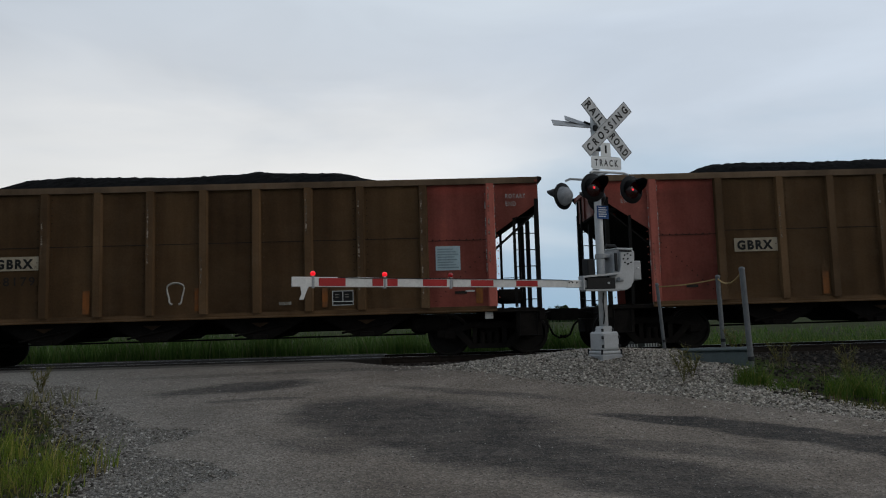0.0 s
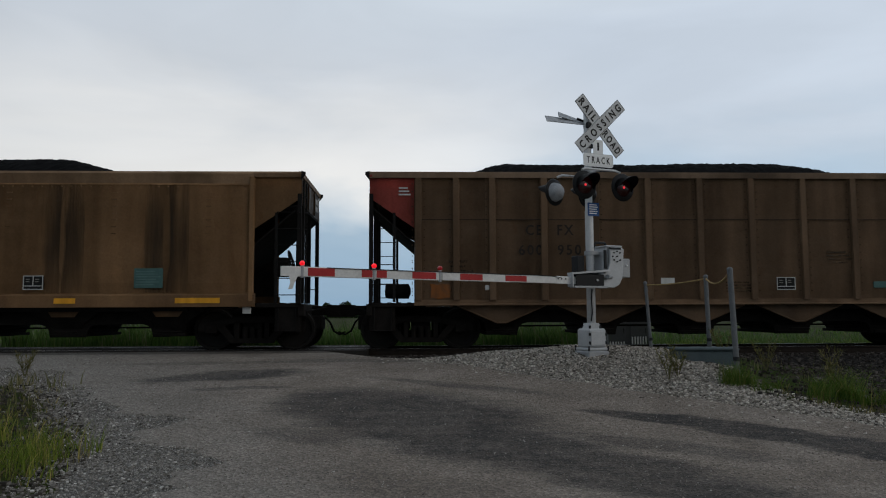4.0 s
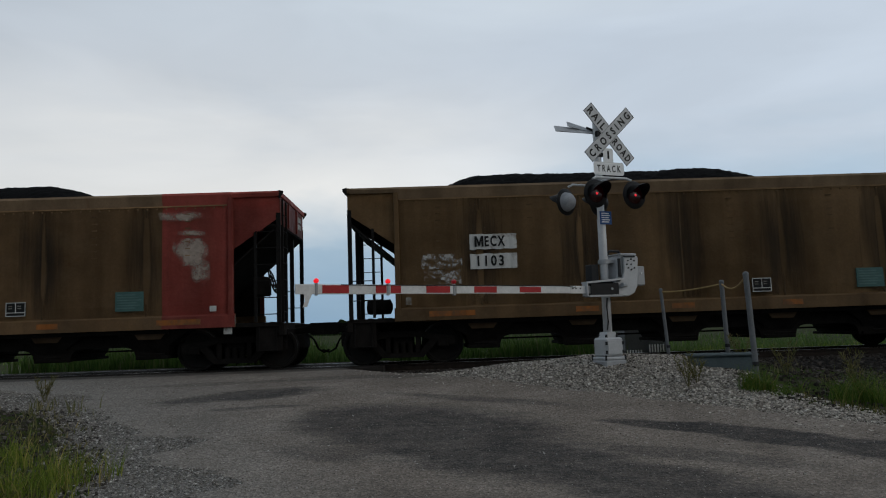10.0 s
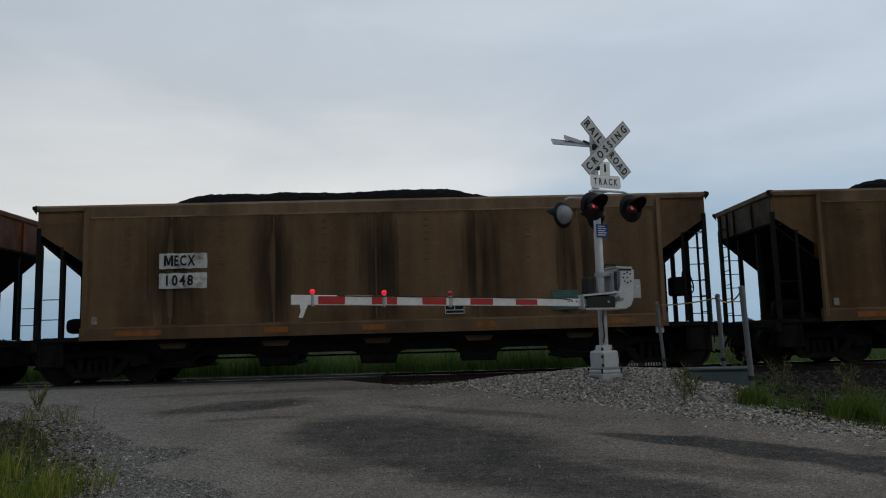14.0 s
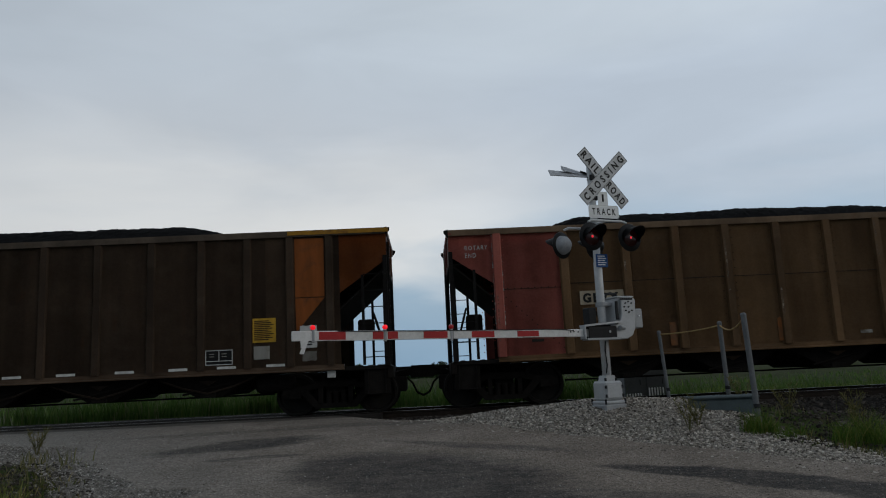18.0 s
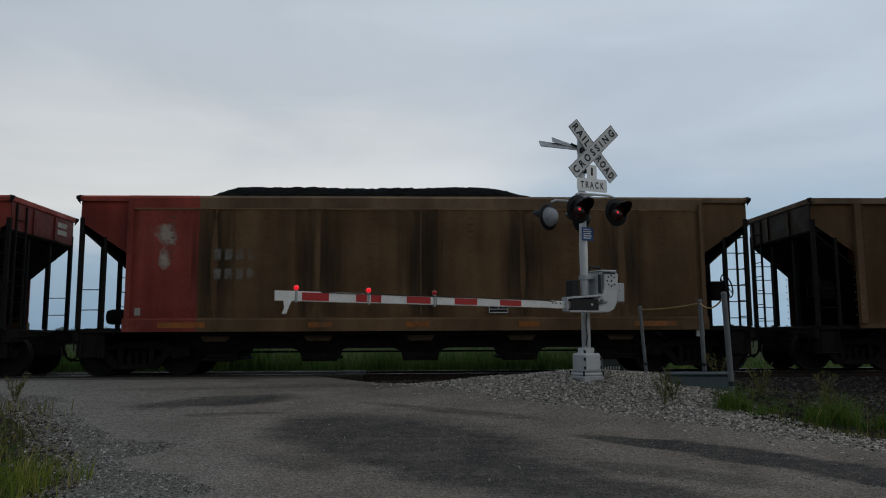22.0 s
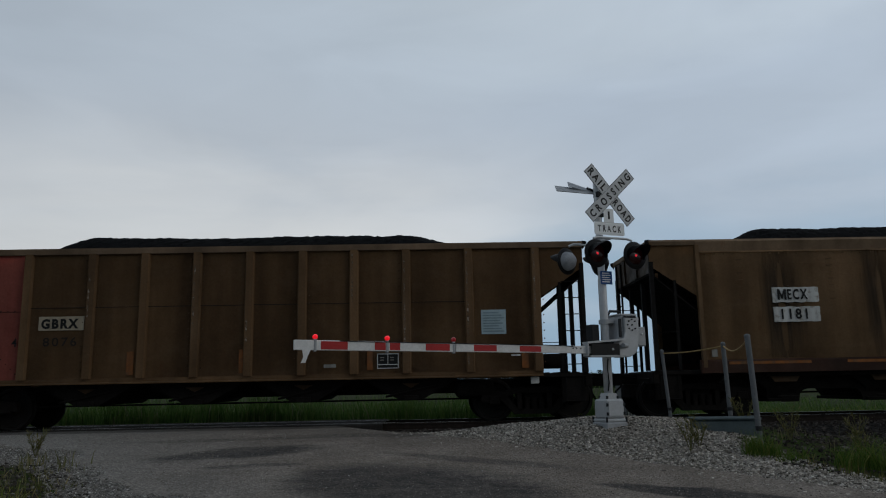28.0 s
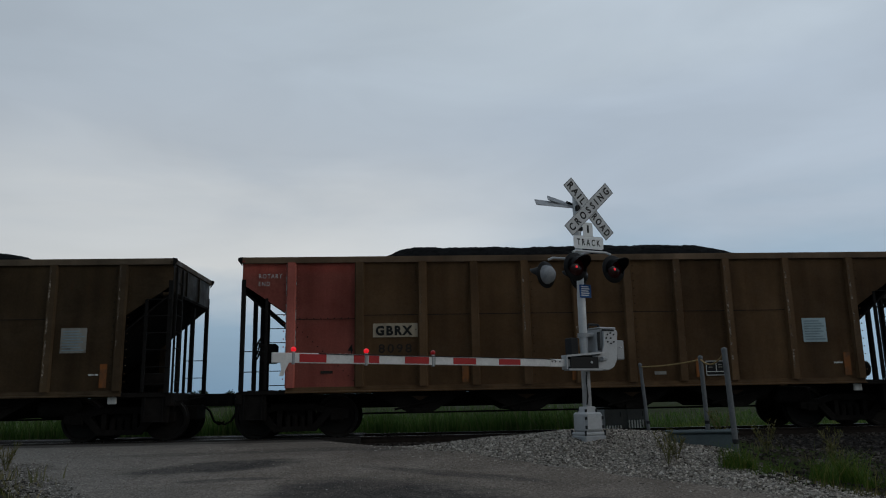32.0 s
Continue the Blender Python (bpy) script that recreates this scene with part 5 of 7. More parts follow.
def marks_dark(car, number, end, yellow=(12.0, 1.62), white_rib=0, plain=False, patches=(), strips=(), weights=(), patch_mat=None):
    if not plain:
        ragged(car, 3.27, 1.74, 0.68, 0.82, M_WHITE, "mark_panel", 3.0, "white overpainted mark panel", 0.008)
        ragged(car, 4.22, 1.74, 0.86, 0.82, M_WHITE, "mark_panel", 4.0, "", 0.008)
        for t, x, z in (("OF", 3.36, 2.20), (number[:2], 3.36, 1.82), ("AX", 4.30, 2.20), (number[2:], 4.30, 1.82)):
            p = plate(car, x - 0.03, z - 0.04, 0.54, 0.32, M_STEN, "stencil_field", 0.006, "grey stencil field")
            words(car, t, x + 0.01, z, 0.24, M_BLACK, bold=0.02, width=0.44, proud=0.012)
        for x, w in ((3.30, 0.60), (4.26, 0.76)):
            ragged(car, x, 1.12, w, 0.60, M_DULL if weights else M_WORNG, "overpaint", x, "", 0.008)
            if weights and not weights[x > 4]:
                bars(car, x + 0.24, 1.25, 0.44, 0.26, 2, M_BLACK)
            elif weights:
                for t, z in zip(weights[x > 4], (1.42, 1.26)):
                    words(car, t, x + (0.08 if x < 4 else 0.66 - 0.075 * len(t)), z, 0.085, M_BLACK, bold=0.008, width=0.075 * len(t))
            else:
                bars(car, x + 0.08, 1.22, w * 0.6, 0.26, 2, M_BLACK)
            plate(car, x + 0.1, 1.10, 0.40, 0.05, M_WHITE, "reflector", 0.004)
    for x in (2.3, 5.5, 6.6, 7.7, 8.9, 10.0, 11.0, 12.02):
        plate(car, x, 1.09, 0.40, 0.055, M_WHITE, "reflector")
    if yellow:
        x, z = yellow[0] - 0.26, yellow[1]
        plate(car, x, z, 0.50, 0.52, M_YELLOW, "placard", label="yellow printed placard")
        bars(car, x + 0.035, z + 0.04, 0.42, 0.44, 11, M_FADED)
        plate(car, x + 0.02, z - 0.36, 0.34, 0.28, M_GREYP, "overpaint")
    frame_box(car, 10.76 if yellow and yellow[0] > 11.5 else 10.86, 1.18, 0.58, 0.32)
    ragged(car, 12.73, 1.46, 0.36, 0.48, M_LABEL, "paint_patch", 5.0, "", 0.010)
    bars(car, 12.79, 1.50, 0.24, 0.24, 4, M_BLACK)
    ragged(car, 12.77, 1.18, 0.30, 0.20, M_DULL, "overpaint", 6.0, "", 0.010)
    for x in (1.36,) + tuple(strips):
        plate(car, x, 1.24, 0.13, 0.80 if x < 2 else 0.42, M_ORANGE, "orange_strip")
    plate(car, 1.55, 1.44, 0.32, 0.24, M_LABEL, "small_label")
    for i, (x, w, h) in enumerate(patches):
        ragged(car, x, 1.12, w, h, patch_mat or M_WHITE, "paint_patch", 7.0 + i, "block of pale overpaint", 0.012, 0.35)
        if patch_mat:
            ragged(car, x + 0.05, 1.10, w * 0.7, 0.10, M_WHITE, "paint_patch", 9.0 + i, "", 0.012)
    if end:
        # an orange end with a slanting lower edge, and a yellow top chord
        s = 1 if end == "right" else -1
        y = -SIDE - 0.011
        part("orange_field", prism([(s * 5.44, 3.86), (s * 6.08, 3.86), (s * 6.08, 2.56), (s * 5.44, 2.56)], "y", y, y + 0.006), M_RUSTO, car)
        part("orange_field", prism([(s * 5.44, 2.54), (s * 6.08, 2.54), (s * 5.46, 1.80)], "y", y, y + 0.006), M_RUSTO, car)
        paint(car, tuple(v * 1.05 for v in ORANGE), {"end_gusset"}, *((6, 99) if s > 0 else (-99, -6)))
        part("chord_stripe", box(*sorted((s * 5.3, s * 7.52)), -SIDE - 0.081, -SIDE - 0.073, 3.93, 4.018), M_CHORD, car)
        # orange cut down here to paint in the shade on the end wall
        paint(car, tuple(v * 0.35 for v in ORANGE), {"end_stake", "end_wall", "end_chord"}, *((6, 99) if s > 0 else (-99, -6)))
    if white_rib:
        for k, (dx, z0, z1) in enumerate(((-0.045, 1.2, 2.5), (-0.015, 1.9, 3.8), (0.02, 1.3, 3.2))):
            part("flaked_paint", box(white_rib + dx, white_rib + dx + 0.03, -SIDE - 0.054, -SIDE - 0.049, z0, z1), M_FLAKEW, car)


def spray_tag(car, x, z, w, h, seed, n=6):
    """A looping spray-painted tag: thin rounded strokes, no letters."""
    rnd = random.Random(seed)
    y = -SIDE - 0.012
    for k in range(n):
        u0, u1 = x - HL + w * k / n, x - HL + w * (k + 1.12) / n
        top, low, lean = rnd.uniform(0.82, 1.0), rnd.uniform(0.0, 0.16), rnd.uniform(-0.05, 0.08)
        pts = []
        for i in range(30):
            a = -1.35 + i / 29 * (6.283 - rnd.uniform(0.3, 0.42))
            r = 1.0 + 0.10 * math.sin(3 * a + k) + 0.05 * math.sin(5 * a + 2 * k)
            cu, cv = math.cos(a), math.sin(a)
            u = (u0 + u1) / 2 + (u1 - u0) / 2 * r * math.copysign(abs(cu) ** 0.6, cu) + lean * cv
            v = z + h * ((top + low) / 2 + (top - low) / 2 * r * math.copysign(abs(cv) ** 0.75, cv))
            pts.append((u, y, v))
        part("spray_line", tube(pts, 0.020, 4), M_SPRAY, car)
        if n > 2:
            m = (u0 + u1) / 2
            pts = [(m + 0.02 * math.sin(i + k), y, z + h * (0.12 + 0.5 * i / 5)) for i in range(6)]
            part("spray_line", tube(pts, 0.015, 4), M_SPRAY, car)


LEFT1, LEFT2, RIGHT1, RIGHT2 = (-99, -6.2), (-99, -5.2), (6.2, 99), (5.2, 99)
ENDS = {"end_gusset", "end_panel"}


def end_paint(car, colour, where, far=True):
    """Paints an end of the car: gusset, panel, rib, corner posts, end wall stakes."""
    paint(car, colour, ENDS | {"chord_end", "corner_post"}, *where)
    # end walls, stakes and chords darkened: the shade between cars is in their colour
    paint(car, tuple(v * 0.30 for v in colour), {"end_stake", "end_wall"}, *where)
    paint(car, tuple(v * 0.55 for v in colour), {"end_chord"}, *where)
    if where in (LEFT2, RIGHT2):
        lo, hi = (-6.6, -5.9) if where == LEFT2 else (5.9, 6.6)
        paint(car, tuple(v * 0.6 for v in colour) if car["body"] == "smooth" else colour, {"rib"}, lo, hi)
        if car["body"] == "smooth":
            # the red runs over the top chord and the sill too
            x0, x1 = (-HL + 1.06, -4.80) if where == LEFT2 else (4.80, HL - 1.06)
            s = -SIDE
            a = part("painted_chord", prism([(s - 0.057, TOP + 0.003), (s - 0.089, TOP - 0.05), (s - 0.024, TOP - 0.272), (s - 0.016, TOP - 0.272), (s - 0.05, TOP)], "x", x0, x1), M_CAR, car)
            x0, x1 = (-HL + 1.0, -4.80) if where == LEFT2 else (4.80, HL - 1.0)
            b = part("painted_sill", prism([(s - 0.068, SILL - 0.05), (s - 0.068, SILL + 0.20), (s - 0.024, SILL + 0.243), (s - 0.016, SILL + 0.24), (s - 0.06, SILL + 0.19), (s - 0.06, SILL - 0.05)], "x", x0, x1), M_CAR, car)
            a.color, b.color = (*(v * 0.85 for v in colour), 1), (*(v * 0.6 for v in colour), 1)


c = add_car(-2, "smooth", "brown smooth-sided loaded coal hopper car", load=1)
marks_smooth(c, "", "")
c = add_car(-1, "wide", "brown ribbed loaded coal car", load=2)
marks_wide(c, "")
c = add_car(0, "wide", "brown ribbed coal car with a faded red trailing end", load=0)
end_paint(c, PINK, RIGHT2)
marks_wide(c, "48179", rotary="right", red_side=1)
spray_tag(c, 6.6, 1.3, 0.30, 0.55, 4, 1)
c = add_car(1, "wide", "brown ribbed coal car with a faded red leading end", load=2)
end_paint(c, PINK, LEFT2)
marks_wide(c, "", rotary="left", red_side=-1)
c = add_car(2, "smooth", "brown smooth-sided coal car with one grey mark panel", (0.092, 0.062, 0.038), 1)
end_paint(c, tuple(v * 0.8 for v in RED), LEFT1)
plate(c, 2.77, 1.96, 1.27, 0.86, M_LABEL, "mark_panel", label="grey-white stencilled mark panel")
words(c, "CEFX", 2.90, 2.50, 0.22, M_BLACK, bold=0.012, width=0.84)
words(c, "60782", 2.88, 2.04, 0.22, M_BLACK, bold=0.012, width=1.0)
frame_box(c, 9.0, 1.28, 0.55, 0.15)
plate(c, 11.20, 1.30, 0.56, 0.44, M_TEAL, "placard")
grime(c)
for x0, x1 in ((1.79, 2.76), (4.95, 5.45), (7.05, 7.55), (9.85, 10.3), (12.05, 13.0)):
    part("reflector", box(x0 - HL, x1 - HL, -SIDE - 0.070, -SIDE - 0.060, SILL + 0.02, SILL + 0.14), M_ORANGE, c)
c = add_car(3, "smooth", "brown smooth-sided coal car with a scuffed red leading end", (0.222, 0.150, 0.088), 1)
end_paint(c, RED, LEFT2)
ragged(c, 1.45, 1.75, 1.0, 1.70, M_SCAR, "scuffed_paint", 3.0, "chalky scuffed paint")
marks_smooth(c, "MECX", "1049", glow_dash=True)
c = add_car(4, "close", "tan close-ribbed coal car with a red corner", load=3)
end_paint(c, RED, LEFT1)
marks_close(c, "600950")
c = add_car(5, "close", "tan close-ribbed coal car with a red corner", load=0)
end_paint(c, RED, LEFT1)
marks_close(c, "600964")
c = add_car(6, "smooth", "brown smooth-sided coal car with a blue panel", (0.120, 0.092, 0.064), 2)
end_paint(c, GREYB, LEFT1)
plate(c, 2.67, 1.24, 1.38, 2.38, M_BLUE, "blue_panel", label="dull blue painted panel")
for t, x, z, w in (("CITX", 2.66, 2.50, 0.92), ("680826", 2.60, 2.03, 1.20)):
    plate(c, x, z, w, 0.32, M_LABEL, "mark_panel", 0.006)
    words(c, t, x + 0.06, z + 0.05, 0.22, M_BLACK, bold=0.01, width=w - 0.14, proud=0.014)
ragged(c, 1.55, 1.70, 0.48, 0.42, M_WHITE, "paint_patch", 11.0)
ragged(c, 1.62, 1.46, 0.16, 0.36, M_WHITE, "paint_patch", 12.0)
ragged(c, 1.66, 2.0, 0.26, 0.28, M_WHITE, "paint_patch", 14.0)
plate(c, 1.92, 1.50, 0.44, 0.20, M_YELLOW, "yellow_patch")
plate(c, 4.40, 1.58, 0.50, 0.13, M_YELLOW, "yellow_patch")
plate(c, 12.35, 1.50, 0.75, 0.20, M_YELLOW, "yellow_patch")
ragged(c, 5.30, 1.32, 0.92, 0.60, M_GREYP, "overpaint", 13.0)
for i, x in enumerate((7.7, 8.45, 9.2)):
    ragged(c, x, 1.26, 0.72, 0.17, M_FLAKEW, "paint_patch", 15.0 + i)
frame_box(c, 8.9, 1.46, 0.42, 0.16)
plate(c, 11.2, 1.55, 0.7, 0.18, M_TEAL, "placard")
grime(c)
paint(c, YELLOW, {"chord_end", "corner_post", "end_stake", "end_wall", "end_chord"}, 6.2, 99)
paint(c, YELLOW, {"rib"}, 6.1, 6.5)
for o in c.children:
    if o.name.split(".")[0] in {"platform_post"} and o.data.vertices[0].co.x > 0 and o.data.vertices[0].co.y < 0:
        o.color = (*YELLOW, 1)
part("yellow_post", box(HL - 0.62, HL - 0.50, -SIDE - 0.03, -SIDE + 0.03, 1.04, 3.1), M_YELLOW, c)
part("chord_stripe", box(6.0, 7.36, -SIDE - 0.092, -SIDE - 0.070, TOP - 0.12, TOP - 0.04), M_YELLOW, c)
c = add_car(7, "close", "tan close-ribbed coal car with a red corner", load=2)
end_paint(c, RED, LEFT1)
marks_close(c, "601049")
c = add_car(8, "smooth", "brown smooth-sided coal car with a bright red trailing end", (0.189, 0.137, 0.083), 3)
end_paint(c, RED, RIGHT2)
marks_smooth(c, "MECX", "1204")
ragged(c, 12.4, 2.30, 0.80, 0.60, M_SCAR, "scuffed_paint", 21.0)
ragged(c, 12.75, 1.75, 0.45, 0.85, M_SCAR, "scuffed_paint", 210.0)
ragged(c, 12.1, 3.28, 1.0, 0.22, M_SCAR, "scuffed_paint", 211.0)
plate(c, 13.2, 1.30, 0.14, 0.12, M_LABEL, "small_label")
ragged(c, 12.5, 2.95, 0.60, 0.14, M_SCAR, "scuffed_paint", 22.0)
c = add_car(9, "smooth", "brown smooth-sided coal car with a red trailing end", (0.177, 0.130, 0.076), 1)
end_paint(c, RED, RIGHT2)
marks_smooth(c, "MECX", "1103")
ragged(c, 1.62, 2.06, 0.88, 0.32, M_FLAKEW, "paint_patch", 23.0)
ragged(c, 1.66, 1.72, 0.80, 0.30, M_FLAKEW, "paint_patch", 24.0)
ragged(c, 12.7, 2.2, 0.3, 0.85, M_SCAR, "scuffed_paint", 25.0)
ragged(c, 12.5, 3.3, 0.7, 0.16, M_SCAR, "scuffed_paint", 26.0)
c = add_car(10, "wide", "brown ribbed coal car with a sprayed tag", (0.190, 0.120, 0.063), 2)
end_paint(c, tuple(0.75 * v for v in PINK), LEFT2)
paint(c, PINK, {"rib"}, -6.6, -5.9)
paint(c, (0.15, 0.115, 0.085), {"end_gusset"}, *LEFT1)
ragged(c, 1.25, 2.55, 1.15, 1.15, M_FADEBROWN, "paint_patch", 27.0)
ragged(c, 1.2, 1.3, 1.3, 2.3, M_FLECK, "flaked_paint", 28.0)
marks_wide(c, "49052", panel=True, red_side=-1)
spray_tag(c, 6.05, 1.06, 2.7, 0.98, 2, 7)
spray_tag(c, 8.55, 1.50, 0.85, 0.42, 3, 4)
spray_tag(c, 8.35, 1.25, 1.2, 0.80, 5, 2)
c = add_car(11, "dark", "dark brown coal car with white overpainted blocks", (0.098, 0.058, 0.036), 0)
marks_dark(c, "85076", "right", (11.9, 1.34), patches=((2.35, 0.62, 0.95), (6.33, 0.80, 0.88), (7.46, 0.84, 1.02), (8.62, 0.80, 0.96)), strips=(5.2,))
c = add_car(12, "smooth", "tan smooth-sided loaded coal car", (0.218, 0.163, 0.109), 3)
marks_smooth(c, "MECX", "1048")
c = add_car(13, "smooth", "brown smooth-sided coal car with a scuffed red trailing end", (0.183, 0.130, 0.080), 1)
end_paint(c, RED, RIGHT2)
marks_smooth(c, "", "")
ragged(c, 12.3, 2.15, 1.15, 1.05, M_SCAR, "scuffed_paint", 31.0, "chalky scuffed paint")
ragged(c, 12.3, 3.3, 0.95, 0.22, M_SCAR, "scuffed_paint", 32.0)
c = add_car(14, "dark", "dark brown coal car with an orange trailing end", load=2)
marks_dark(c, "85008", "right", (11.9, 1.70), white_rib=6.19, strips=(5.2, 6.35, 8.5), weights=(("LD LMT", "LT WT"), ()))
c = add_car(15, "dark", "dark brown coal car with an orange trailing end", (0.083, 0.054, 0.035), 0)
marks_dark(c, "85090", "right", (12.0, 1.62), strips=(3.15, 6.35), weights=(("LD LMT", "LT WT"), ()))
c = add_car(16, "wide", "brown ribbed coal car with a red leading end", load=3)
end_paint(c, tuple(0.88 * v for v in PINK), LEFT2)
marks_wide(c, "49074", rotary="left", red_side=-1)
c = add_car(17, "smooth", "brown smooth-sided coal car with a red leading end", (0.177, 0.127, 0.083), 1)
end_paint(c, RED, LEFT2)
marks_smooth(c, "MECX", "1061")
for i in range(4):
    plate(c, 1.35 + i * 0.26, 2.12, 0.18, 0.24, M_WHITE, "faded_letter")
    if i:
        plate(c, 1.35 + i * 0.26, 1.72, 0.14, 0.22, M_WHITE, "faded_letter")
ragged(c, 1.5, 2.5, 0.5, 0.45, M_SCAR, "scuffed_paint", 33.0)
for k, (x, z, w, h) in enumerate(((5.55, 1.30, 0.9, 0.26), (6.3, 1.32, 1.0, 0.44), (7.15, 1.30, 0.9, 0.60), (8.0, 1.32, 1.1, 0.48))):
    ragged(c, x, z, w, h, M_TANW, "overpaint", 34.0 + k, "", 0.03, 0.4)
c = add_car(18, "smooth", "brown smooth-sided coal car with a red trailing end", (0.186, 0.137, 0.085), 0)
end_paint(c, RED, RIGHT2)
marks_smooth(c, "", "")
ragged(c, 12.6, 2.4, 0.7, 0.8, M_SCAR, "scuffed_paint", 35.0)
c = add_car(19, "smooth", "brown smooth-sided coal car with a scarred red leading end", (0.177, 0.127, 0.080), 2)
end_paint(c, RED, LEFT2)
marks_smooth(c, "", "", teal=False)
ragged(c, 1.55, 2.75, 0.55, 0.62, M_SCAR, "scuffed_paint", 36.0)
ragged(c, 1.72, 2.2, 0.28, 0.6, M_SCAR, "scuffed_paint", 37.0)
c = add_car(20, "wide", "brown ribbed coal car with a faded red trailing end", load=1)
end_paint(c, PINK, RIGHT2)
marks_wide(c, "48153", rotary="right", red_side=1)
c = add_car(21, "dark", "dark brown coal car with an orange leading end", load=0)
marks_dark(c, "85067", "left", (11.1, 1.52), white_rib=6.19, strips=(2.62, 5.36, 9.2, 12.1), patches=())
ragged(c, 12.68, 1.12, 0.62, 2.72, M_STEEL, "overpaint", 41.0, "tall block of grey overpaint", 0.010)
for x in (2.56, 5.32, 9.13, 12.05):
    ragged(c, x - 0.02, 1.12, 0.30, 1.08, M_WORNG, "overpaint", x, "", 0.014, 0.5)
paint(c, (0.17, 0.15, 0.125), {"rib"}, -6.5, -6.0)
paint(c, (0.15, 0.14, 0.125), {"rib"}, 6.0, 6.5)
for x in (-6.25, -6.13):
    b = bmesh.new()
    for i in range(16):
        box(x - 0.012, x + 0.012, -SIDE - 0.055, -SIDE - 0.047, 1.2 + i * 0.17, 1.224 + i * 0.17, bm=b)
    part("rivet_row", b, M_FADED, c)
c = add_car(22, "dark", "dark brown coal car with an orange leading end", (0.085, 0.057, 0.038), 3)
marks_dark(c, "85095", "left", (12.0, 1.62))
c = add_car(23, "dark", "dark brown coal car with an orange leading end", load=1)
marks_dark(c, "", "left", (11.4, 1.72), plain=True)
c = add_car(24, "wide", "brown ribbed coal car with a faded red leading end", load=0)
end_paint(c, PINK, LEFT2)
marks_wide(c, "48076", rotary="left", red_side=-1, split=True)
c = add_car(25, "smooth", "brown smooth-sided coal car with a chalky white panel", (0.171, 0.123, 0.076), 3)
end_paint(c, RED, RIGHT1)
paint(c, CHALK, {"end_panel"}, 5.2, 99)
marks_smooth(c, "MECX", "1181", dashes=((1.6, 3.4), (4.2, 6.6), (8.2, 9.4), (10.3, 13.1)), thin=True)
ragged(c, 12.3, 1.5, 1.2, 2.0, M_SCAR, "scuffed_paint", 38.0)
paint(c, (0.055, 0.027, 0.018), {"side_sill"})
c = add_car(26, "dark", "dark brown coal car with white overpainted blocks", load=2)
marks_dark(c, "85069", "left", (12.1, 1.56), patches=((2.40, 0.44, 0.80), (5.36, 0.72, 0.62), (6.46, 0.86, 0.70), (7.66, 0.84, 0.92), (8.80, 0.82, 0.66)), weights=(("LD LMT", "LT WT"), ("235000", "51000")), patch_mat=M_DULL)
c = add_car(27, "wide", "brown ribbed coal car with a flaking red leading end", (0.118, 0.078, 0.042), 2)
end_paint(c, tuple(0.9 * v for v in PINK), LEFT2)
ragged(c, 1.75, 2.62, 0.85, 1.12, M_FADEBROWN, "paint_patch", 39.0, "", 0.05, 0.5)
ragged(c, 1.15, 1.4, 1.4, 2.35, M_FLECK, "flaked_paint", 390.0)
marks_wide(c, "", rotary="left", red_side=-1, placard_mat=M_GREYP)
c = add_car(28, "wide", "brown ribbed coal car with a faded red leading end", load=3)
end_paint(c, PINK, LEFT2)
marks_wide(c, "48098", rotary="left", red_side=-1, split=True)
c = add_car(29, "wide", "brown ribbed loaded coal car", load=1)
marks_wide(c, "")
c = add_car(30, "smooth", "brown smooth-sided loaded coal hopper car", load=0)
marks_smooth(c, "", "")
for o in list(PROTO.values()):
    for child in list(o.children_recursive) + [o]:
        bpy.data.objects.remove(child)


# ---------------------------------------------------------------- the crossing signal and gate
M_GALV = mat_plain("galvanised_grey_paint", (0.35, 0.36, 0.37), 0.5, 0.2, 0.14, 5.0, 0.1)
M_ALU = mat_plain("weathered_aluminium", (0.60, 0.61, 0.62), 0.45, 0.12, 0.12, 6.0, 0.1)
M_CASE = mat_plain("grey_cast_case", (0.46, 0.47, 0.48), 0.5, 0.1, 0.12, 5.0, 0.1)
M_DARKB = mat_plain("dark_bracket_steel", (0.028, 0.029, 0.031), 0.7, 0.0, 0.3, 6.0)
M_HOOD = mat_plain("black_signal_enamel", (0.010, 0.010, 0.011), 0.45, 0.0, 0.3, 5.0, 0.05)
M_SIGNW = mat_plain("white_reflective_sheet", (0.84, 0.85, 0.85), 0.45, 0.0, 0.06, 7.0, 0.05)
M_SIGNK = mat_plain("black_sign_paint", (0.012, 0.012, 0.013), 0.5)
M_SIGNB = mat_plain("blue_sign_sheet", (0.020, 0.085, 0.260), 0.4, 0.0, 0.1, 7.0)
M_ARMW = mat_plain("white_arm_sheeting", (0.72, 0.71, 0.69), 0.5, 0.0, 0.14, 4.0)
M_ARMR = mat_plain("red_arm_sheeting", (0.42, 0.035, 0.035), 0.45, 0.0, 0.14, 4.0)
M_BLADE = mat_plain("weathered_white_sheeting", (0.60, 0.61, 0.62), 0.5, 0.0, 0.20, 5.0)
M_UNDER = mat_plain("dull_aluminium_back", (0.36, 0.37, 0.39), 0.6, 0.1, 0.26, 9.0, 0.2)
M_LENS = mat_lamp("red_lens", (1.0, 0.02, 0.03), 0.002, (0.007, 0.0015, 0.002))
M_SPOT = mat_lamp("lit_red_diode", (1.0, 0.03, 0.05), 0.7)
M_LAMP = mat_lamp("lit_red_gate_lamp", (1.0, 0.010, 0.022), 0.75)
M_DIM = mat_lamp("unlit_red_gate_lamp", (1.0, 0.02, 0.03), 0.06, (0.20, 0.012, 0.012))

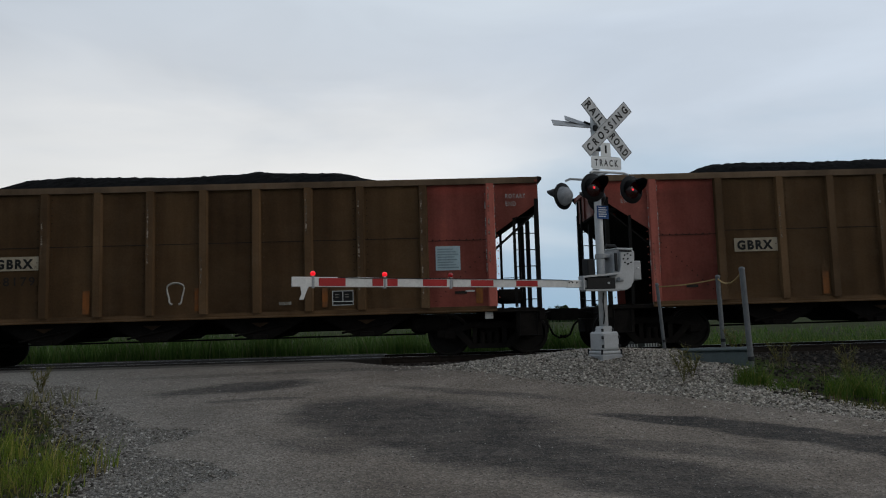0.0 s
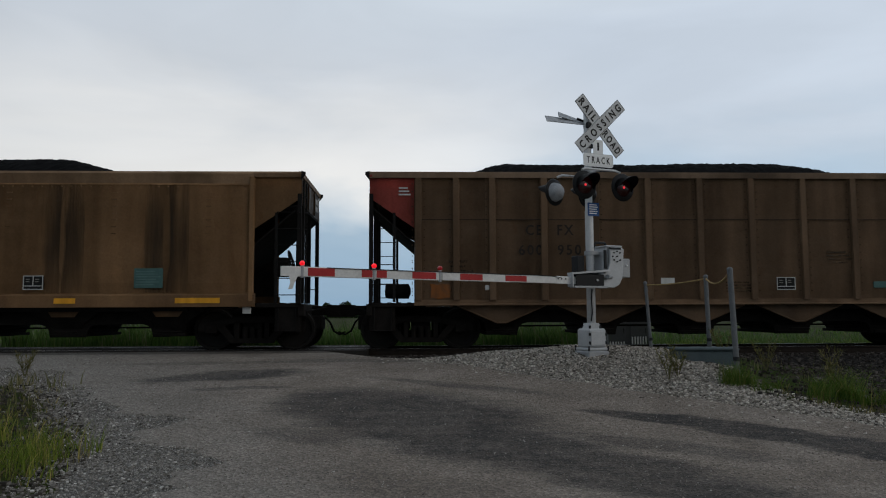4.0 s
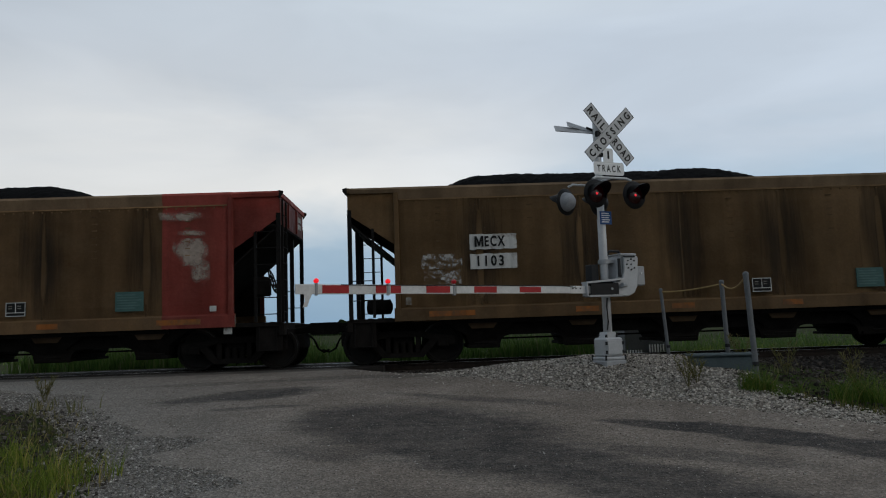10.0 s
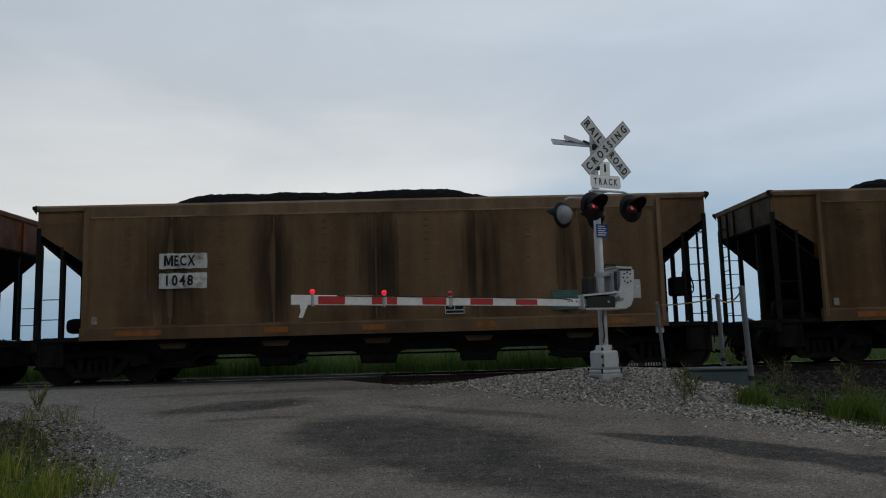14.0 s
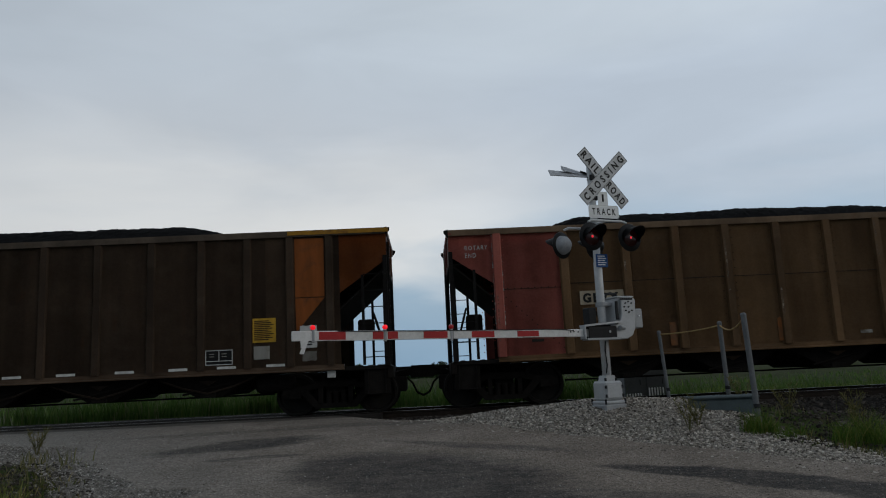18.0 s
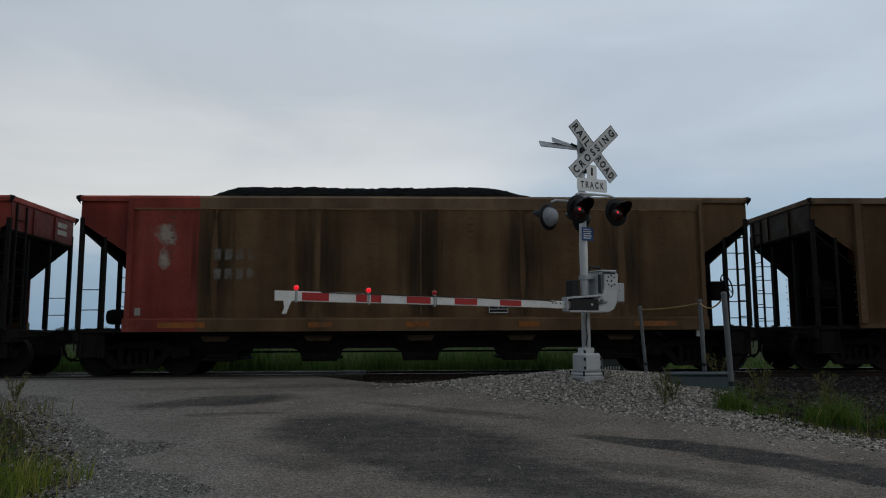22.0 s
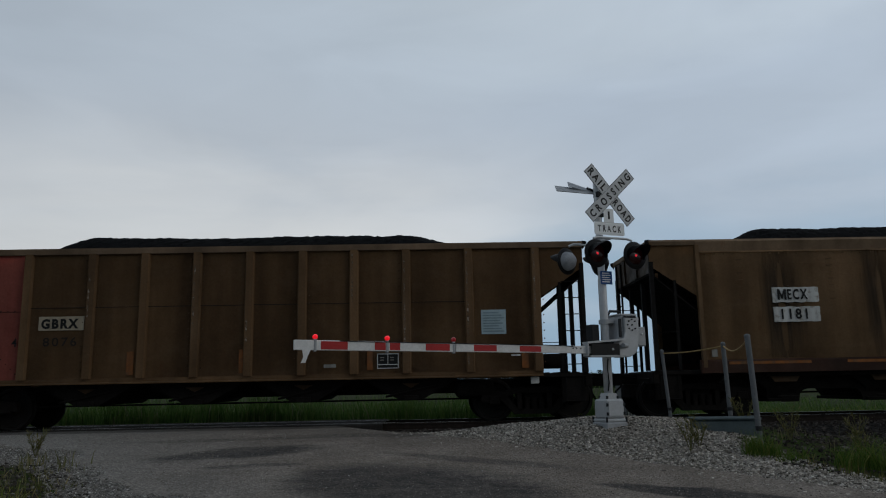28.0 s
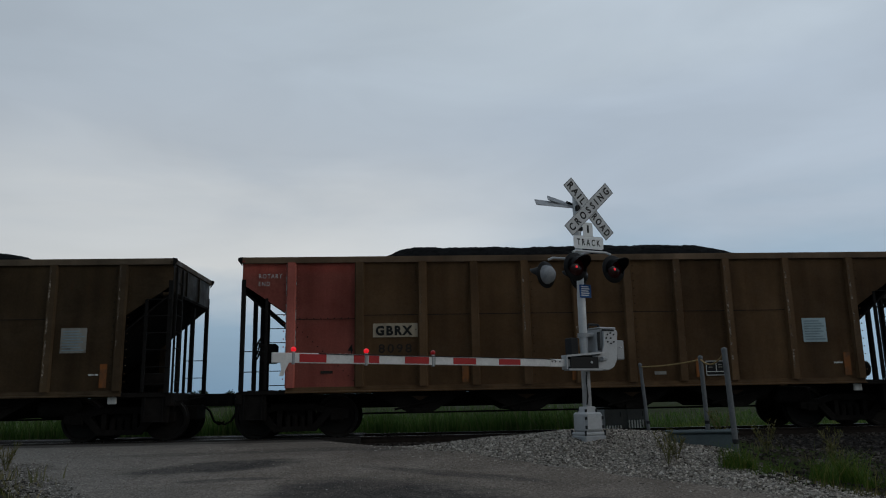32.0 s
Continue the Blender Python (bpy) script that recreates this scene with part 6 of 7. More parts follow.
MAST = (2.92, 12.36)
BASE_Z = 0.165
FACE = 22.0
sig = thing("crossing_signal", pose(*MAST, BASE_Z, 0, 0, FACE), "grey railroad crossing signal with crossbuck, flashers and gate machine", "crossing signal")
b = lathe([(0.0, 0.36), (0.068, 0.36), (0.068, 2.30), (0.060, 2.32), (0.060, 4.02), (0.050, 4.05), (0.0, 4.05)], 20)
part("mast", b, M_ALU, sig, "weathered aluminium mast tube", True)
b = box(-0.175, 0.175, -0.17, 0.17, 0.05, 0.36, 0.03)
box(-0.195, 0.195, -0.19, 0.19, 0.0, 0.05, 0.015, b)
prism([(-0.12, 0.36), (0.12, 0.36), (0.08, 0.45), (-0.08, 0.45)], "y", -0.10, 0.10, b)
base = part("base", b, M_CASE, sig, "cast grey junction box base")
for x in (-0.17, 0.17):
    for y in (-0.16, 0.16):
        part("anchor_bolt", rod((x * 1.1, y * 1.18, 0.0), (x * 1.1, y * 1.18, 0.08), 0.016, 6), M_DARKB, base)
for z in (0.13, 0.27):
    for x in (-0.165, 0.155):
        part("hinge", box(x - 0.012, x + 0.022, -0.192, -0.170, z - 0.025, z + 0.025, 0.004), M_DARKB, base)
for x, y in ((-0.10, -0.10), (0.10, -0.10), (-0.10, 0.10), (0.10, 0.10)):
    part("flange_bolt", rod((x, y, 0.36), (x, y, 0.41), 0.02, 6), M_DARKB, base)
part("door", box(-0.14, 0.14, -0.185, -0.172, 0.09, 0.32, 0.01), M_CASE, base)
part("door", box(0.177, 0.190, -0.13, 0.13, 0.09, 0.32, 0.01), M_CASE, base)
part("foundation", box(-0.205, 0.205, -0.20, 0.20, -0.35, -0.002, 0.02), M_GALV, sig, "concrete foundation in the gravel")


def blade(angle, y, parts_):
    """One blade of the crossbuck, with its letters."""
    bm = box(-0.61, 0.61, -0.004, 0.004, -0.115, 0.115, 0.003)
    bl = part("crossbuck_blade", bm, M_BLADE, sig, "white blade with black letters", m=pose(0.19, y, 3.745, 0, angle))
    for x0, x1, z0, z1 in ((-0.60, 0.60, 0.104, 0.109), (-0.60, 0.60, -0.109, -0.104), (-0.602, -0.597, -0.108, 0.108), (0.597, 0.602, -0.108, 0.108)):
        part("border", box(x0, x1, -0.0065, -0.0045, z0, z1), M_SIGNK, bl)
    for w, x, width in parts_:
        me = text_mesh(w, 0.135, M_SIGNK, 1.0, 0.034, 1.75 if len(w) > 4 else 1.45)
        o = part("lettering", me, None, bl, m=pose(x, -0.007, -0.068))
        o.scale = (width / text_width(me), 1, 1)
    return bl


blade(48, -0.09, (("RAIL", -0.565, 0.43), ("ROAD", 0.13, 0.44)))
blade(-43, -0.105, (("CROSSING", -0.555, 1.11),))
part("sign_bracket", box(-0.05, 0.25, -0.085, 0.05, 3.70, 3.80, 0.01), M_DARKB, sig)
part("sign_bracket", box(-0.07, 0.07, -0.08, 0.07, 3.36, 3.43, 0.01), M_DARKB, sig)
b = box(-0.30, 0.30, -0.004, 0.004, -0.115, 0.105, 0.025)
for v in b.verts:
    v.co.y = max(-0.004, min(0.004, v.co.y))
tr = part("track_sign", b, M_SIGNW, sig, "white number-of-tracks sign", m=pose(0.14, -0.10, 3.16))
part("track_sign", box(-0.10, 0.10, -0.004, 0.004, 0.0, 0.24, 0.003), M_SIGNW, sig, m=pose(0.14, -0.10, 3.262))
for t, h, x, z, w in (("TRACK", 0.115, -0.235, -0.062, 0.47), ("1", 0.135, -0.02, 0.16, 0.038)):
    me = text_mesh(t, h, M_SIGNK, 1.0, 0.022, 1.6)
    o = part("lettering", me, None, tr, m=pose(x, -0.007, z))
    o.scale = (w / text_width(me), 1, 1)

# the sign for the other side of the road: two flat blades folded down to lie nearly level
for dx, dz, l, ang, yy in ((-0.02, 3.80, 0.75, 1, 0.04), (-0.04, 3.84, 0.46, 12, 0.12)):
    bm = prism([(0.0, -0.07), (0.0, 0.10), (-l + 0.06, 0.15), (-l, -0.08)], "z", -0.006, 0.006)
    part("folded_blade", bm, M_UNDER, sig, "bare aluminium blade seen from below", m=pose(dx, yy, dz, 38, ang, -4))
part("blade_bracket", tube([(0.0, 0.02, 3.70), (-0.02, 0.06, 3.84), (-0.14, 0.08, 3.88)], 0.022, 8), M_DARKB, sig)


def flasher(x, y, z, turn, lit, case):
    """A flashing-light unit: background disc, hood, lens, back case, at the end of its arm."""
    back = part("flasher_disc", lathe([(0.0, -0.012), (0.225, -0.012), (0.232, 0.0), (0.225, 0.012), (0.0, 0.012)], 32, m=pose(0, 0, 0, 90)), M_HOOD, sig, "round black signal background", True, pose(x, y, z, 0, 0, turn))
    b = bmesh.new()
    rows = []
    for i in range(21):
        a = radians(-20 + 220 * i / 20)
        d = 0.05 + 0.26 * max(0.0, math.sin(a)) ** 0.7
        rows.append([b.verts.new((0.165 * math.cos(a), -0.01, 0.165 * math.sin(a))), b.verts.new((0.168 * math.cos(a), -d, 0.165 * math.sin(a) - 0.02))])
    for p, q in zip(rows, rows[1:]):
        b.faces.new((p[0], q[0], q[1], p[1]))
    bmesh.ops.solidify(b, geom=b.faces[:], thickness=0.004)
    part("hood", b, M_HOOD, back)
    part("lens", lathe([(0.0, 0.060), (0.06, 0.055), (0.12, 0.038), (0.152, 0.012), (0.152, 0.0)], 24, m=pose(0, 0, 0, 90)), M_LENS, back, "dark red lens", True)
    if lit:
        part("diode", lathe([(0.0, 0.069), (0.016, 0.066), (0.022, 0.058)], 12, m=pose(-0.02, 0, -0.01, 90)), M_SPOT, back, "glowing red light spot")
    part("back_case", lathe([(0.0, -0.17), (0.08, -0.155), (0.14, -0.095), (0.165, -0.012)], 24, m=pose(0, 0, 0, 90)), case, back, "bowl-shaped lamp case", True)
    return back


LZ = 2.66
for y, turn in ((-0.42, 3), (0.42, 197)):
    for x in (-0.375, 0.375) if y < 0 else (-0.40, 0.26):
        flasher(x, y, LZ, turn, y < 0, M_UNDER if y > 0 and x < 0 else M_HOOD)
    part("flasher_arm", tube([(-0.375, y * 0.88, LZ + 0.25), (-0.30, y * 0.80, LZ + 0.285), (0.30, y * 0.80, LZ + 0.285), (0.375, y * 0.88, LZ + 0.25)], 0.020, 8), M_ALU, sig)
    part("flasher_arm", tube([(0, 0, LZ + 0.285), (0, y * 0.8, LZ + 0.285)], 0.022, 8), M_ALU, sig)
part("arm_clamp", lathe([(0.062, -0.06), (0.085, -0.06), (0.085, 0.06), (0.062, 0.06)], 18, m=pose(0, 0, LZ + 0.285)), M_GALV, sig)
bs = part("notice_sign", box(-0.115, 0.115, -0.004, 0.004, -0.115, 0.105, 0.003), M_SIGNB, sig, "blue emergency notice sign", m=pose(0.03, -0.085, 2.33))
for i in range(5):
    part("small_print", box(-0.085, 0.06 + 0.02 * (i % 2), -0.007, -0.0045, 0.062 - i * 0.036, 0.078 - i * 0.036), M_SIGNW, bs)

# the gate machine beside the mast
out = [(0.02, 1.06), (0.34, 1.02), (0.46, 1.08), (0.53, 1.22), (0.55, 1.62), (0.47, 1.70), (0.19, 1.70), (0.14, 1.60), (0.10, 1.22)]
mach = part("machine_case", prism(out, "y", -0.19, 0.19, bevel=0.018), M_GALV, sig, "light grey gate machine case")
cover = part("crank_cover", prism([(0.0, 1.05), (0.28, 1.02), (0.40, 1.07), (0.47, 1.18), (0.51, 1.66), (0.46, 1.69), (0.23, 1.69), (0.22, 1.42), (0.18, 1.31), (0.10, 1.26), (0.0, 1.25)], "y", -0.245, -0.192, bevel=0.010), M_CASE, mach, "light grey cast crank cover")
for k in range(8):
    a = 2 * math.pi * k / 8
    r = 0.085 if k else 0.0
    part("bolt", rod((0.36 + r * math.cos(a), -0.243, 1.54 + r * math.sin(a)), (0.36 + r * math.cos(a), -0.262, 1.54 + r * math.sin(a)), 0.013, 6), M_HOOD, cover)
part("hinge", box(0.13, 0.175, -0.225, -0.192, 1.34, 1.64, 0.006), M_DARKB, mach)
part("lid_clamp", box(0.20, 0.44, -0.262, -0.246, 1.655, 1.685, 0.004), M_DARKB, mach)
part("latch", rod((0.64, -0.135, 1.40), (0.64, -0.150, 1.40), 0.014, 8), M_SIGNW, mach)
part("machine_door", box(0.555, 0.72, -0.13, 0.13, 1.20, 1.52, 0.015), M_GALV, mach)
part("machine_lid", box(0.18, 0.51, -0.205, 0.205, 1.695, 1.725, 0.01), M_CASE, mach)
part("conduit", tube([(0.34, 0.0, 1.72), (0.30, 0.0, 1.78), (0.12, 0.0, 1.78), (0.07, 0.0, 1.70)], 0.022, 8), M_DARKB, sig)
for z in (1.24, 1.60):
    part("mast_clamp", lathe([(0.068, -0.035), (0.092, -0.035), (0.092, 0.035), (0.068, 0.035)], 18, m=pose(0, 0, z)), M_GALV, sig)
    part("clamp_block", box(-0.02, 0.20, -0.09, 0.09, z - 0.03, z + 0.03, 0.008), M_GALV, sig)
part("counter_weight", box(-0.24, -0.09, 0.02, 0.20, 1.22, 1.56, 0.015), M_DARKB, sig)
part("arm_yoke", box(-0.56, 0.10, -0.215, -0.195, 1.02, 1.26, 0.008), M_DARKB, sig, "dark steel arm yoke")
part("arm_yoke", box(-0.50, 0.04, -0.325, -0.312, 1.05, 1.23, 0.006), M_HOOD, sig)
part("yoke_flange", prism([(-0.58, 1.225), (0.16, 1.285), (0.16, 1.315), (-0.58, 1.255)], "y", -0.345, -0.19), M_CASE, sig, "light grey flange of the yoke")
part("yoke_flange", prism([(-0.54, 1.015), (0.10, 1.015), (0.10, 1.045), (-0.54, 1.045)], "y", -0.345, -0.19), M_GALV, sig)
part("yoke_flange", box(-0.575, -0.555, -0.340, -0.192, 1.03, 1.25, 0.004), M_CASE, sig)
part("yoke_bolt", rod((-0.10, -0.34, 1.14), (-0.10, -0.18, 1.14), 0.02, 8), M_GALV, sig)
part("shaft", rod((0.10, -0.33, 1.20), (0.30, -0.19, 1.20), 0.035, 10), M_GALV, sig)
part("cable", tube([(-0.02, -0.07, 1.0), (-0.06, -0.10, 0.85), (-0.03, -0.08, 0.62), (-0.05, -0.07, 0.48)], 0.012, 6), M_HOOD, sig)
part("conduit", rod((0.10, 0.05, 0.40), (0.10, 0.05, 1.10), 0.025, 8), M_GALV, sig)

# the lowered gate arm: red and white sheeting, lamps on brackets, a flap at the tip
arm = thing("gate_arm", pose(*MAST, 0, 0, 0, FACE) @ pose(-0.15, -0.26, 1.29, 0, 0.75), "lowered red and white striped gate arm with red lamps", "gate arm")
part("butt", box(-0.70, 0.02, -0.022, 0.022, -0.060, 0.060, 0.008), M_ARMW, arm)
for x in (-0.66, -0.60, -0.52):
    part("bolt", rod((x, -0.03, 0.02), (x, 0.03, 0.02), 0.012, 6), M_DARKB, arm)
spans = ((-0.50, -1.50), (-1.505, -2.66), (-2.67, -3.70), (-3.71, -5.03))
for k, (a, c_) in enumerate(spans):
    part("arm_section", box(c_, a, -0.018, 0.018, -0.056 - 0.004 * k, 0.056 + 0.004 * k, 0.006), M_ARMW, arm, "white sheeted arm section")
for k in range(5):
    x = -1.23 - 0.764 * k
    h = 0.043 + 0.003 * k
    if k == 3:
        for a, c_ in ((x, x - 0.155), (x - 0.215, x - 0.375)):
            part("red_stripe", box(c_, a, -0.0215, 0.0215, -h, h, 0.002), M_ARMR, arm)
    else:
        part("red_stripe", box(x - 0.375, x, -0.0215, 0.0215, -h, h, 0.002), M_ARMR, arm)
for i, x in enumerate((-4.74, -3.71, -2.69)):
    part("lamp_clamp", box(x - 0.018, x + 0.018, -0.027, 0.027, -0.085, 0.085, 0.004), M_GALV, arm)
    lamp = part("gate_lamp", lathe([(0.0, 0.048), (0.021, 0.042), (0.033, 0.022), (0.036, 0.0), (0.033, -0.022), (0.021, -0.042), (0.0, -0.048)], 16, m=pose(x, 0, 0.115, 90)), M_LAMP if i < 2 else M_DIM, arm, "red gate lamp", True)
    part("lamp_socket", rod((x, 0, 0.06), (x, 0, 0.085), 0.02, 8), M_HOOD, lamp)
part("cable", tube([(-0.6, -0.026, 0.04)] + [(-0.8 - 0.4 * i, -0.026, 0.058 + 0.004 * (i % 2)) for i in range(10)], 0.006, 5), M_HOOD, arm)
part("tip_flap", prism([(-4.80, -0.06), (-4.92, -0.05), (-4.90, -0.16), (-4.93, -0.24), (-4.87, -0.24), (-4.84, -0.15)], "y", -0.026, -0.020), M_ARMW, arm, "bent white end flap")

# guard posts with a rope, and the low vault that they stand round
M_POST = mat_plain("grey_steel_post", (0.15, 0.158, 0.165), 0.65, 0.2, 0.25, 5.0, 0.2)
M_ROPE = mat_plain("tan_rope", (0.36, 0.25, 0.11), 0.9, 0.0, 0.3, 20.0, 0.5)
M_VAULT = mat_plain("faded_grey_plastic", (0.075, 0.098, 0.105), 0.6, 0.0, 0.2, 4.0)
tops = []
for (x, y), lean, z_top, r in (((4.38, 13.82), (-0.09, 0.0), 1.343, 0.031), ((5.14, 13.0), (-0.035, 0.0), 1.420, 0.038), ((4.88, 11.30), (-0.065, 0.0), 1.445, 0.042)):
    z0 = ground_z(x, y)
    p = thing("guard_post", pose(x, y, z0), "leaning grey steel pipe post", "post", "posts round the vault")
    h = z_top - z0
    part("pipe", rod((0, 0, -0.15), (lean[0], lean[1], h), r, 14), M_POST, p, smooth=False)
    part("collar", rod((lean[0] * 0.16, 0, h * 0.16), (lean[0] * 0.2, 0, h * 0.2), r + 0.007, 14), M_DARKB, p)
    part("cap", lathe([(r + 0.003, -0.03), (r + 0.003, 0.0), (r * 0.6, 0.016), (0.0, 0.02)], 14, m=pose(lean[0], lean[1], h)), M_POST, p, smooth=True)
    tops.append(Vector((x + lean[0], y + lean[1], z_top - 0.05)))
for a, c_, sag in ((tops[0], tops[1], 0.03), (tops[1], tops[2], 0.13)):
    pts = [a.lerp(c_, i / 14) - Vector((0, 0, sag * 4 * (i / 14) * (1 - i / 14))) for i in range(15)]
    tagged(new("rope", mesh_of("rope", tube(pts, 0.013, 6), M_ROPE)), "slack tan rope strung between the posts", "rope", "ropes between the posts")
vz = ground_z(4.5, 11.9)
vault = thing("cable_vault", pose(4.72, 12.25, vz, 0, 0, -10), "low faded grey cable vault between the posts", "cable vault")
part("body", box(-0.50, 0.50, -0.2, 0.2, -0.1, 0.22, 0.03), M_VAULT, vault)
part("lid", box(-0.53, 0.53, -0.23, 0.23, 0.22, 0.26, 0.014), M_VAULT, vault)

# the equipment bungalow beyond the track
hut_z = ground_z(6.5, 23.3)
M_HUT = mat_plain("pale_grey_sheet_metal", (0.11, 0.115, 0.12), 0.6, 0.1, 0.15, 2.0, 0.1)
hut = thing("signal_bungalow", pose(6.55, 23.4, hut_z, 0, 0, 3), "pale grey metal signal bungalow behind the track", "equipment cabinet")
part("body", box(-0.66, 0.66, -0.5, 0.5, 0.10, 1.75, 0.02), M_HUT, hut)
part("roof", prism([(-0.74, 1.75), (0.74, 1.75), (0.60, 1.90), (-0.60, 1.90)], "y", -0.58, 0.58), M_HUT, hut)
part("plinth", box(-0.75, 0.75, -0.6, 0.6, -0.2, 0.10, 0.02), M_HUT, hut)
part("plinth_edge", box(-0.75, 0.75, -0.615, -0.602, 0.22, 0.27), M_GALV, hut)
for x0, top in ((-0.63, 0.80), (0.06, 0.95)):
    door = part("door", box(x0 - 0.03, x0 + 0.51, -0.52, -0.505, 0.16, 1.60, 0.006), M_HUT, hut)
    for i in range(6):
        part("rib", box(x0 + i * 0.085, x0 + 0.035 + i * 0.085, -0.55, -0.52, 0.36, top), M_SIGNW, door, "white louvre rib")
    part("door_handle", rod((x0 + 0.44, -0.545, 1.05), (x0 + 0.44, -0.545, 1.2), 0.012, 6), M_DARKB, door)


# ---------------------------------------------------------------- stones, grass, weeds, far trees


def mat_island(name, stops, rough=0.9, scale=30.0):
    """Colour by piece, with a little grain."""
    k = Mat(name, rough, 0.0, 0.15)
    g = k.n.new("ShaderNodeNewGeometry")
    c = k.ramp(g.outputs["Random Per Island"], stops)
    c = k.mix(0.6, c, k.ramp(k.noise(k.vec(), scale, 4), [(0.3, 0.7), (0.7, 1.25)]), "MULTIPLY")
    return k.base(c).m


def mat_leaf(name, stops):
    k = Mat(name, 0.65, 0.0, 0.2)
    g = k.n.new("ShaderNodeNewGeometry")
    c = k.ramp(g.outputs["Random Per Island"], stops)
    k.base(c)
    tr = k.n.new("ShaderNodeBsdfTranslucent")
    k.l.new(c, tr.inputs["Color"])
    mx = k.n.new("ShaderNodeMixShader")
    mx.inputs[0].default_value = 0.35
    k.l.new(k.b.outputs[0], mx.inputs[1])
    k.l.new(tr.outputs[0], mx.inputs[2])
    k.l.new(mx.outputs[0], k.n["Material Output"].inputs["Surface"])
    return k.m


M_STONE = mat_island("limestone_chips", [(0.0, (0.058, 0.050, 0.042)), (0.25, (0.215, 0.190, 0.162)), (0.55, (0.41, 0.37, 0.32)), (0.85, (0.56, 0.51, 0.45)), (1.0, (0.70, 0.66, 0.60))])
M_STONEF = mat_island("fine_gravel_chips", [(0.0, (0.060, 0.054, 0.047)), (0.22, (0.175, 0.160, 0.140)), (0.80, (0.35, 0.33, 0.30)), (1.0, (0.56, 0.54, 0.51))])
M_CHIP = mat_island("road_chippings", [(0.0, (0.112, 0.094, 0.079)), (0.4, (0.19, 0.162, 0.138)), (0.85, (0.30, 0.268, 0.236)), (1.0, (0.46, 0.44, 0.41))])
M_BSTONE = mat_island("ballast_stones", [(0.0, (0.020, 0.017, 0.015)), (0.6, (0.055, 0.046, 0.040)), (1.0, (0.13, 0.115, 0.105))])
M_CLOD = mat_island("soil_clods", [(0.0, (0.030, 0.026, 0.022)), (0.6, (0.075, 0.066, 0.056)), (0.93, (0.15, 0.135, 0.12)), (1.0, (0.34, 0.32, 0.29))])
M_GRASS = mat_leaf("grass_blades", [(0.0, (0.085, 0.140, 0.016)), (0.5, (0.165, 0.225, 0.028)), (0.85, (0.265, 0.275, 0.050)), (1.0, (0.40, 0.32, 0.11))])
# colour raised above the other grass to paint in the open field's light
M_LIME = mat_leaf("brightened_verge_grass", [(0.0, (0.16, 0.235, 0.022)), (0.5, (0.27, 0.345, 0.042)), (0.85, (0.37, 0.39, 0.075)), (1.0, (0.46, 0.40, 0.15))])
M_BANK = mat_leaf("bank_grass_blades", [(0.0, (0.042, 0.095, 0.012)), (0.55, (0.085, 0.155, 0.020)), (0.9, (0.155, 0.190, 0.036)), (1.0, (0.26, 0.21, 0.075))])
M_FIELD = mat_leaf("weedy_field", [(0.0, (0.050, 0.100, 0.022)), (0.6, (0.090, 0.165, 0.034)), (0.9, (0.13, 0.19, 0.048)), (1.0, (0.20, 0.19, 0.11))])
M_STALK = mat_leaf("dry_weed_stalks", [(0.0, (0.10, 0.11, 0.035)), (0.6, (0.17, 0.16, 0.07)), (1.0, (0.30, 0.26, 0.15))])
M_STRAW = mat_leaf("short_straw_grass", [(0.0, (0.07, 0.085, 0.020)), (0.5, (0.12, 0.115, 0.035)), (1.0, (0.26, 0.21, 0.09))])
M_LEAF = mat_leaf("tree_leaves", [(0.0, (0.012, 0.026, 0.009)), (0.7, (0.025, 0.046, 0.014)), (1.0, (0.045, 0.070, 0.022))])
M_BARK = mat_plain("bark", (0.05, 0.042, 0.035), 0.9, 0.0, 0.3, 5.0, 0.6)

CUBE = np.array([(-1, -1, -1), (1, -1, -1), (1, 1, -1), (-1, 1, -1), (-1, -1, 1), (1, -1, 1), (1, 1, 1), (-1, 1, 1)], float)
QUADS = np.array([(0, 3, 2, 1), (4, 5, 6, 7), (0, 1, 5, 4), (1, 2, 6, 5), (2, 3, 7, 6), (3, 0, 4, 7)])
rng = np.random.default_rng(11)


def stones(name, points, lo, hi, material, label):
    """Loose angular stones at the points, one object."""
    n = len(points)
    size = lo + (hi - lo) * rng.random(n) ** 2.2
    corner = CUBE[None] * (0.55 + 0.5 * rng.random((n, 8, 3))) * np.stack((np.ones(n), 0.6 + 0.4 * rng.random(n), 0.45 + 0.35 * rng.random(n)), 1)[:, None]
    a, t = rng.random(n) * 6.283, (rng.random(n) - 0.5) * 0.9
    ca, sa, ct, st = np.cos(a), np.sin(a), np.cos(t), np.sin(t)
    x, y, z = corner[..., 0], corner[..., 1], corner[..., 2]
    y, z = y * ct[:, None] - z * st[:, None], y * st[:, None] + z * ct[:, None]
    x, y = x * ca[:, None] - y * sa[:, None], x * sa[:, None] + y * ca[:, None]
    v = np.stack((x, y, z), 2) * (size / 2)[:, None, None] + np.asarray(points)[:, None, :]
    f = (QUADS[None] + 8 * np.arange(n)[:, None, None]).reshape(-1, 4)
    ob = new(name, mesh_np(name, v.reshape(-1, 3), f, material))
    return tagged(ob, label, "stones", kind="stuff")


def scatter(n, x0, x1, y0, y1, keep, lift):
    out = []
    while len(out) < n:
        x, y = rng.uniform(x0, x1), rng.uniform(y0, y1)
        k = keep(x, y)
        if rng.random() < k:
            out.append((x, y, ground_z(x, y) + lift))
    return out


def near(y):
    return 1.0 if y < 9 else 0.7


def right_gravel(x, y):
    return 1.0 if road_right(y) - 0.15 < x < gravel_right(y) + 0.25 else 0.12 if road_right(y) - 0.9 < x <= road_right(y) else 0.0


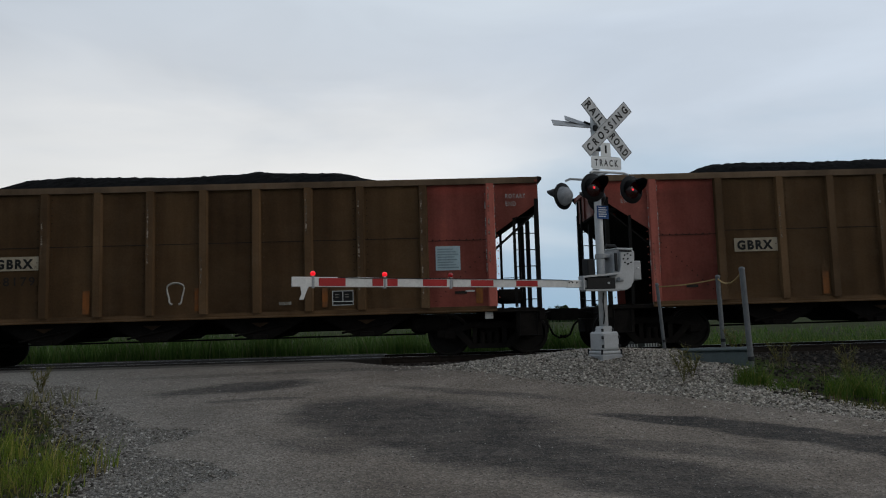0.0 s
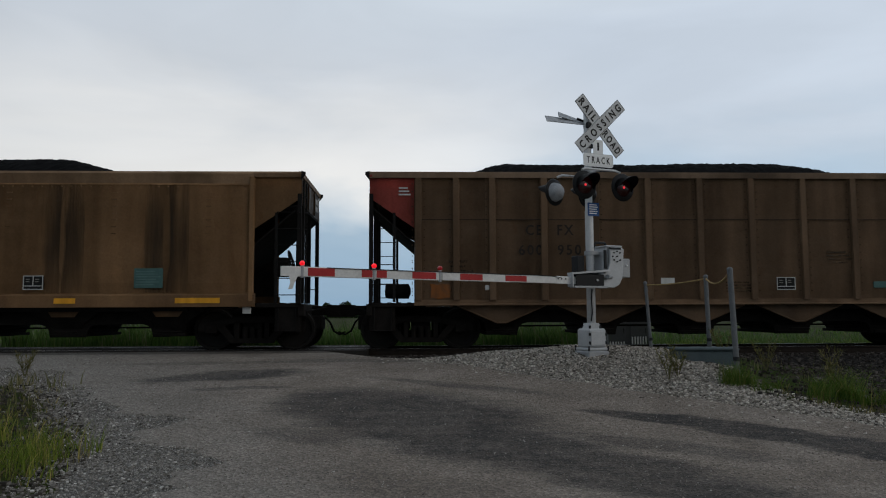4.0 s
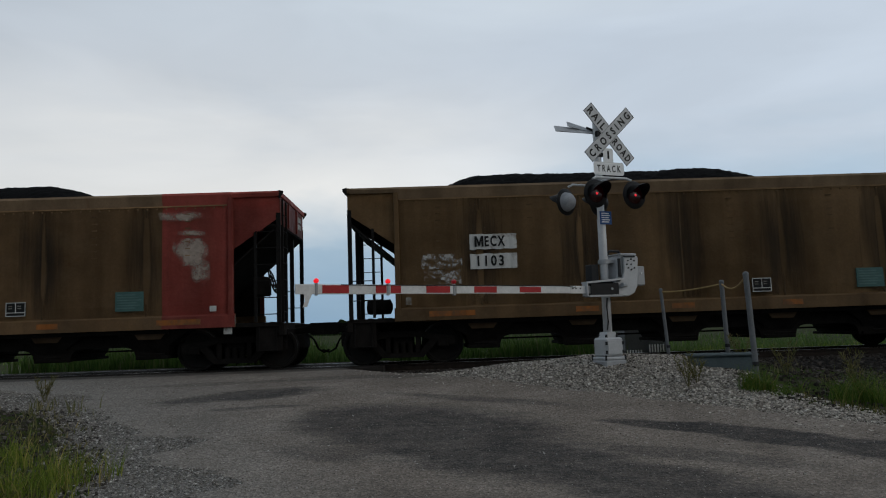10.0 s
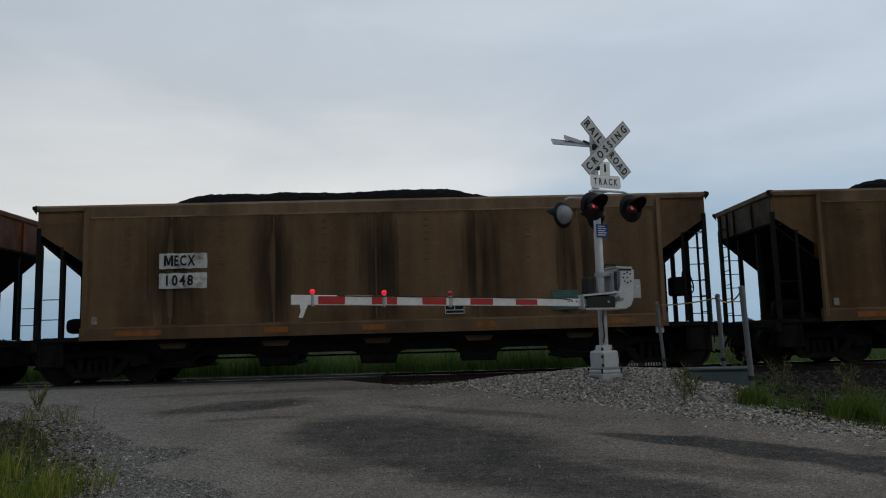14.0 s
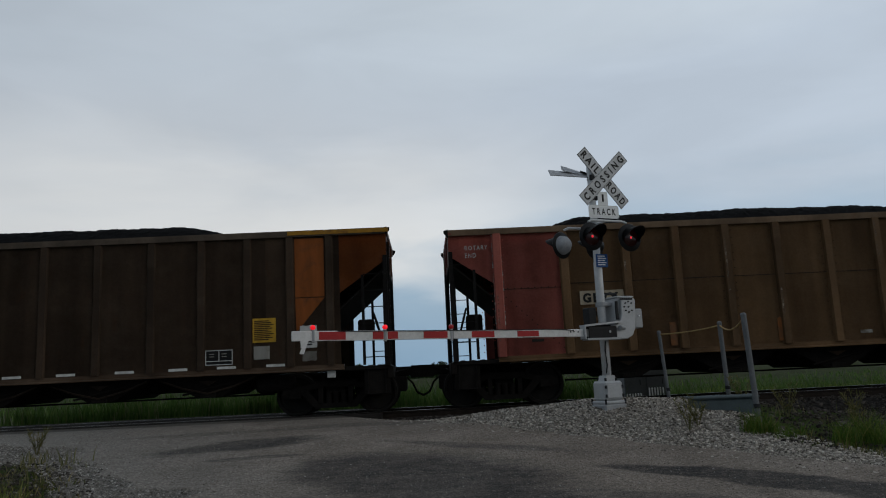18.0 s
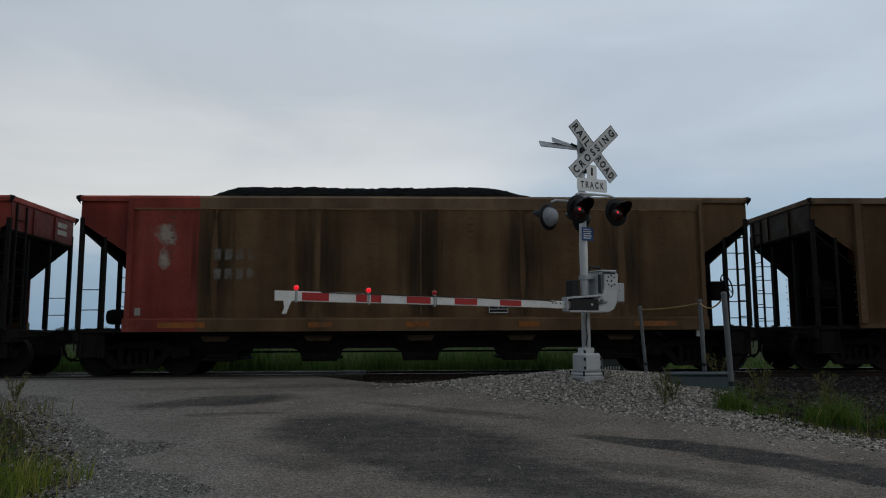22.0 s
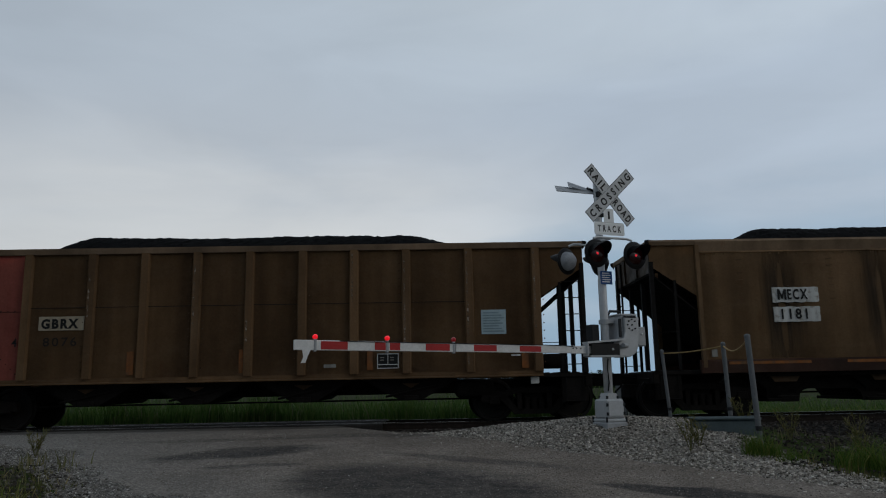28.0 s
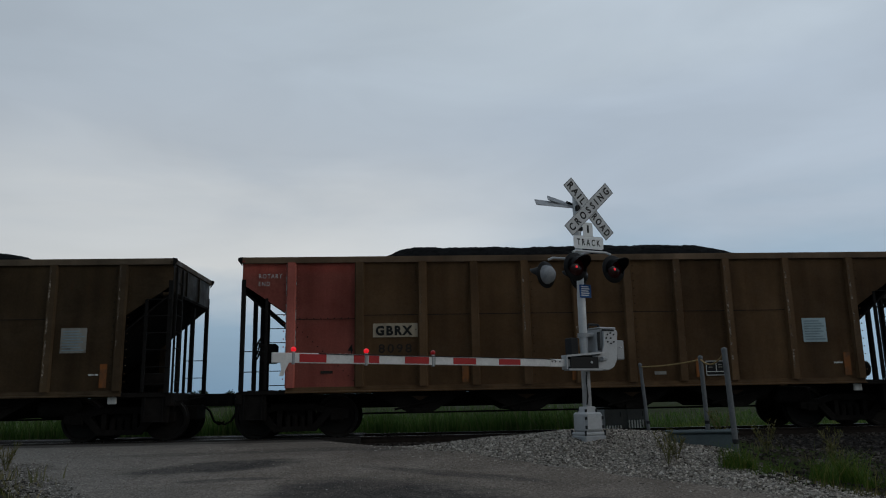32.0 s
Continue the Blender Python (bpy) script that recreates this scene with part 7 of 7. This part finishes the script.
def left_gravel(x, y):
    return 1.0 if gravel_left(y) - 0.3 < x < road_left(y) + 0.25 else 0.75 * (1 - (x - road_left(y)) / 3.4) ** 1.6 if road_left(y) < x < road_left(y) + 3.4 else 0.0


stones("limestone_gravel", scatter(21000, -1.5, 8.5, 7.5, 15.6, right_gravel, 0.016), 0.012, 0.046, M_STONE, "pale crushed limestone gravel on the shoulder")
stones("limestone_gravel", scatter(34000, -12.0, 1.5, 5.5, 15.6, left_gravel, 0.012), 0.008, 0.034, M_STONEF, "fine grey gravel beside the road")
stones("loose_chippings", scatter(12000, -7.0, 8.0, 6.3, 14.5, lambda x, y: 0.6 if road_left(y) < x < road_right(y) else 0.0, 0.024), 0.006, 0.019, M_CHIP, "loose grey chippings strewn over the road")


def ballast_at(n):
    out = []
    for _ in range(n):
        x = rng.uniform(-0.8, 16.0)
        y = rng.uniform(TRACK_Y0 - 3.2, TRACK_Y0 - 0.9)
        d = TRACK_Y0 - y
        z = -0.17 if d < 1.75 else -0.17 - 0.58 * (d - 1.75) / 1.15
        out.append((x, y, max(z, ground_z(x, y)) + 0.015))
    return out


stones("track_ballast_stones", ballast_at(6000), 0.03, 0.085, M_BSTONE, "dark angular track ballast")
stones("ballast_spill", scatter(7500, 3.6, 14, 9.2, 15.2, lambda x, y: 1.0 if x > gravel_right(y) - 0.2 else 0.0, 0.012), 0.025, 0.075, M_BSTONE, "dark ballast spilled down the bank")


def blades(name, spots, material, label, bend=0.35, width=0.011, category="grass", segs=3):
    """Grass: curved tapering blades. spots: x, y, height, count, spread."""
    verts, faces = [], []
    for x, y, h, n, spread in spots:
        for _ in range(n):
            px, py = x + rng.normal() * spread, y + rng.normal() * spread
            pz = ground_z(px, py) - 0.02
            hh = h * (0.45 + 0.6 * rng.random())
            a = rng.random() * 6.283
            lean = bend * hh * (0.2 + rng.random())
            w = width * (0.6 + 0.7 * rng.random())
            wx, wy = -math.sin(a + 0.8) * w, math.cos(a + 0.8) * w
            base = len(verts)
            for i in range(segs + 1):
                t = i / segs
                cx, cy, cz = px + math.cos(a) * lean * t * t, py + math.sin(a) * lean * t * t, pz + hh * (t - 0.12 * t * t)
                k = 1.0 - t * 0.92
                verts += [(cx - wx * k, cy - wy * k, cz), (cx + wx * k, cy + wy * k, cz)]
            faces += [(base + 2 * i, base + 2 * i + 1, base + 2 * i + 3, base + 2 * i + 2) for i in range(segs)]
    return tagged(new(name, mesh_np(name, verts, faces, material)), label, category, kind="stuff")


def spots(n, x0, x1, y0, y1, h0, h1, count, spread, keep=lambda x, y: True):
    out = []
    while len(out) < n:
        x, y = rng.uniform(x0, x1), rng.uniform(y0, y1)
        if keep(x, y):
            out.append((x, y, rng.uniform(h0, h1), count, spread))
    return out


stones("soil_clods", scatter(6500, -8.5, -3.2, 6.4, 11.9, lambda x, y: 1.0 if x < gravel_left(y) + 0.25 else 0.0, 0.010), 0.012, 0.070, M_CLOD, "dark soil clods and old stones on the verge")
blades("verge_weeds", spots(120, -8.0, -3.5, 6.6, 11.6, 0.05, 0.17, 14, 0.10, lambda x, y: x < gravel_left(y) + 0.1 and noise.noise((x * 1.3, y * 1.3, 2)) > -0.05), M_STRAW, "low weeds and straw on the verge", 0.9, 0.014)
LEFT_GRASS = spots(30, -4.9, -3.35, 6.9, 8.7, 0.20, 0.50, 34, 0.09, lambda x, y: x < gravel_left(y) + 0.45 and noise.noise((x * 1.9, y * 1.9, 7)) > -0.08)
LEFT_GRASS += spots(34, -6.2, -4.0, 6.9, 9.6, 0.16, 0.46, 30, 0.12, lambda x, y: x < gravel_left(y) + 0.2 and noise.noise((x * 1.5, y * 1.5, 3)) > 0.02)
blades("roadside_grass", LEFT_GRASS, M_GRASS, "ragged yellow-green grass clumps beside the gravel", 0.6, 0.0065)
blades("roadside_grass", spots(22, -5.4, -3.5, 6.9, 8.6, 0.10, 0.26, 26, 0.14, lambda x, y: x < gravel_left(y) + 0.35), M_STRAW, "dry bent straw among the grass clumps", 1.0, 0.008)
blades("roadside_grass", spots(45, -9.5, -4.2, 8.6, 12.6, 0.12, 0.32, 14, 0.12, lambda x, y: x < gravel_left(y) + 0.9), M_STALK, "dry low weeds at the gravel's edge")
def tuft(x, y, n, spread, h0, h1, count):
    return [(x + rng.normal() * spread, y + rng.normal() * spread * 0.6, rng.uniform(h0, h1), count, 0.07) for _ in range(n)]


blades("bank_grass", tuft(4.72, 11.0, 9, 0.14, 0.22, 0.46, 60) + tuft(5.05, 10.75, 5, 0.14, 0.15, 0.32, 50), M_BANK, "green grass round the foot of a post", 0.7, 0.0055)
blades("bank_grass", tuft(5.95, 10.35, 12, 0.24, 0.26, 0.56, 62) + tuft(6.55, 10.1, 8, 0.20, 0.18, 0.42, 60), M_BANK, "bushy green grass tuft on the ballast bank", 0.65, 0.0055)
blades("bank_grass", tuft(7.5, 9.8, 9, 0.26, 0.22, 0.50, 60) + tuft(8.5, 9.3, 8, 0.30, 0.2, 0.5, 60), M_BANK, "green grass tuft on the ballast bank", 0.65, 0.0055)
blades("bank_weeds", spots(24, 5.2, 12.5, 11.3, 14.0, 0.15, 0.38, 9, 0.14), M_STALK, "dry seeding weed stalks on the ballast", 0.5, 0.007)
blades("verge_weeds", spots(26, 2.6, 6.0, 14.2, 15.6, 0.12, 0.36, 16, 0.12), M_GRASS, "low green weeds along the ballast")
far_field = spots(1500, -17, 18, 20.8, 25.5, 0.85, 1.50, 30, 0.20, lambda x, y: not (road_left(y) - 0.3 < x < min(-11.2, road_right(y) + 0.3)) and not (5.0 < x < 7.4 and y < 24.2) and not (x >= 7.4 and y < 22.4))
blades("far_verge_grass", far_field, M_FIELD, "tall dark green weeds behind the track", 0.35, 0.022, segs=2)
blades("far_verge_grass", spots(800, 7.35, 26, 20.0, 21.8, 0.48, 0.80, 24, 0.17), M_LIME, "lighter green grass along the far ballast")
blades("bank_grass", spots(80, 4.8, 11.0, 8.2, 11.2, 0.05, 0.16, 16, 0.10, lambda x, y: gravel_right(y) - 0.1 < x < gravel_right(y) + 1.6), M_STRAW, "short straw-coloured grass at the gravel's edge")
blades("field_grass", spots(900, -60, 60, 27, 75, 0.30, 0.80, 10, 0.6), M_FIELD, "rough grass of the far field", 0.35, 0.05, segs=1)


def weed(name, x, y, h, seed, label):
    """A branching roadside weed: stem, side twigs, small leaves."""
    rnd = random.Random(seed)
    w = thing(name, pose(x, y, ground_z(x, y)), label, "weed", "weeds on the gravel")
    for s in range(8):
        a = rnd.uniform(0, 6.28)
        tip = Vector((math.cos(a) * h * 0.38, math.sin(a) * h * 0.38, h * rnd.uniform(0.7, 1.0)))
        pts = [Vector((0, 0, -0.02)).lerp(tip, t) + Vector((0, 0, 0.10 * h * math.sin(t * 3.14))) for t in (0, 0.3, 0.6, 1.0)]
        stem = part("stem", tube(pts, 0.004, 5), M_STALK, w)
        b = bmesh.new()
        for i in range(20):
            p = pts[0].lerp(pts[-1], rnd.uniform(0.25, 1.0)) + Vector((0, 0, 0.04 * h))
            d = Vector((rnd.uniform(-1, 1), rnd.uniform(-1, 1), rnd.uniform(-0.1, 0.9))).normalized() * rnd.uniform(0.05, 0.14)
            n = d.cross(Vector((0, 0, 1))).normalized() * 0.009
            vs = [b.verts.new(q) for q in (p, p + d * 0.5 + n, p + d, p + d * 0.5 - n)]
            b.faces.new(vs)
        part("leaves", b, M_STRAW, stem)


weed("roadside_weed", 3.75, 11.05, 0.52, 1, "spindly green weed growing in the gravel")
weed("roadside_weed", -6.05, 12.1, 0.42, 2, "spindly dry weed growing in the gravel")
weed("roadside_weed", 3.95, 11.25, 0.34, 3, "small green weed growing in the gravel")
weed("roadside_weed", 5.6, 11.9, 0.48, 4, "tall seeding weed on the ballast bank")
weed("roadside_weed", 6.9, 12.3, 0.46, 5, "tall seeding weed on the ballast bank")
weed("roadside_weed", 7.8, 11.6, 0.42, 6, "tall seeding weed on the ballast bank")
weed("roadside_weed", 6.2, 11.0, 0.40, 7, "tall seeding weed on the ballast bank")
weed("roadside_weed", 5.2, 12.6, 0.50, 8, "tall seeding weed between the posts")
weed("roadside_weed", 8.9, 11.9, 0.44, 9, "tall seeding weed on the ballast bank")


def tree(seed, h):
    """A broadleaf tree: tapered trunk, limbs, and a crown of leaf clumps with gaps."""
    rnd = random.Random(seed)
    t = thing("tree", pose(0, 0, 0), "distant dark green broadleaf tree", "tree", "trees along the horizon")
    b = tube([(0, 0, -0.5), (0.1, 0, h * 0.25), (-0.1, 0.1, h * 0.55), (0, 0, h * 0.8)], 0.2, 7)
    for v in b.verts:
        k = 1.0 - 0.75 * max(0.0, v.co.z) / h
        v.co.x, v.co.y = v.co.x * k, v.co.y * k
    for i in range(6):
        a = rnd.uniform(0, 6.28)
        z = h * rnd.uniform(0.25, 0.6)
        rod((0, 0, z), (math.cos(a) * h * 0.25, math.sin(a) * h * 0.25, z + h * 0.2), 0.09, 5, b, 0.03)
    part("trunk", b, M_BARK, t)
    verts, faces = [], []
    lobes = [(rnd.uniform(-0.30, 0.30) * h, rnd.uniform(-0.30, 0.30) * h, rnd.uniform(0.32, 0.84) * h, rnd.uniform(0.13, 0.22) * h) for _ in range(13)]
    for lx, ly, lz, r in lobes:
        for _ in range(70):
            d = Vector((rnd.gauss(0, 1), rnd.gauss(0, 1), rnd.gauss(0, 0.8))).normalized() * r * rnd.uniform(0.55, 1.1)
            c = Vector((lx, ly, lz)) + d
            u = Vector((rnd.gauss(0, 1), rnd.gauss(0, 1), rnd.gauss(0, 1))).normalized() * 0.045 * h
            w = u.orthogonal().normalized() * 0.03 * h
            k = len(verts)
            verts += [c - u, c + w, c + u, c - w]
            faces.append((k, k + 1, k + 2, k + 3))
    part("crown", mesh_np("crown", [tuple(v) for v in verts], faces, M_LEAF), None, t)
    return t


kinds = [tree(5, 8.0), tree(6, 6.5), tree(7, 9.0)]
rnd = random.Random(4)
xs = np.linspace(-330, 300, 84)
for i, x in enumerate(xs):
    px, py = float(x) + rnd.uniform(-3, 3), 385 + rnd.uniform(-22, 40)
    m = pose(px, py, ground_z(px, py), 0, 0, rnd.uniform(0, 360))
    if i < 3:
        kinds[i].matrix_basis = m
    else:
        copy_thing(kinds[rnd.randrange(3)], m)
hedge = []
for _ in range(1500):
    px, py = rnd.uniform(-360, 330), rnd.uniform(372, 384)
    hedge.append((px, py, rnd.uniform(2.0, 5.2), 5, 1.0))
blades("hedgerow", hedge, M_LEAF, "dark scrub under the distant trees", 0.5, 0.55, "scrub", segs=2)


# ---------------------------------------------------------------- what moves


def train_at(t):
    """Metres that the train has run at t seconds; it gathers speed slightly."""
    return -1.85315e-4 * t ** 3 + 0.0246123 * t ** 2 + 13.29159 * t + 5.24408


def share(ob, model):
    """ob turns as model does."""
    ob.rotation_mode = "QUATERNION"
    ob.animation_data_create()
    ob.animation_data.action = model.animation_data.action
    ob.animation_data.action_slot = model.animation_data.action_slot


def motions():
    for n, car in TRAIN.items():
        walk(car, [(t, pose(TRAIN_X + PITCH * n - train_at(t), TRACK_Y, 0)) for t in range(0, 33, 4)])
    # every wheel rolls on the rail
    models = {}
    for car in TRAIN.values():
        for bogie in car.children:
            for w in bogie.children:
                if w.name.startswith("wheelset"):
                    side = round(w.location.x, 2)
                    if side not in models:
                        models[side] = w
                        walk(w, [(i / FPS, pose(side, 0, WHEEL_R, 0, math.degrees(-train_at(i / FPS) / WHEEL_R) % 360.0)) for i in range(0, 32 * FPS + 1)])
                    else:
                        share(w, models[side])


motions()
